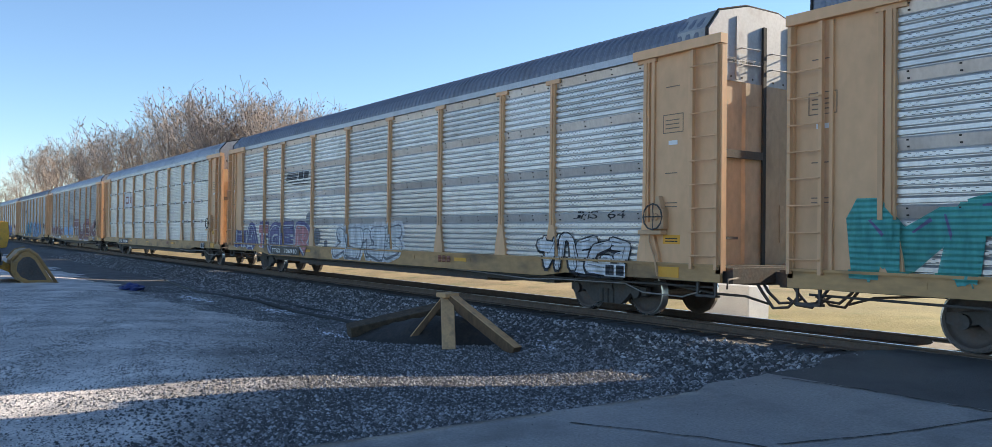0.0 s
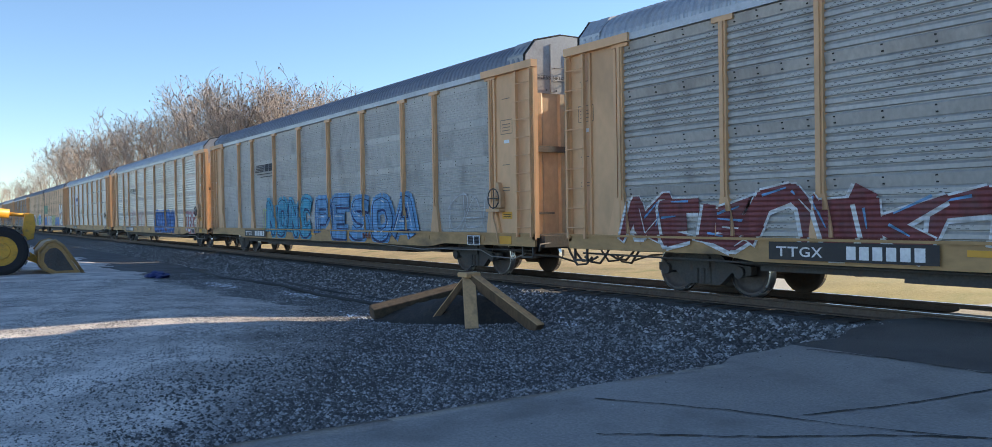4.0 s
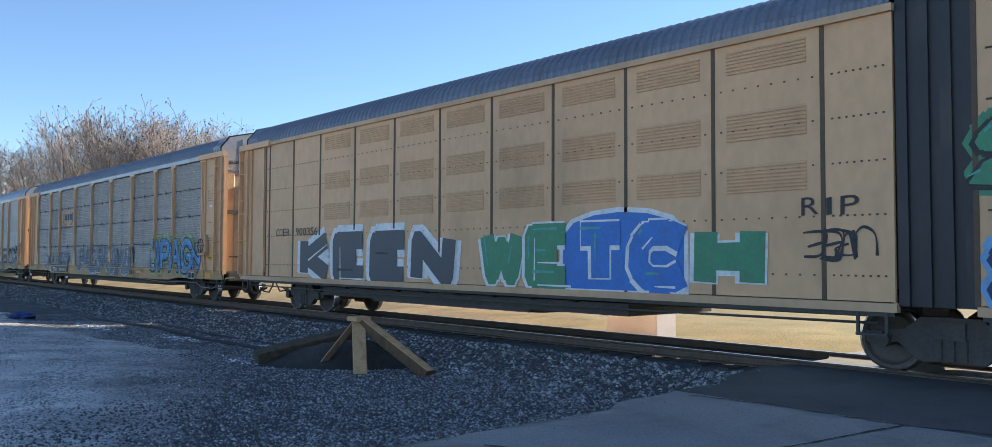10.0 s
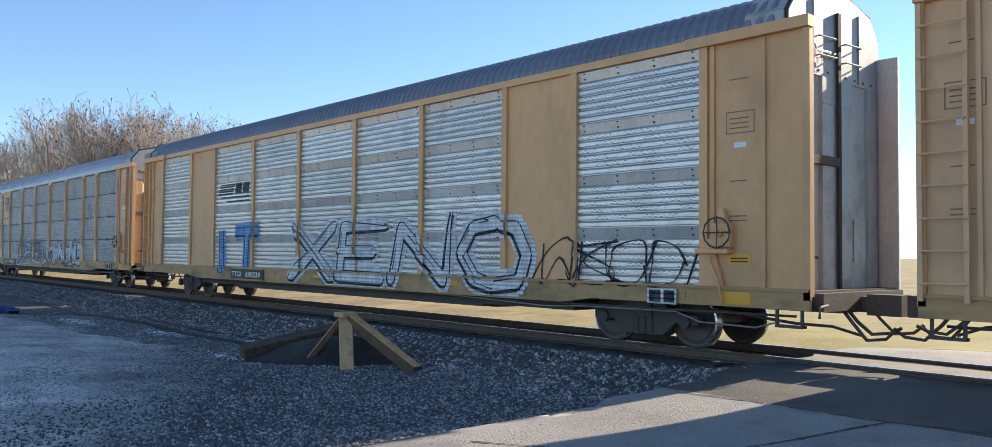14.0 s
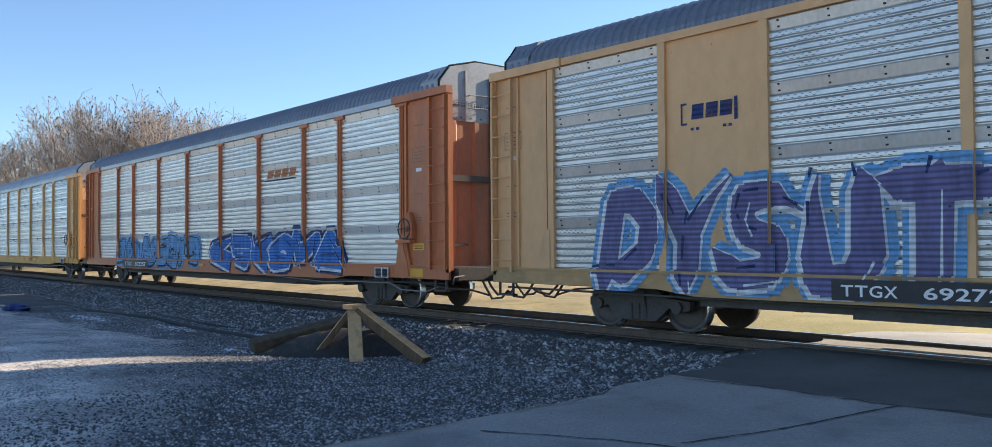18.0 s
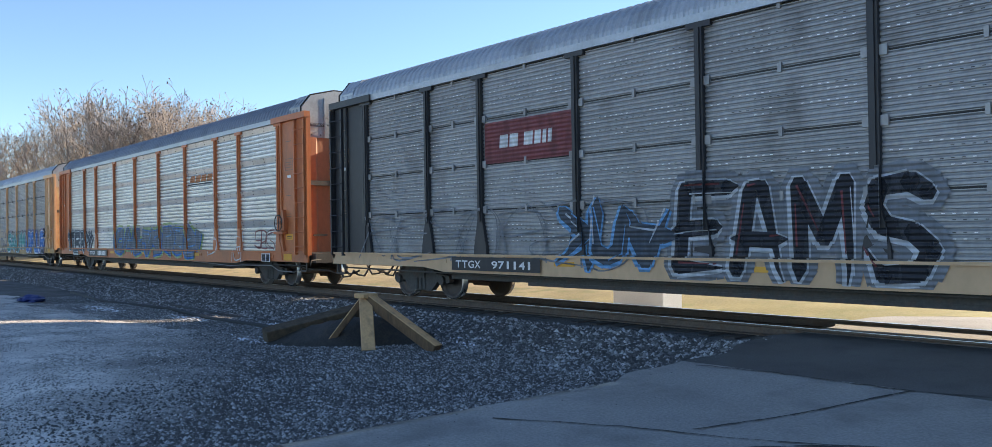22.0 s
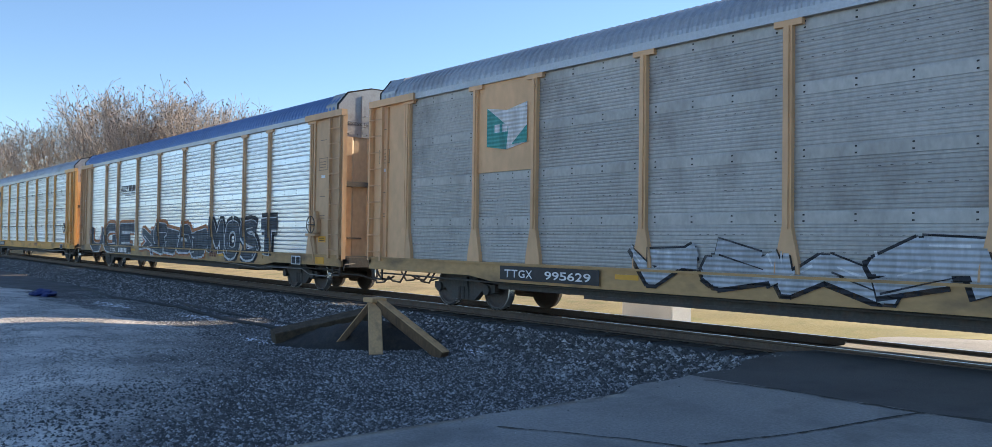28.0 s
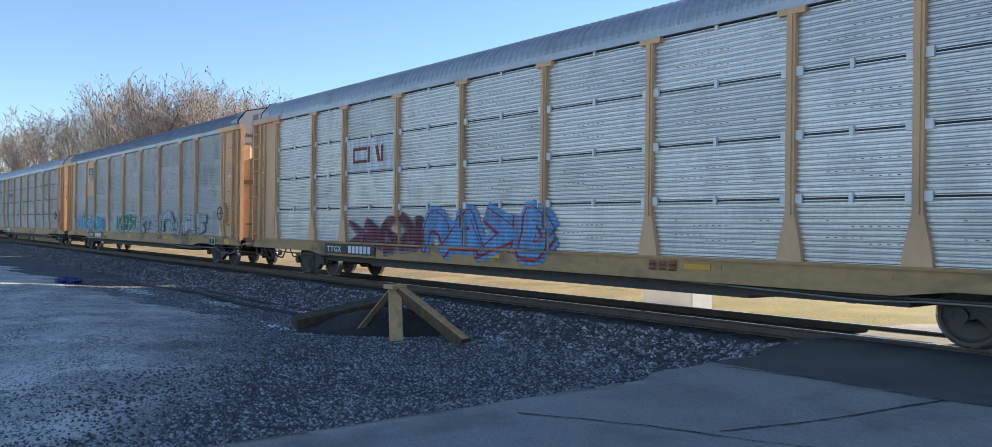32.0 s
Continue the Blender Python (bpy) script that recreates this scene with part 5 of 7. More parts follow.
def sprayed(car, bm, mats, label="", ribs=True, name="graffiti"):
    """Adds paint to a car; where it crosses posts and sill it lies on them."""
    for co, no in (((0, 0, 0.74 if ribs else 0.89), (0, 0, -1)), ((-0.12, 0, 0), (1, 0, 0))):
        bmesh.ops.bisect_plane(bm, geom=list(bm.verts) + list(bm.edges) + list(bm.faces), plane_co=co, plane_no=no, clear_outer=True)
    if not bm.verts:
        bm.free()
        return None
    if ribs:
        src = bm.copy()
        xs = [v.co.x for v in src.verts]
        lo, hi = min(xs), max(xs)

        def strip(xa, xb, za, zb, dy):
            b = src.copy()
            for co, no in (((xa, 0, 0), (-1, 0, 0)), ((xb, 0, 0), (1, 0, 0)), ((0, 0, za), (0, 0, -1)), ((0, 0, zb), (0, 0, 1))):
                g = list(b.verts) + list(b.edges) + list(b.faces)
                bmesh.ops.bisect_plane(b, geom=g, plane_co=co, plane_no=no, clear_outer=True)
            for v in b.verts:
                v.co.y += dy
            tmp = bpy.data.meshes.new("tmp")
            b.to_mesh(tmp)
            b.free()
            bm.from_mesh(tmp)
            bpy.data.meshes.remove(tmp)

        for x in POSTS:
            if lo < x < hi:
                strip(x - 0.075, x + 0.075, SILL + 0.45, EAVE - 0.1, FACE - CREST - 0.032)
                strip(x - 0.16, x + 0.16, SILL, SILL + 0.45, FACE - CREST - 0.004)
        for xa, xb in ((-25.95, -25.28), (-1.82, -1.40)):
            if lo < xb and hi > xa:
                strip(xa, xb, SILL, SILL + 0.75, FACE - CREST - 0.012)
        strip(lo, hi, 0.72, SILL + 0.02, FACE - CREST - 0.008)
        src.free()
    return part(name, bm, mats, car, label)


SHEET = CREST - 0.010


def piece(n, x0, x1, z0, z1, kind, text, inks, count=0, label="", back=None, lean=0.1, wild=0.6, sharp=0.5, fat=0.33):
    bm = bmesh.new()
    z0 = max(z0, 0.74)
    seed = int(abs(x0) * 100) + n
    coat = "smooth_" if n == 7 else "p_"
    mats = [M[coat + k] for k in inks]
    if back:
        mats.append(M[coat + back])
    letters = []
    if kind == "block":
        for k, g in ((0, 0.0), (1, 0.09)):
            pts = BLOCKS[text]
            w, h = x1 - x0, z1 - z0
            lay(bm, [(x0 + g + px * (w - 2 * g), z0 + g + pz * (h - 2 * g)) for px, pz in pts], [tuple(range(len(pts)))], SHEET - 0.003 * k, k)
        for a, b, c, d in count:
            bar(bm, x0 + a * (x1 - x0), x0 + b * (x1 - x0), z0 + c * (z1 - z0), z0 + d * (z1 - z0), SHEET - 0.007, 0)
    elif kind == "tag":
        word(bm, text, x0, x1, z0, z1, SHEET, (None, 0), fat=(0.0, 0.0), seed=seed, lean=lean, wild=wild, split=letters)
    elif kind == "loops":
        loops(letters, x0, x1, z0, z1, SHEET, 0, count, seed)
    else:
        blades(bm, x0, x1, z0, z1, SHEET, tuple(range(len(inks))), count, seed, sharp, len(inks) if back else None, letters, text, fat, wild)
    for b in letters:
        sprayed(cars[n][0], b, mats, label, n != 7, "graffiti_letter")
    if bm.verts:
        sprayed(cars[n][0], bm, mats, label, n != 7)
    else:
        bm.free()


BLOCKS = {
    "hump": [(0, 0), (1, 0), (1, 0.70), (0.9, 0.88), (0.72, 0.97), (0.5, 1), (0.28, 0.97), (0.1, 0.88), (0, 0.70)],
    "tall": [(0, 0), (0.9, 0), (1, 0.12), (1, 0.45), (0.85, 0.62), (0.62, 0.66), (0.48, 0.60), (0.42, 0.70), (0.42, 1), (0, 1)],
    "cap": [(0.1, 0.12), (0.3, 0.0), (0.75, 0.02), (0.98, 0.2), (1.0, 0.45), (0.85, 0.62), (0.92, 0.85), (0.7, 0.97), (0.45, 0.88), (0.18, 1.0), (0.05, 0.9), (0.12, 0.65), (0, 0.45)],
    "bulb": [(0.05, 0), (0.95, 0), (1, 0.25), (0.7, 0.45), (0.62, 0.62), (0.95, 0.72), (0.8, 0.95), (0.5, 1), (0.2, 0.88), (0.03, 0.55)],
    "round": [(0.5 + 0.5 * math.cos(k * 0.3927), 0.5 + 0.5 * math.sin(k * 0.3927)) for k in range(16)],
}

PIECES = [
    (0, -25.7, -23.0, 0.6, 2.45, "blades", "", ("teal", "teal", "purple"), 2, "teal and mauve graffiti"),
    (0, -23.4, -17.5, 0.6, 2.45, "blades", "", ("purple", "pale", "teal"), 3, "teal and mauve graffiti"),
    (0, -26.1, -25.6, 1.46, 1.80, "tag", "WH", ("black",), 0, "black hand lettering"),
    (1, -26.2, -18.2, 0.6, 1.9, "blades", "HAtGEr", ("white", "purple", "pale", "pink"), 0, "purple and pink graffiti letters with white outline", "purple", 0, 0.9, 0.5, 0.52),
    (1, -17.9, -17.3, 1.15, 1.75, "block", "round", ("grey", "grey"), (), "dark grey sprayed dot"),
    (1, -17.0, -16.7, 1.05, 1.35, "block", "round", ("grey", "grey"), (), "small dark grey sprayed dot"),
    (1, -18.6, -18.0, 1.85, 2.3, "block", "round", ("grey", "grey"), (), "dark grey sprayed dot"),
    (1, -15.8, -11.7, 0.6, 1.85, "blades", "", ("grey", "white", "pale"), 5, "white bubble graffiti with grey outline", "white", 0, 0, 0.3, 0.40),
    (1, -5.0, -2.3, 0.6, 1.75, "blades", "", ("black", "white", "grey"), 5, "white bubble graffiti with black outline", None, 0, 0, 0.3, 0.36),
    (1, -4.0, -2.4, 1.92, 2.10, "tag", "JMS 64", ("black",), 0, "black hand lettering"),
    (3, -12.3, -2.0, 0.6, 2.35, "blades", "TUEK", ("white", "maroon", "pink"), 0, "maroon graffiti letters with white outline", "maroon", 0, 0.5, 0.5, 0.52),
    (3, -25.4, -17.9, 0.6, 2.1, "blades", "", ("white", "maroon", "light_blue"), 7, "maroon and white graffiti"),
    (3, -17.6, -12.5, 0.9, 2.0, "blades", "", ("white", "light_blue", "white"), 5, "pale blue graffiti"),
    (4, -19.0, -13.8, 0.63, 2.3, "blades", "NONC", ("navy", "cyan", "light_blue"), 0, "bright blue graffiti letters with dark outline", "cyan", 0, 0.6, 0.5, 0.46),
    (4, -19.5, -18.9, 1.0, 1.9, "loops", "", ("lime",), 2, "thin yellow green graffiti"),
    (4, -13.6, -5.6, 0.6, 2.25, "blades", "PESOA", ("navy", "light_blue", "white"), 0, "pale blue graffiti letters on a light blue cloud", "light_blue", 0, 1.1, 0.5, 0.40),
    (4, -3.9, -2.3, 1.2, 2.1, "loops", "", ("pale",), 2, "thin white graffiti"),
    (5, -12.2, -7.05, 0.6, 2.05, "blades", "CHEDA", ("navy", "blue", "light_blue"), 0, "solid blue graffiti letters", "blue", 0, 0.5, 0.3, 0.50),
    (5, -4.45, -2.3, 0.78, 1.85, "blades", "TBC", ("red", "white", "pale"), 0, "white graffiti letters with red edge", "pink", 0, 0.4, 0.5, 0.30),
    (5, -20.7, -14.5, 1.1, 2.1, "loops", "", ("pink",), 6, "thin red graffiti"),
    (6, -17.2, -15.5, 2.2, 2.5, "loops", "", ("grey",), 5, "faint grey tag"),
    (7, -5.19, -3.93, 2.27, 3.44, "block", "tall", ("navy", "white"), (), "huge white graffiti letter", None, 0, 0),
    (7, -5.19, -3.85, 1.02, 2.23, "block", "tall", ("navy", "white"), ((0.1, 0.8, 0.12, 0.16), (0.1, 0.14, 0.12, 0.34), (0.1, 0.8, 0.31, 0.34)), "huge white graffiti letter", None, 0, 0),
    (7, -3.63, -2.46, 2.41, 3.42, "block", "cap", ("navy", "white"), ((0.2, 0.42, 0.36, 0.40), (0.2, 0.42, 0.26, 0.30), (0.28, 0.34, 0.2, 0.6), (0.55, 0.78, 0.24, 0.28), (0.55, 0.78, 0.4, 0.44), (0.64, 0.68, 0.18, 0.62)), "huge white graffiti shape", None, 0, 0, 0.12),
    (7, -3.70, -2.44, 0.96, 2.38, "block", "bulb", ("navy", "white"), ((0.4, 0.46, 0.55, 0.75), (0.35, 0.85, 0.2, 0.36)), "huge white graffiti shape", None, 0, 0, 0.12),
    (7, -2.45, -1.95, 0.98, 1.49, "block", "round", ("navy", "white"), ((0.3, 0.45, 0.35, 0.65), (0.58, 0.72, 0.35, 0.65)), "white graffiti disc"),
    (7, -9.0, -5.5, 0.9, 2.15, "blades", "", ("navy", "blue", "cyan"), 4, "two-tone blue graffiti", None, 0, 0, 0.25, 0.44),
    (7, -12.56, -9.2, 0.95, 2.1, "blades", "ZOR", ("black", "lime", "green"), 0, "pale green bubble graffiti letters", "lime", 0, 1.2, 0.3, 0.52),
    (7, -17.0, -13.0, 0.8, 2.1, "blades", "ALEX", ("navy", "pale", "white"), 0, "pale lavender graffiti letters with blue outline", "white", 0, 0.9, 0.7, 0.44),
    (7, -20.6, -17.8, 0.97, 1.95, "blades", "SERA", ("navy", "blue", "light_blue"), 0, "blue graffiti letters", "light_blue", 0, 0.6, 0.3, 0.48),
    (7, -20.6, -17.1, 2.5, 3.55, "blades", "", ("black", "green", "teal"), 4, "dark green spiked graffiti", "green", 0, 0, 0.75, 0.34),
    (7, -38.6, -31.3, 0.8, 2.3, "blades", "KEEN", ("white", "slate", "black"), 0, "black graffiti letters with white outline", "white", 0, 0.3, 0.5, 0.60),
    (7, -30.5, -23.7, 0.9, 2.3, "blades", "WEtcH", ("white", "green", "teal", "blue"), 0, "green and blue graffiti letters", None, 0, 0.4, 0.5, 0.60),
    (7, -28.2, -25.2, 0.92, 2.5, "block", "hump", ("white", "blue"), (), "solid blue sprayed hump"),
    (7, -23.2, -22.3, 2.2, 2.5, "tag", "RIP", ("black",), 0, "small black hand lettering"),
    (7, -23.1, -22.1, 1.6, 2.0, "loops", "", ("black",), 4, "small black tag"),
    (8, -7.1, -2.7, 0.93, 2.3, "blades", "OPAG", ("navy", "light_blue", "white"), 0, "pale blue bubble graffiti letters", "lime", 0, 0.5, 0.3, 0.36),
    (8, -2.75, -1.9, 1.0, 2.0, "blades", "", ("navy", "light_blue"), 1, "pale blue graffiti star", None, 0, 0, 0.75, 0.3),
    (8, -17.3, -9.1, 0.6, 2.2, "blades", "", ("pale", "grey", "black"), 8, "grey and black graffiti"),
    (8, -23.6, -18.9, 0.6, 2.0, "blades", "", ("pale", "grey"), 4, "faded white outlined graffiti", None, 0, 0, 0.6, 0.36),
    (9, -25.2, -20.5, 0.76, 2.25, "blades", "", ("pale", "grey", "black"), 5, "dark graffiti with pale outline"),
    (9, -15.7, -11.2, 0.6, 2.45, "blades", "SNAK", ("black", "slate", "pale"), 0, "dark grey graffiti letters with pale edge", "pale", 0, 0.5, 0.5, 0.36),
    (9, -20.4, -18.9, 1.0, 2.2, "loops", "", ("black",), 1, "thin black graffiti"),
    (9, -10.5, -6.3, 0.9, 2.3, "blades", "", ("grey", "slate"), 3, "thin grey outlined graffiti", None, 0, 0, 0.5, 0.12),
    (9, -6.1, -2.0, 0.95, 2.2, "blades", "", ("grey", "slate"), 3, "thin grey outlined graffiti", None, 0, 0, 0.5, 0.12),
    (10, -21.0, -17.5, 0.64, 2.4, "blades", "IT", ("navy", "light_blue", "white"), 0, "pale blue graffiti letters", "light_blue", 0, 0.6, 0.5, 0.26),
    (10, -15.5, -5.6, 0.6, 2.4, "blades", "XENO", ("black", "white", "black"), 0, "large white and black striped graffiti letters", "white", 0, 1.0, 0.7, 0.30),
    (10, -5.5, -2.1, 1.1, 1.85, "loops", "", ("black",), 4, "thin black graffiti"),
    (11, -18.6, -14.0, 0.7, 2.3, "blades", "", ("white", "grey", "light_blue"), 3, "grey and white graffiti", None, 0, 0, 0.6),
    (11, -13.6, -6.6, 0.73, 2.1, "blades", "", ("black", "white", "light_blue"), 7, "white graffiti with black outline"),
    (12, -13.4, -6.4, 0.6, 2.6, "blades", "NAWE", ("white", "purple", "navy"), 0, "dark violet spiked graffiti letters on a blue cloud", "cyan", 0, 1.6, 0.75, 0.50),
    (12, -24.2, -17.7, 0.64, 2.6, "blades", "DYSUT", ("white", "purple", "navy"), 0, "violet and white spiked graffiti letters on a blue cloud", "light_blue", 0, 1.4, 0.75, 0.48),
    (12, -5.2, -2.9, 1.2, 1.95, "loops", "", ("black",), 4, "thin black graffiti"),
    (13, -22.8, -14.1, 0.6, 2.15, "blades", "", ("black", "light_blue", "navy"), 9, "grey blue graffiti with dark outline", "light_blue", 0, 0, 0.5, 0.42),
    (13, -12.9, -4.3, 0.6, 2.15, "blades", "", ("white", "blue", "navy"), 6, "blue graffiti with white edges on a grey cloud", "navy", 0, 0, 0.5, 0.42),
    (15, -10.3, -4.7, 1.05, 2.3, "blades", "FABEL", ("black", "white", "pale"), 0, "white block graffiti letters", "grey", 0, 0.2, 0.5, 0.46),
    (15, -15.7, -11.4, 0.7, 2.4, "blades", "EAMS", ("pale", "black", "maroon"), 0, "black and red graffiti letters", "grey", 0, 1.0, 0.7, 0.34),
    (15, -18.4, -15.9, 0.8, 2.1, "blades", "", ("light_blue", "slate", "pale"), 3, "dark graffiti with pale blue edge", None, 0, 0, 0.7, 0.36),
    (15, -25.3, -16.5, 0.96, 2.1, "loops", "", ("grey",), 7, "faint grey graffiti"),
    (15, -4.4, -2.8, 1.13, 2.3, "blades", "", ("light_blue", "navy"), 2, "pale blue graffiti", None, 0, 0, 0.7),
    (16, -17.8, -8.3, 0.6, 2.15, "blades", "", ("blue", "grey", "light_blue"), 8, "grey and blue graffiti on green", "lime", 0, 0, 0.5, 0.42),
    (16, -25.8, -21.4, 0.76, 1.95, "blades", "TERY", ("white", "slate", "black"), 0, "black graffiti letters with white outline", "slate", 0, 0.3, 0.5, 0.46),
    (16, -3.5, -2.25, 1.2, 1.75, "loops", "", ("maroon",), 3, "thin red graffiti"),
    (16, -7.1, -6.5, 1.0, 1.9, "loops", "", ("white",), 1, "white tag"),
    (16, -5.0, -4.5, 0.75, 1.7, "loops", "", ("white",), 1, "white tag"),
    (17, -18.2, -12.3, 0.7, 2.25, "blades", "RETCH", ("navy", "peach", "cream"), 0, "peach and cream graffiti letters with blue edge", "peach", 0, 1.1, 0.3, 0.50),
    (17, -12.1, -7.1, 0.64, 2.1, "blades", "SKUM", ("white", "teal", "navy"), 0, "teal graffiti letters with white outline", "grey", 0, 0.8, 0.5, 0.44),
    (17, -6.7, -2.3, 0.64, 2.1, "blades", "OFLR", ("white", "blue", "purple", "blue"), 0, "blue graffiti letters with white outline", "purple", 0, 0.9, 0.3, 0.48),
    (17, -25.2, -18.5, 1.0, 2.1, "blades", "", ("grey", "pale"), 5, "faded white graffiti", None, 0, 0, 0.6),
    (19, -9.0, -2.8, 0.6, 2.1, "blades", "", ("blue", "cream", "orange"), 6, "cream and orange graffiti on blue", "blue", 0, 0, 0.6),
    (19, -18.3, -12.1, 0.6, 1.75, "blades", "", ("black", "pale", "white"), 4, "pale outlined graffiti", None, 0, 0, 0.6, 0.42),
    (20, -25.3, -18.2, 0.63, 2.2, "blades", "UGE", ("white", "slate", "black"), 0, "black graffiti letters on orange cloud", "orange", 0, 0.8, 0.5, 0.46),
    (20, -17.3, -9.7, 0.6, 2.1, "blades", "", ("white", "slate", "black"), 5, "black graffiti on orange cloud", "orange", 0, 0, 0.7, 0.44),
    (20, -9.6, -3.9, 0.6, 2.2, "blades", "MOST", ("white", "slate", "grey"), 0, "dark grey graffiti letters on black", "black", 0, 0.4, 0.5, 0.46),
    (22, -16.8, -11.8, 0.6, 2.1, "blades", "", ("red", "light_blue", "pink"), 4, "blue and red graffiti", "light_blue"),
    (22, -20.4, -16.9, 0.7, 2.0, "blades", "", ("grey", "maroon", "black"), 4, "maroon graffiti"),
    (23, -25.2, -18.8, 1.0, 2.2, "blades", "", ("white", "cyan"), 4, "cyan graffiti"),
    (23, -16.3, -13.0, 1.1, 2.2, "blades", "", ("white", "green"), 3, "green graffiti"),
    (23, -12.6, -3.6, 1.0, 2.1, "blades", "", ("grey", "pale"), 7, "pale graffiti"),
]
for p in PIECES:
    piece(*p)


def ring_bar(bm, x0, x1, z0, z1, t, y, slot, open_right=True):
    bar(bm, x0, x0 + t, z0, z1, y, slot)
    bar(bm, x0 + t, x1, z0, z0 + t, y, slot)
    bar(bm, x0 + t, x1, z1 - t, z1, y, slot)
    if not open_right:
        bar(bm, x1 - t, x1, z0 + t, z1 - t, y, slot)


def emblem(n, x0, x1, z0, z1, kind):
    """A railway emblem as plain shapes in its colours, on its plate."""
    bm = bmesh.new()
    y = SHEET
    w, h = x1 - x0, z1 - z0
    if kind == "hook":
        mats = ["white", "rust"]
        bar(bm, x0, x1, z0, z1, y, 0)
        ring_bar(bm, x0 + 0.14 * w, x0 + 0.44 * w, z0 + 0.25 * h, z0 + 0.75 * h, 0.10 * h, y - 0.003, 1)
        bar(bm, x0 + 0.45 * w, x0 + 0.50 * w, z0 + 0.25 * h, z0 + 0.75 * h, y - 0.003, 1)
        bar(bm, x0 + 0.72 * w, x0 + 0.77 * w, z0 + 0.25 * h, z0 + 0.75 * h, y - 0.003, 1)
        bar(bm, x0 + 0.66 * w, x0 + 0.72 * w, z0 + 0.25 * h, z0 + 0.75 * h, y - 0.0034, 1, -0.36)
    elif kind in ("bracket", "bracket_tan"):
        mats = ["white", "navy"]
        if n == 8:
            mats[0] = "tan"
        if kind == "bracket" or n == 8:
            bar(bm, x0, x1, z0, z1, y, 0)
        ring_bar(bm, x0 + 0.12 * w, x0 + 0.20 * w, z0 + 0.25 * h, z0 + 0.82 * h, 0.05 * h, y - 0.003, 1)
        bar(bm, x0 + 0.80 * w, x0 + 0.84 * w, z0 + 0.25 * h, z0 + 0.82 * h, y - 0.003, 1)
        for i in range(3):
            bar(bm, x0 + (0.26 + 0.18 * i) * w, x0 + (0.41 + 0.18 * i) * w, z0 + 0.38 * h, z0 + 0.76 * h, y - 0.003, 1, 0.08)
        for i in (0.25, 0.32, 0.66, 0.73):
            bar(bm, x0 + i * w, x0 + (i + 0.04) * w, z0 + 0.10 * h, z0 + 0.17 * h, y - 0.003, 1)
    elif kind == "speed":
        mats = ["black"]
        for i in range(5):
            bar(bm, x0 + 0.02 * i * w, x0 + (0.46 + 0.02 * i) * w, z0 + (0.40 + 0.11 * i) * h, z0 + (0.47 + 0.11 * i) * h, y, 0, 0.4)
        bar(bm, x0 + 0.54 * w, x0 + 0.72 * w, z0 + 0.42 * h, z0 + 0.92 * h, y, 0, 0.2)
        bar(bm, x0 + 0.76 * w, x0 + 0.94 * w, z0 + 0.42 * h, z0 + 0.92 * h, y, 0, 0.2)
        bar(bm, x0 + 0.1 * w, x0 + 0.95 * w, z0 + 0.22 * h, z0 + 0.28 * h, y, 0)
        bar(bm, x0 + 0.3 * w, x0 + 0.95 * w, z0 + 0.02 * h, z0 + 0.08 * h, y, 0)
    elif kind == "shield":
        mats = ["navy", "white", "red"]
        pts = [(0.5, 0), (0.78, 0.06), (0.98, 0.25), (0.98, 0.62), (0.92, 0.78), (1.0, 0.92), (0.75, 1.0), (0.5, 0.92), (0.25, 1.0), (0.0, 0.92), (0.08, 0.78), (0.02, 0.62), (0.02, 0.25), (0.22, 0.06)]
        y -= 0.014
        lay(bm, [(x0 + a * w, z0 + b * h) for a, b in pts], [tuple(range(len(pts)))], y, 1)
        top = [(0.02, 0.55), (0.98, 0.55), (0.98, 0.62), (0.92, 0.78), (1.0, 0.92), (0.75, 1.0), (0.5, 0.92), (0.25, 1.0), (0.0, 0.92), (0.08, 0.78), (0.02, 0.62)]
        lay(bm, [(x0 + a * w, z0 + b * h) for a, b in top], [tuple(range(len(top)))], y - 0.003, 0)
        for i in range(6):
            a = 0.10 + 0.145 * i
            lo = 0.08 if 0.2 < a < 0.75 else 0.2
            bar(bm, x0 + a * w, x0 + (a + 0.07) * w, z0 + lo * h, z0 + 0.54 * h, y - 0.003, 2)
        bar(bm, x0 + 0.22 * w, x0 + 0.78 * w, z0 + 0.78 * h, z0 + 0.86 * h, y - 0.006, 1)
        bar(bm, x0 + 0.16 * w, x0 + 0.84 * w, z0 + 0.63 * h, z0 + 0.71 * h, y - 0.006, 1)
    elif kind == "red_plate":
        mats = ["maroon", "white"]
        bar(bm, x0, x1, z0, z1, y, 0)
        for a, b in ((0.18, 0.28), (0.30, 0.40), (0.47, 0.57), (0.59, 0.66), (0.68, 0.72), (0.74, 0.78)):
            bar(bm, x0 + a * w, x0 + b * w, z0 + 0.35 * h, z0 + 0.66 * h, y - 0.003, 1, 0.1)
    elif kind == "swoosh":
        mats = ["orange", "black"]
        for i in range(4):
            bar(bm, x0 + (0.08 + 0.22 * i) * w, x0 + (0.26 + 0.22 * i) * w, z0 + 0.35 * h, z0 + 0.95 * h, y, 0, 0.4)
        bar(bm, x0, x0 + 0.95 * w, z0 + 0.12 * h, z0 + 0.24 * h, y, 1)
    elif kind == "flag":
        mats = ["white", "teal"]
        y -= 0.014
        lay(bm, [(x0, z0 + 0.1 * h), (x0 + 0.5 * w, z0), (x1, z0 + 0.12 * h), (x1, z1), (x0 + 0.5 * w, z0 + 0.88 * h), (x0, z0 + 0.98 * h)], [(0, 1, 2, 3, 4, 5)], y, 0)
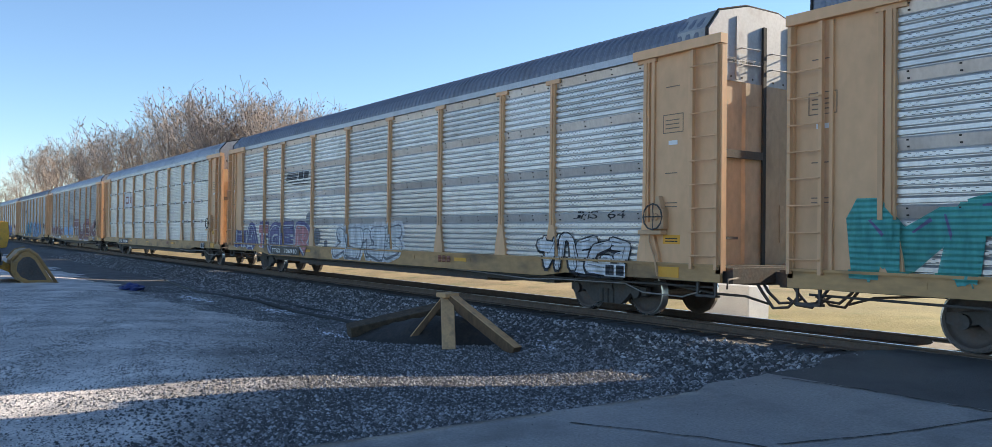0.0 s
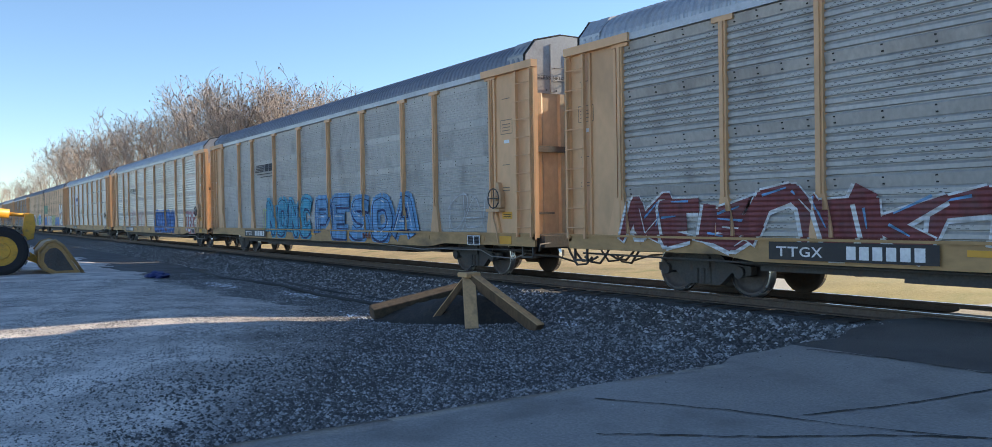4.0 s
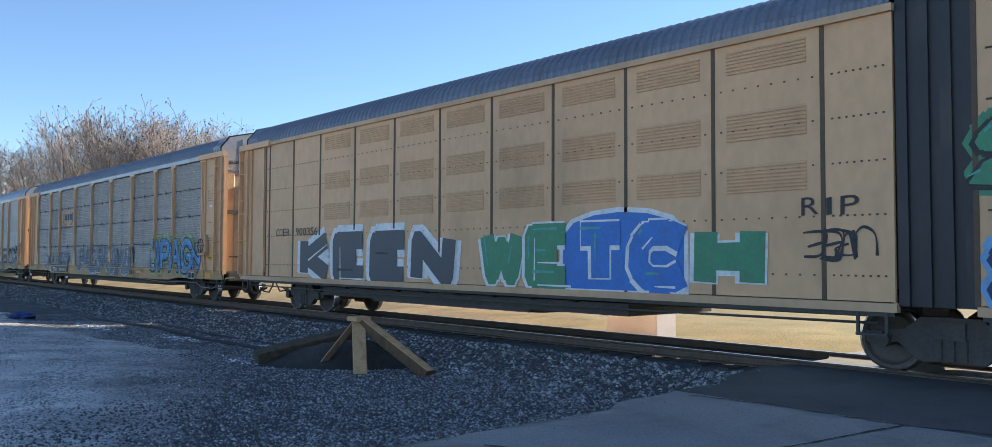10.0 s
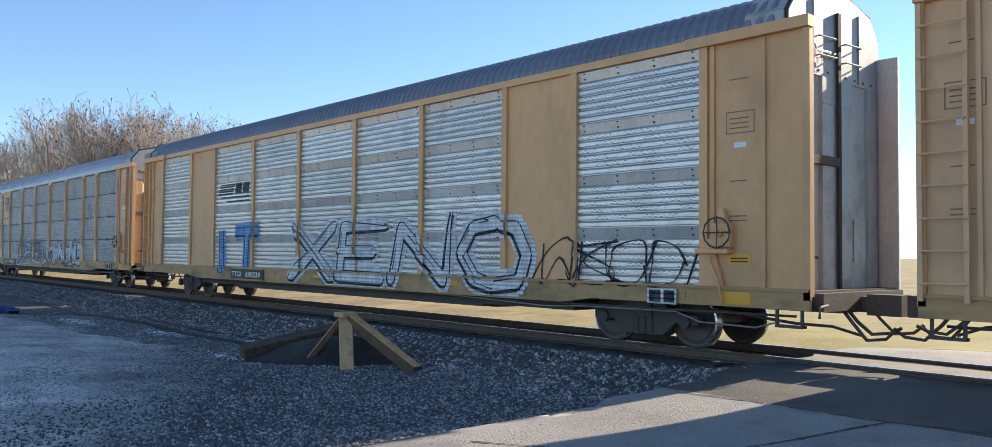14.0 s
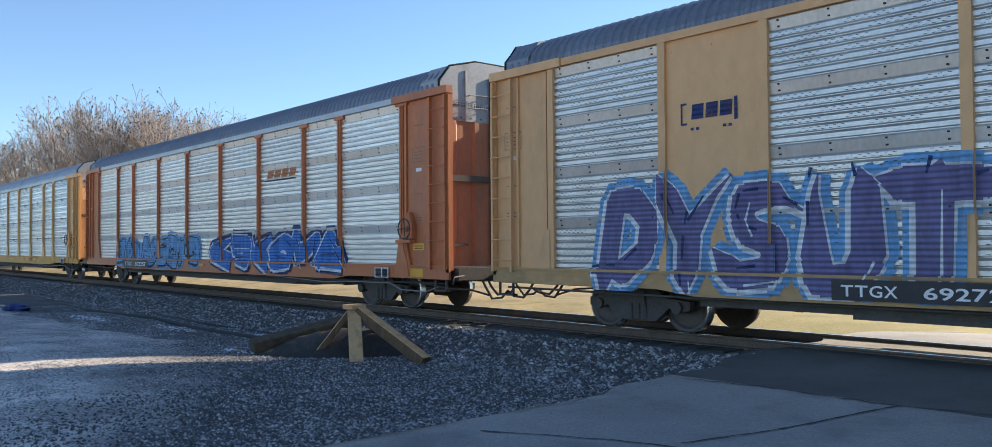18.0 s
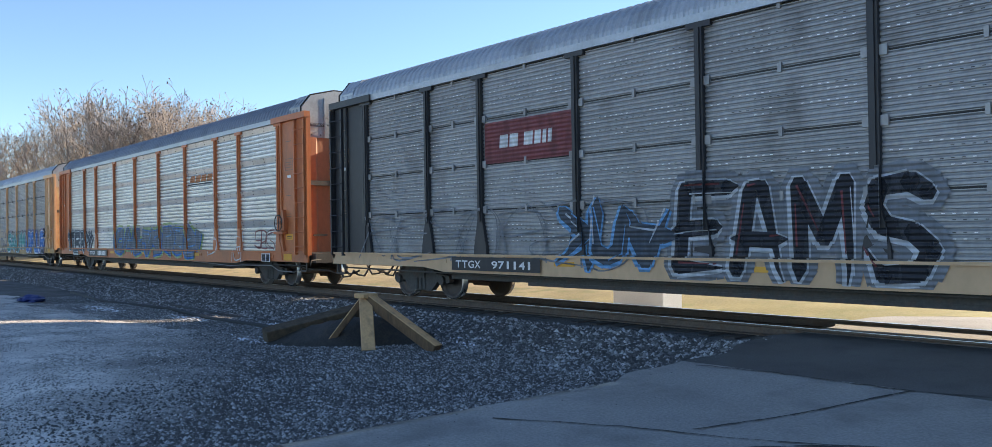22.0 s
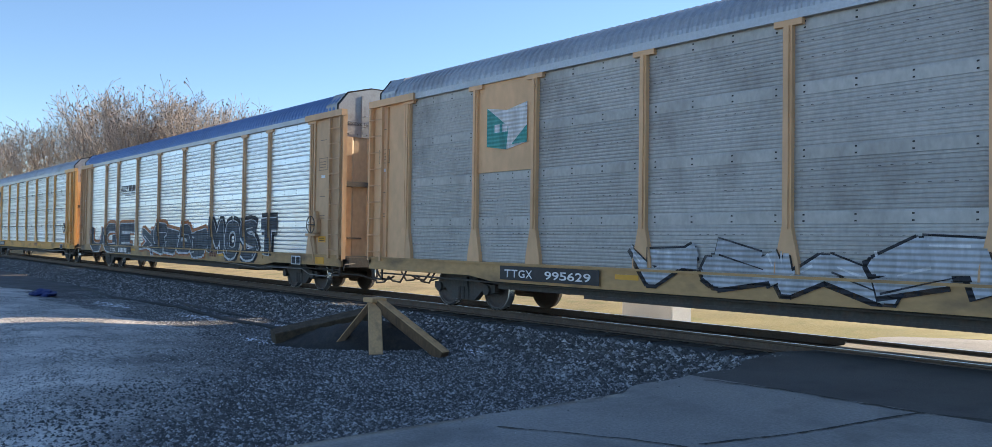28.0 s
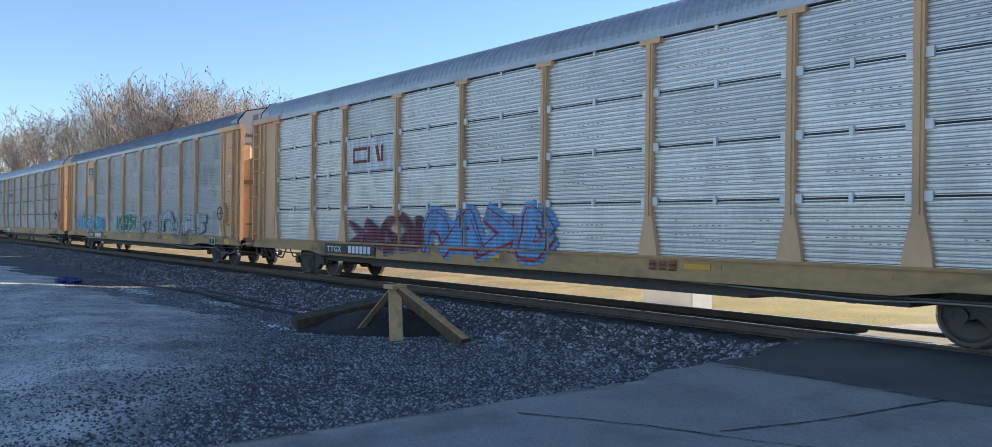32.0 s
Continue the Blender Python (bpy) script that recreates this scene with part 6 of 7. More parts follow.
        lay(bm, [(x0, z0 + 0.1 * h), (x0 + 0.5 * w, z0), (x0 + 0.55 * w, z0 + 0.5 * h), (x0, z0 + 0.98 * h)], [(0, 1, 2, 3)], y - 0.003, 1)
        lay(bm, [(x0 + 0.62 * w, z0 + 0.1 * h), (x1, z0 + 0.12 * h), (x1, z0 + 0.5 * h)], [(0, 1, 2)], y - 0.003, 1)
        for i in range(3):
            bar(bm, x0 + (0.2 + 0.2 * i) * w, x0 + (0.33 + 0.2 * i) * w, z0 + 0.4 * h, z0 + 0.58 * h, y - 0.006, 0)
    else:
        mats = ["black"]
        bar(bm, x0, x0 + 0.2 * w, z0, z1, y, 0, 0.5)
        bar(bm, x0 + 0.45 * w, x1, z0 + 0.35 * h, z0 + 0.55 * h, y, 0)
    part("emblem", bm, [M["p_" + k] for k in mats], cars[n][0], "painted railway emblem")


for e in ((1, -20.6, -18.3, 3.3, 3.8, "speed"), (2, -20.75, -18.1, 3.07, 3.95, "hook"), (4, -20.5, -18.1, 3.25, 3.85, "speed"), (5, -20.6, -18.3, 3.25, 3.75, "speed"),
          (6, -20.75, -18.1, 3.07, 3.98, "bracket"), (8, -20.6, -18.1, 3.07, 3.9, "bracket_tan"), (9, -20.6, -18.1, 3.15, 3.85, "bracket"), (10, -20.6, -18.2, 3.15, 3.8, "speed"),
          (11, -22.2, -21.35, 3.75, 4.68, "shield"), (12, -22.6, -21.1, 3.36, 4.0, "bracket_tan"), (13, -9.1, -7.0, 3.45, 3.85, "swoosh"), (14, -22.25, -21.35, 3.75, 4.68, "shield"),
          (15, -20.7, -18.1, 3.03, 3.9, "red_plate"), (16, -9.2, -6.8, 3.4, 3.8, "swoosh"), (17, -20.6, -18.5, 3.1, 3.85, "speed"), (18, -20.7, -18.4, 3.35, 3.8, "speed"), (18, -9.5, -7.4, 3.25, 3.7, "cross"),
          (19, -22.4, -21.1, 3.5, 4.45, "flag"), (20, -20.6, -18.3, 3.34, 3.85, "speed"), (21, -22.25, -21.35, 3.75, 4.6, "shield"), (22, -20.7, -18.1, 3.07, 3.95, "hook"), (23, -22.3, -21.3, 3.75, 4.6, "shield"), (24, -20.6, -18.3, 3.3, 3.8, "speed")):
    emblem(*e)


def number_plate(n, digits, x0=-21.8, x1=-18.95):
    """The car's number in white on a black field on the sill; the owner's mark stays plain bars."""
    bm = bmesh.new()
    y = FACE - 0.050
    bar(bm, x0, x1, 0.76, 1.05, y, 0)
    w = x1 - x0
    word(bm, "TTGX", x0 + 0.05 * w, x0 + 0.36 * w, 0.81, 0.98, y - 0.003, (None, 1), fat=(0.015, 0.015))
    if digits:
        word(bm, digits, x0 + 0.48 * w, x0 + 0.93 * w, 0.81, 0.98, y - 0.003, (None, 1), fat=(0.015, 0.015))
    else:
        for i in range(6):
            bar(bm, x0 + (0.5 + 0.075 * i) * w, x0 + (0.555 + 0.075 * i) * w, 0.80, 1.0, y - 0.003, 1)
    part("number_board", bm, [M["smooth_black"], M["smooth_white"]], cars[n][0], "white car number on black")


for n, d in ((0, ""), (1, "706910"), (2, "255804"), (3, ""), (4, ""), (5, ""), (6, "940922"), (8, "991471"), (9, "159609"), (11, "973533"), (13, "302257"), (14, "973993"), (15, "971141"), (16, ""), (17, "604474"), (18, ""), (19, "995629"), (20, ""), (21, "942607"), (22, ""), (23, ""), (24, ""), (25, "")):
    number_plate(n, d)
bm = bmesh.new()
word(bm, "900356", -38.91, -37.61, 2.18, 2.42, -1.518, (None, 0), fat=(0.0, 0.0), wild=0)
word(bm, "COER", -40.15, -39.25, 2.18, 2.42, -1.518, (None, 0), fat=(0.0, 0.0), wild=0)
part("car_number", bm, [M["smooth_black"]], cars[7][0], "dark stencilled car number")
number_plate(10, "690539", -19.3, -17.1)
number_plate(12, "692726", -19.8, -17.2)
for n in (11, 14, 21):
    bm = bmesh.new()
    word(bm, "BUILDING AMERICA", -22.68, -21.02, 3.36, 3.48, SHEET - 0.014, (None, 0), fat=(0.01, 0.01), wild=0)
    part("lettering", bm, [M["p_navy"]], cars[n][0], "dark blue slogan lettering")
for n in range(27):
    if n in (7, 13, 16, 10, 12, 15):
        continue
    bm = bmesh.new()
    for i in range(3):
        bar(bm, -9.35 + 0.22 * i, -9.20 + 0.22 * i, 0.86, 1.03, FACE - 0.046, 0)
    part("owner_mark", bm, [M["p_rust"]], cars[n][0], "rust red owner mark as bars")
for n in range(27):
    if n == 7:
        continue
    bm = bmesh.new()
    bar(bm, -2.9, -2.3, 0.78, 1.04, FACE - 0.046, 0)
    bar(bm, -2.86, -2.62, 0.81, 1.01, FACE - 0.049, 1)
    bar(bm, -2.56, -2.34, 0.81, 1.01, FACE - 0.049, 1)
    part("data_plate", bm, [M["p_white"], M["p_black"]], cars[n][0], "white framed black data plate")
    bm = bmesh.new()
    word(bm, "EXCESS HEIGHT CAR", 0, 1.3, 0, 0.1, 0, (None, 0), fat=(0.02, 0.02), wild=0)
    for v in bm.verts:
        v.co = (-0.316 - v.co.y, -1.25 + v.co.x, 4.74 + v.co.z)
    part("lettering", bm, [M["p_black"]], cars[n][0], "small black height warning")

# ---- yard things ----


def beam(a, b, w, d, roll=0.0):
    """A timber from a to b, w wide and d deep, with softened edges."""
    a, b = Vector(a), Vector(b)
    bm = bmesh.new()
    box(bm, -w / 2, w / 2, -d / 2, d / 2, 0, (b - a).length)
    bevelled(bm, 0.012)
    m = Matrix.Translation(a) @ (b - a).to_track_quat("Z", "Y").to_matrix().to_4x4() @ Matrix.Rotation(roll, 4, "Z")
    bmesh.ops.transform(bm, matrix=m, verts=list(bm.verts))
    return bm


stand = tagged(new("timber_stand"), "tan painted timber stand with splayed legs on gravel", "timber stand")
TOP = Vector((-13.95, 8.58, 0.40))
for foot, w, d in (((-14.40, 7.99, -0.55), 0.10, 0.12), ((-13.13, 8.13, -0.57), 0.25, 0.16), ((-12.30, 9.05, -0.52), 0.22, 0.20), ((-14.1, 9.7, -0.5), 0.16, 0.14)):
    bm = beam(foot, TOP + (Vector(foot) - TOP).normalized() * 0.06, w, d)
    bm.normal_update()
    # leg faces that don't point upward take the darker brown
    for f in bm.faces:
        f.material_index = 1 if f.normal.z < 0.15 else 0
    part("leg", bm, [M["timber"], M["dark_timber"]], stand)
bm = bmesh.new()
box(bm, TOP.x - 0.16, TOP.x + 0.20, TOP.y - 0.16, TOP.y + 0.16, 0.36, 0.45)
part("cap", bevelled(bm, 0.015), M["timber"], stand)


def sag(pts, r, name, label, cat, material):
    bm = bmesh.new()
    q = [(x, y, float(ground_z(x, y)) + r * 0.7) for x, y in pts]
    tube(bm, q, r, 8)
    return tagged(new(name, made(bm, name, [material])), label, cat)


def heap():
    """A dark sheet draped over a long low heap, also standing in for the beams' shaded sides: its crest rises from one
    end, and folds run down its sides.
    """
    a, b, half = Vector((-15.75, 7.55, 0)), Vector((-13.45, 9.75, 0)), 0.80
    along = (b - a).normalized()
    across = Vector((along.y, -along.x, 0))
    bm = bmesh.new()
    nu, nv = 44, 22
    rows = []
    for i in range(nu + 1):
        u = i / nu
        crest = float(np.interp(u, (0, 0.1, 0.27, 0.47, 0.78, 0.93, 1), (0.02, 0.20, 0.36, 0.47, 0.46, 0.25, 0.02)))
        row = []
        for j in range(nv + 1):
            v = 2 * j / nv - 1
            wide = half * (0.7 + 0.3 * math.sin(math.pi * u)) * (1 + 0.10 * noise.noise(Vector((5 * u, v, 3))))
            p = a + (b - a) * u + across * (v * wide)
            h = crest * max(0.0, 1 - abs(v) ** 1.6) + 0.05 * noise.noise(Vector((9 * u, 1.6 * v, 1))) * (1 - v * v) + 0.03 * noise.noise(Vector((26 * u, 3 * v, 5))) * (1 - v * v)
            row.append(bm.verts.new((p.x, p.y, float(ground_z(p.x, p.y)) + max(h, 0) + (0.012 if abs(v) < 0.99 else -0.02))))
        rows.append(row)
    for p, q in zip(rows, rows[1:]):
        for k in range(nv):
            f = bm.faces.new((p[k], p[k + 1], q[k + 1], q[k]))
            f.smooth = True
    bmesh.ops.recalc_face_normals(bm, faces=list(bm.faces))
    return tagged(new("black_tarpaulin", made(bm, "black_tarpaulin", [M["sheet"]])), "black sheet over a low heap beside the stand, also standing in for shaded beam sides", "tarpaulin")


heap()
bm = beam((-15.60, 7.30, -0.38), (-15.25, 9.35, -0.02), 0.34, 0.26, 0.15)
for v in bm.verts:
    v.co.z += 0.03 * math.sin(3.1 * v.co.x + 2 * v.co.y)
tagged(new("fallen_beam", made(bm, "fallen_beam", [M["old_beam"]])), "thick dark weathered beam lying against the covered heap", "beam")
# old snow that lies in crumbs between the stones
for cx, cy, rx, ry, n in ((-16.0, 7.35, 1.0, 0.35, 110), (-16.4, 8.35, 0.8, 0.3, 90), (-18.2, 8.9, 1.1, 0.3, 200), (-22, 8.2, 1.2, 0.3, 160), (-27, 7.4, 1.4, 0.4, 170), (-12.6, 9.9, 0.5, 0.3, 60)):
    def here(x, y, c=(cx, cy, rx, ry)):
        return np.clip(1.3 - ((x - c[0]) / c[2]) ** 2 - ((y - c[1]) / c[3]) ** 2 + 0.5 * np.sin(9 * x + 5 * y), 0, 1)
    me = stones("snow_patch", n * 3, (cx - 1.3 * rx, cx + 1.3 * rx, cy - 1.3 * ry, cy + 1.3 * ry), (0.015, 0.045), ground_z, [M["snow"]], int(-100 * cx), here)
    tagged(new("snow_patch", me), "crumbs of old snow between the gravel stones", "snow", "patches of old snow", "stuff")

sag([(-16.0, 8.3), (-18, 8.6), (-21, 8.4), (-25, 8.7), (-30, 8.3), (-36, 8.8)], 0.05, "black_hose", "black hose lying along the ballast", "hose", M["cable"])
sag([(-15.5, 9.0), (-18, 9.3), (-22, 9.1), (-27, 9.3)], 0.04, "black_hose", "black hose lying along the ballast", "hose", M["cable"])

bm = bmesh.new()
bmesh.ops.create_icosphere(bm, subdivisions=3, radius=1.0)
for v in bm.verts:
    n = noise.noise(v.co * 2.3)
    v.co = Vector((v.co.x * 0.62, v.co.y * 0.36, max(v.co.z, -0.2) * 0.17)) * (1 + 0.45 * n)
tarp = tagged(new("tarpaulin", made(bm, "tarpaulin", [M["cloth_blue"]])), "crumpled blue tarpaulin lying on the yard", "tarpaulin")
tarp.location = (-31.1, 6.4, -0.42)


def loader():
    """The front of a wheel loader: bucket, arms, front wheels, frame, hood and cab behind."""
    thing = tagged(new("wheel_loader"), "yellow wheel loader with its worn bucket on the ground", "wheel loader")
    bm = bmesh.new()
    prof = [(1.30, -0.02), (0.35, -0.02), (0.05, 0.12), (-0.12, 0.42), (-0.10, 0.80), (0.15, 1.12), (0.42, 1.20), (0.40, 1.14), (0.20, 1.04), (-0.02, 0.76), (-0.04, 0.45), (0.12, 0.19), (0.38, 0.05), (1.30, 0.02)]
    prism(bm, prof, "y", -1.45, 1.45)
    b = part("bucket", bm, M["bucket"], thing, "worn brown steel bucket")
    for s in (-1, 1):
        bm = bmesh.new()
        prism(bm, [(1.20, 0.03), (0.38, 0.03), (0.10, 0.15), (-0.08, 0.43), (-0.06, 0.79), (0.17, 1.09), (0.44, 1.16), (0.66, 0.98)], "y", s * 1.45, s * 1.40)
        part("cheek_plate", bm, M["bucket"], b, "worn brown side plate")
        # flat dark oval laid on the cheek inside its brown border
        bm = bmesh.new()
        prism(bm, [(1.02, 0.10), (0.44, 0.10), (0.20, 0.22), (0.06, 0.45), (0.10, 0.72), (0.26, 0.90), (0.46, 0.93), (0.62, 0.80)], "y", s * 1.46, s * 1.452)
        part("wear_plate", bm, M["under"], b, "dark oval on the side plate")
        bm = bmesh.new()
        tube(bm, [(1.30, s * 1.45, 0.02), (0.68, s * 1.45, 1.0), (0.44, s * 1.45, 1.19), (0.15, s * 1.45, 1.11), (-0.10, s * 1.45, 0.80)], 0.06, 6)
        part("cheek_rim", bm, M["bucket"], b)
    for i in range(8):
        bm = bmesh.new()
        y = -1.3 + i * 2.6 / 7
        prism(bm, [(1.2, -0.03), (1.42, -0.01), (1.2, 0.06)], "y", y - 0.06, y + 0.06)
        part("tooth", bm, M["bucket"], b)
    for s in (-1, 1):
        bm = bmesh.new()
        prism(bm, [(-0.1, 0.35), (-0.1, 0.62), (-0.9, 1.15), (-2.4, 1.75), (-2.5, 1.45), (-1.0, 0.75)], "y", s * 0.62 - 0.09, s * 0.62 + 0.09)
        part("lift_arm", bevelled(bm, 0.02), M["machine"], thing)
        bm = bmesh.new()
        tube(bm, [(-0.35, s * 0.72, 2.10), (-1.2, s * 0.72, 2.20)], 0.06, 10)
        tube(bm, [(-0.95, s * 0.72, 2.18), (-2.6, s * 0.72, 2.34)], 0.16, 12)
        part("cylinder", bm, [M["machine"]], thing)
        for x in (-1.25, -4.5):
            w = wheel_of(thing, x, s)
    bm = bmesh.new()
    prism(bm, [(-0.50, 1.20), (-0.22, 1.25), (-0.14, 1.75), (-0.20, 2.16), (-0.48, 2.18), (-0.56, 1.6)], "y", -0.95, -0.55)
    part("bell_crank", bevelled(bm, 0.02), M["machine"], thing)
    bm = bmesh.new()
    prism(bm, [(-0.5, 0.55), (-0.5, 1.4), (-1.9, 1.9), (-2.6, 1.5), (-2.6, 0.6)], "y", -0.55, 0.55)
    part("front_frame", bevelled(bm, 0.03), M["machine"], thing)
    bm = bmesh.new()
    prism(bm, [(-2.7, 0.7), (-2.7, 1.9), (-4.2, 1.9), (-4.2, 2.1), (-6.2, 2.0), (-6.3, 0.8)], "y", -0.85, 0.85)
    part("engine_hood", bevelled(bm, 0.04), M["machine"], thing)
    bm = bmesh.new()
    prism(bm, [(-2.6, 1.9), (-2.7, 3.4), (-4.1, 3.4), (-4.2, 1.9)], "y", -0.75, 0.75)
    part("cab", bevelled(bm, 0.05), M["black"], thing)
    return thing


def wheel_of(thing, x, s):
    n = 36
    bm = bmesh.new()
    prof = [(0.52, -0.25), (0.72, -0.29), (0.84, -0.26), (0.87, -0.15), (0.87, 0.15), (0.84, 0.26), (0.72, 0.29), (0.52, 0.25)]
    rings = []
    for k in range(n):
        a = 6.28319 * k / n
        lug = 0.97 if k % 2 else 1.0
        rings.append([bm.verts.new(((r * lug if r > 0.8 else r) * math.cos(a), y, (r * lug if r > 0.8 else r) * math.sin(a))) for r, y in prof])
    for k in range(n):
        a, b = rings[k], rings[(k + 1) % n]
        for i in range(len(prof)):
            j = (i + 1) % len(prof)
            bm.faces.new((a[i], a[j], b[j], b[i]))
    bmesh.ops.recalc_face_normals(bm, faces=list(bm.faces))
    t = part("tyre", bm, M["rubber"], thing, at=(x, s * 1.12, 0.86))
    bm = bmesh.new()
    disc(bm, 0, -0.2, 0.2, 0, 0.53, 24)
    disc(bm, 0, -0.25, 0.25, 0, 0.30, 16)
    part("rim", bevelled(bm, 0.015), M["machine"], t)
    for k in range(18):
        a = 6.28319 * k / 18
        bm = bmesh.new()
        box(bm, -0.07, 0.07, -0.30, 0.30, 0.85, 0.90)
        lug = part("lug", bm, M["lug"], t)
        lug.rotation_euler = (0, a, 0)
    return t


ld = loader()
ld.matrix_world = pose(-35.4, 3.15, -0.32, 0, 0, 88)

# ---- far side of the track ----
block = tagged(new("utility_cabinet"), "low cream utility cabinet on the grass beyond the track", "utility cabinet")
bm = bmesh.new()
box(bm, -15.0, -13.35, 16.8, 17.6, -0.45, 0.42)
part("body", bevelled(bm, 0.03), M["concrete"], block)


def tree_meshes(seed, height, bushy):
    """A bare winter tree: a forked trunk, limbs, and a crown of fine twigs with dark seed heads at its top; or a bushy thicket of many thin stems."""
    rng = random.Random(seed)
    strands = []
    forks = (6, 4, 4, 3, 2) if bushy else (4, 3, 3, 4, 3)

    def grow(p, d, length, r, depth):
        n = 3 if depth < 5 else 2
        pts, rs = [p], [r]
        q, dd = p.copy(), d.copy()
        for i in range(n):
            bend = 0.18 if depth < 3 else 0.42
            dd = (dd + Vector((rng.uniform(-1, 1), rng.uniform(-1, 1), rng.uniform(-0.35, 0.75) if depth < 3 else rng.uniform(-0.7, 0.7))) * bend).normalized()
            q = q + dd * (length / n)
            pts.append(q.copy())
            rs.append(r * (1 - 0.4 * (i + 1) / n))
        strands.append((depth, pts, rs))
        if depth >= 5:
            return
        for k in range(forks[depth]):
            i = rng.randint(0 if bushy and not depth else 1 if depth > 1 else 2, n)
            a = 6.28319 * (k + rng.uniform(-0.3, 0.3)) / forks[depth]
            side = Vector((math.cos(a), math.sin(a), rng.uniform(-0.1, 0.5))).normalized()
            open_out = rng.uniform(0.35, 0.62) if depth < 3 else rng.uniform(0.5, 0.95)
            nd = (dd * rng.uniform(0.8, 1.1) + side * open_out + Vector((0, 0, 0.16))).normalized()
            if nd.z < 0:
                nd.z *= -0.5
            grow(pts[i], nd, length * (rng.uniform(0.42, 0.66) if depth > 2 else rng.uniform(0.62, 0.86) if depth else rng.uniform(0.75, 0.95)), rs[i] * 0.62, depth + 1)

    grow(Vector((0, 0, 0)), Vector((0, 0, 1)), 0.12 if bushy else 0.34, 0.012 if bushy else 0.017, 0)
    tall = max(p.z for _, pts, _ in strands for p in pts)
    k0 = height / tall
    out = []
    for name, lo, hi, n, thick in (("trunk", 0, 2, 6, 0.05), ("crown", 3, 5, 3, 0.028 if bushy else 0.022)):
        verts, faces = [], []
        for depth, pts, rs in strands:
            if not lo <= depth <= hi:
                continue
            base = len(verts)
            for i, p in enumerate(pts):
                d = (pts[min(i + 1, len(pts) - 1)] - pts[max(i - 1, 0)]).normalized()
                u = d.orthogonal().normalized()
                w = d.cross(u)
                for k in range(n):
                    a = 6.28319 * k / n
                    verts.append(p * k0 + (u * math.cos(a) + w * math.sin(a)) * max(rs[i] * k0, thick))
            for i in range(len(pts) - 1):
                for k in range(n):
                    a = base + i * n
                    faces.append((a + k, a + (k + 1) % n, a + n + (k + 1) % n, a + n + k))
        marks = [0] * len(faces)
        if name == "crown" and not bushy:
            for depth, pts, rs in strands:
                if depth == 5 and pts[-1].z > 0.72 * tall and rng.random() < 0.35:
                    c, base, q = pts[-1] * k0, len(verts), rng.uniform(0.05, 0.11)
                    verts += [c + Vector(o) * q for o in ((1, 0, 0), (0, 1, 0), (-1, 0, 0), (0, -1, 0), (0, 0, 1), (0, 0, -1.4))]
                    faces += [(base + i, base + j, base + e) for i, j in ((0, 1), (1, 2), (2, 3), (3, 0)) for e in (4, 5)]
                    marks += [1] * 8
        me = bpy.data.meshes.new(name)
        me.from_pydata([tuple(v) for v in verts], [], faces)
        me.materials.append(M["bark" if name == "trunk" else "twig" if bushy else "branch"])
        me.materials.append(M["seed"])
        me.polygons.foreach_set("material_index", marks)
        out.append(me)
    return out


def tree_kind(seed, bushy):
    tr, cr = tree_meshes(seed, 18.8, bushy)
    if bushy:
        t = tagged(new("thicket"), "dense leafless thicket of pale brown stems", "bush", "thicket beyond the track")
    else:
        t = tagged(new("bare_tree"), "bare winter tree with dark seed heads in its crown", "tree", "trees beyond the track")
    part("trunk", tr, [M["bark"], M["seed"]], t)
    part("crown", cr, [M["twig" if bushy else "branch"], M["seed"]], t)
    return t


kinds = [tree_kind(20 + k, False) for k in range(6)]
bushes = [tree_kind(60 + k, True) for k in range(4)]
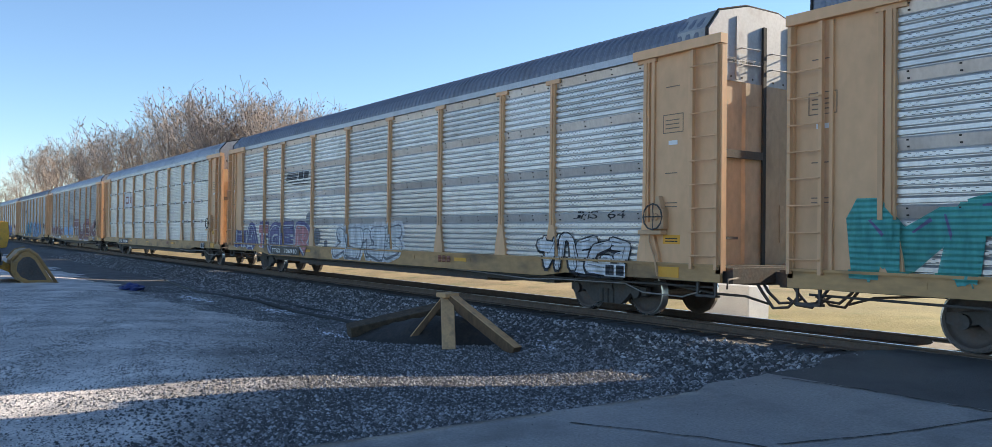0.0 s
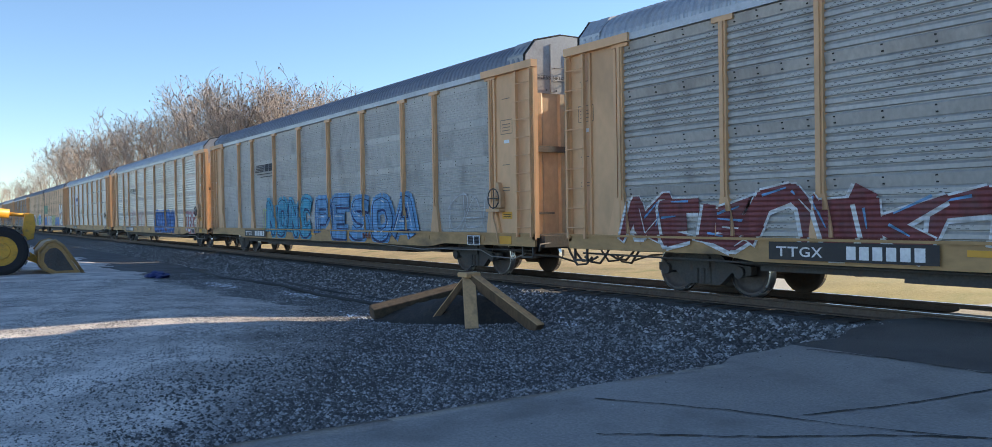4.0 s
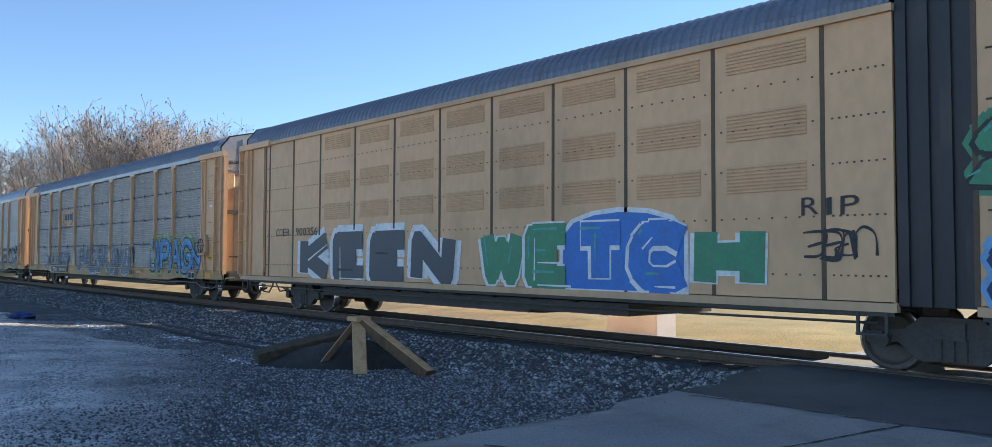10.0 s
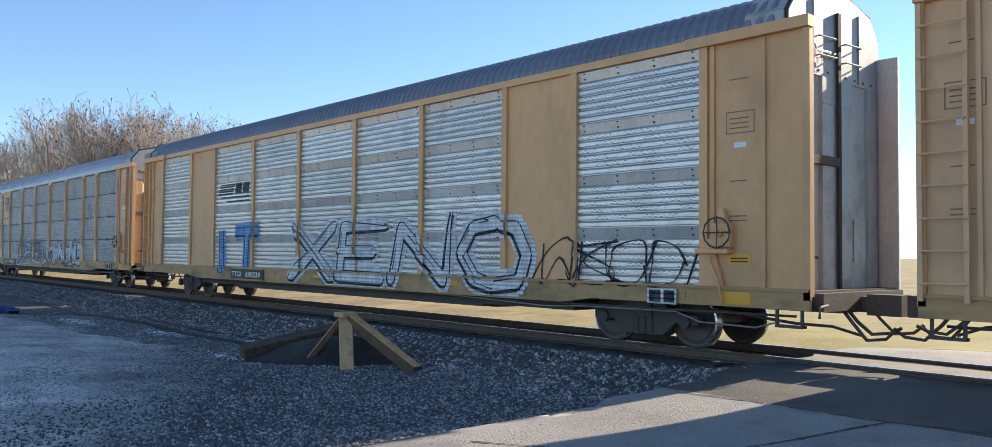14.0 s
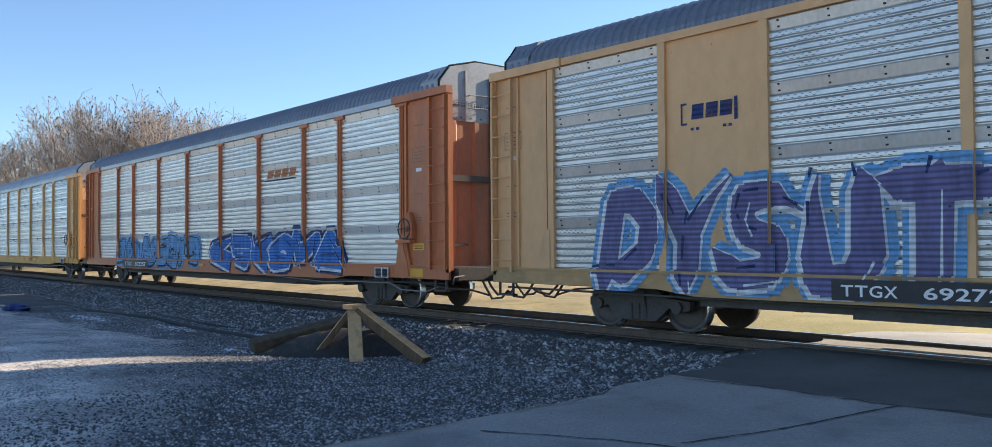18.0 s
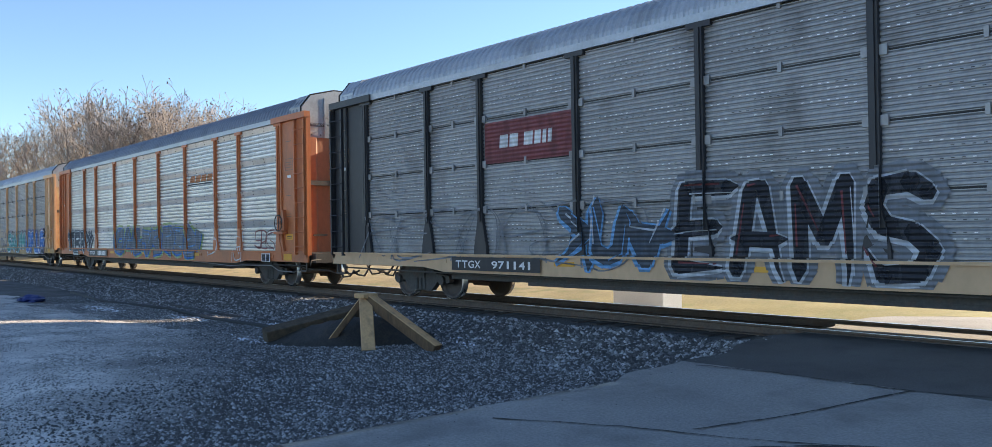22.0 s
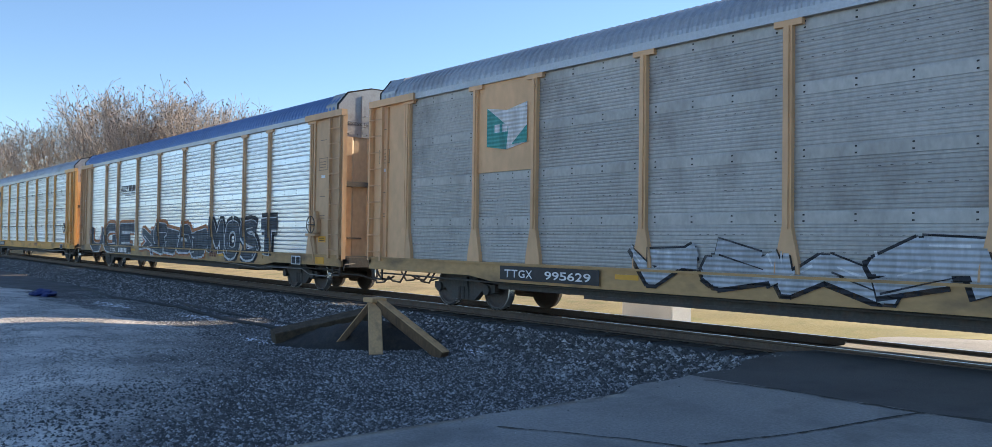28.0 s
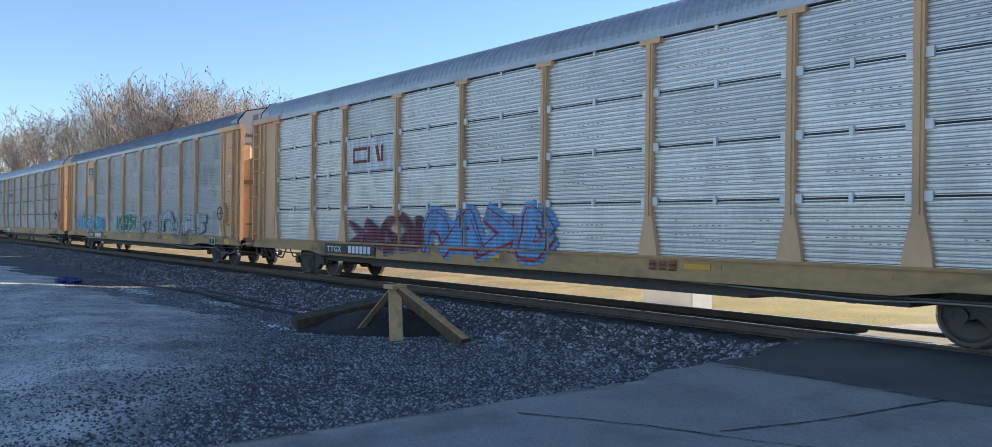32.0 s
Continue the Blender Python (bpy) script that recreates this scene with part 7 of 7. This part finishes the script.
# the wood's edge runs along the track into the distance; its crest rises and falls
CREST_AZ = (63.5, 66, 68.3, 71.5, 74, 76, 78, 80.2, 82.4, 84.1, 85.4, 86.7, 88.5)
CREST_EL = (0.126, 0.144, 0.152, 0.158, 0.157, 0.150, 0.136, 0.114, 0.092, 0.071, 0.053, 0.037, 0.026)
rng = random.Random(11)
for i in range(64):
    k = i / 63
    az = 63.6 + 23.9 * k + rng.uniform(-0.4, 0.4)
    y = 40 - 18 * k + rng.uniform(0, 9 - 4 * k)
    dist = y / math.cos(radians(az))
    tall = 1.6 + dist * float(np.interp(az, CREST_AZ, CREST_EL))
    s = tall / 18.8 * (rng.choice((0.84, 0.94, 1.01, 1.06, 1.1)) if i > 12 else rng.uniform(0.98, 1.08))
    m = pose(-dist * math.sin(radians(az)), y, -0.4, 0, 0, rng.uniform(0, 360))
    c = kinds[i] if i < 6 else copy_thing(kinds[i % 6], m)
    c.matrix_world = m
    c.scale = (s, s, s)
for i in range(60):
    k = i / 59
    az = 66.5 + 21.5 * k + rng.uniform(-0.3, 0.3)
    y = 36 - 16 * k + rng.uniform(0, 4)
    dist = y / math.cos(radians(az))
    s = (1.2 + dist * float(np.interp(az, CREST_AZ, CREST_EL))) / 18.8 * rng.uniform(0.5, 0.74) * (0.55 if az < 70 else 1.0)
    m = pose(-dist * math.sin(radians(az)), y, -0.4, 0, 0, rng.uniform(0, 360))
    c = bushes[i] if i < 4 else copy_thing(bushes[i % 4], m)
    c.matrix_world = m
    c.scale = (1.15 * s, 1.15 * s, s)

# ---- motion ----
SPEED, DRAG = 19.813, -0.00979
# metres by which the train is ahead of its even run, second by second
SLACK = [0, 0.2, 0.2, 0.1, 0.15, 0.32, 0, -0.1, 0.1, -0.5, -0.2, -0.05, 0, -0.2, -0.22, -0.4, -0.5, -0.3, -0.9, -0.36, -0.55, -1.1, 0.2, 0, -0.1, 0, 0, 0, 0.1, 0, 0, 0.13, 0]


def run(t):
    i = min(int(t), 31)
    u = t - i
    u = u * u * (3 - 2 * u)
    return SPEED * t + DRAG * t * t + SLACK[i] * (1 - u) + SLACK[i + 1] * u


def motions():
    times = [1.0 * i for i in range(33)]
    for car, front in cars:
        walk(car, [(t, pose(front + run(t), TRACK_Y, 0)) for t in times])
    for w, x, dx in wheelsets:
        # the wheels are keyed as they roll past the crossing, and rest out of sight of it
        rows, step_s = [], 1 / 30
        for k in range(0, 961):
            t = k * step_s
            u = x + run(t)
            if -38 < u < 8:
                rows.append((t, pose(dx, 0, 0.457, 0, math.degrees((u + 38) / 0.457), 0)))
        if len(rows) < 2:
            continue
        first, last = rows[0], rows[-1]
        if first[0] > 0.05:
            rows = [(0.0, first[1])] + rows
        if last[0] < 31.95:
            rows = rows + [(32.0, last[1])]
        walk(w, rows)


motions()
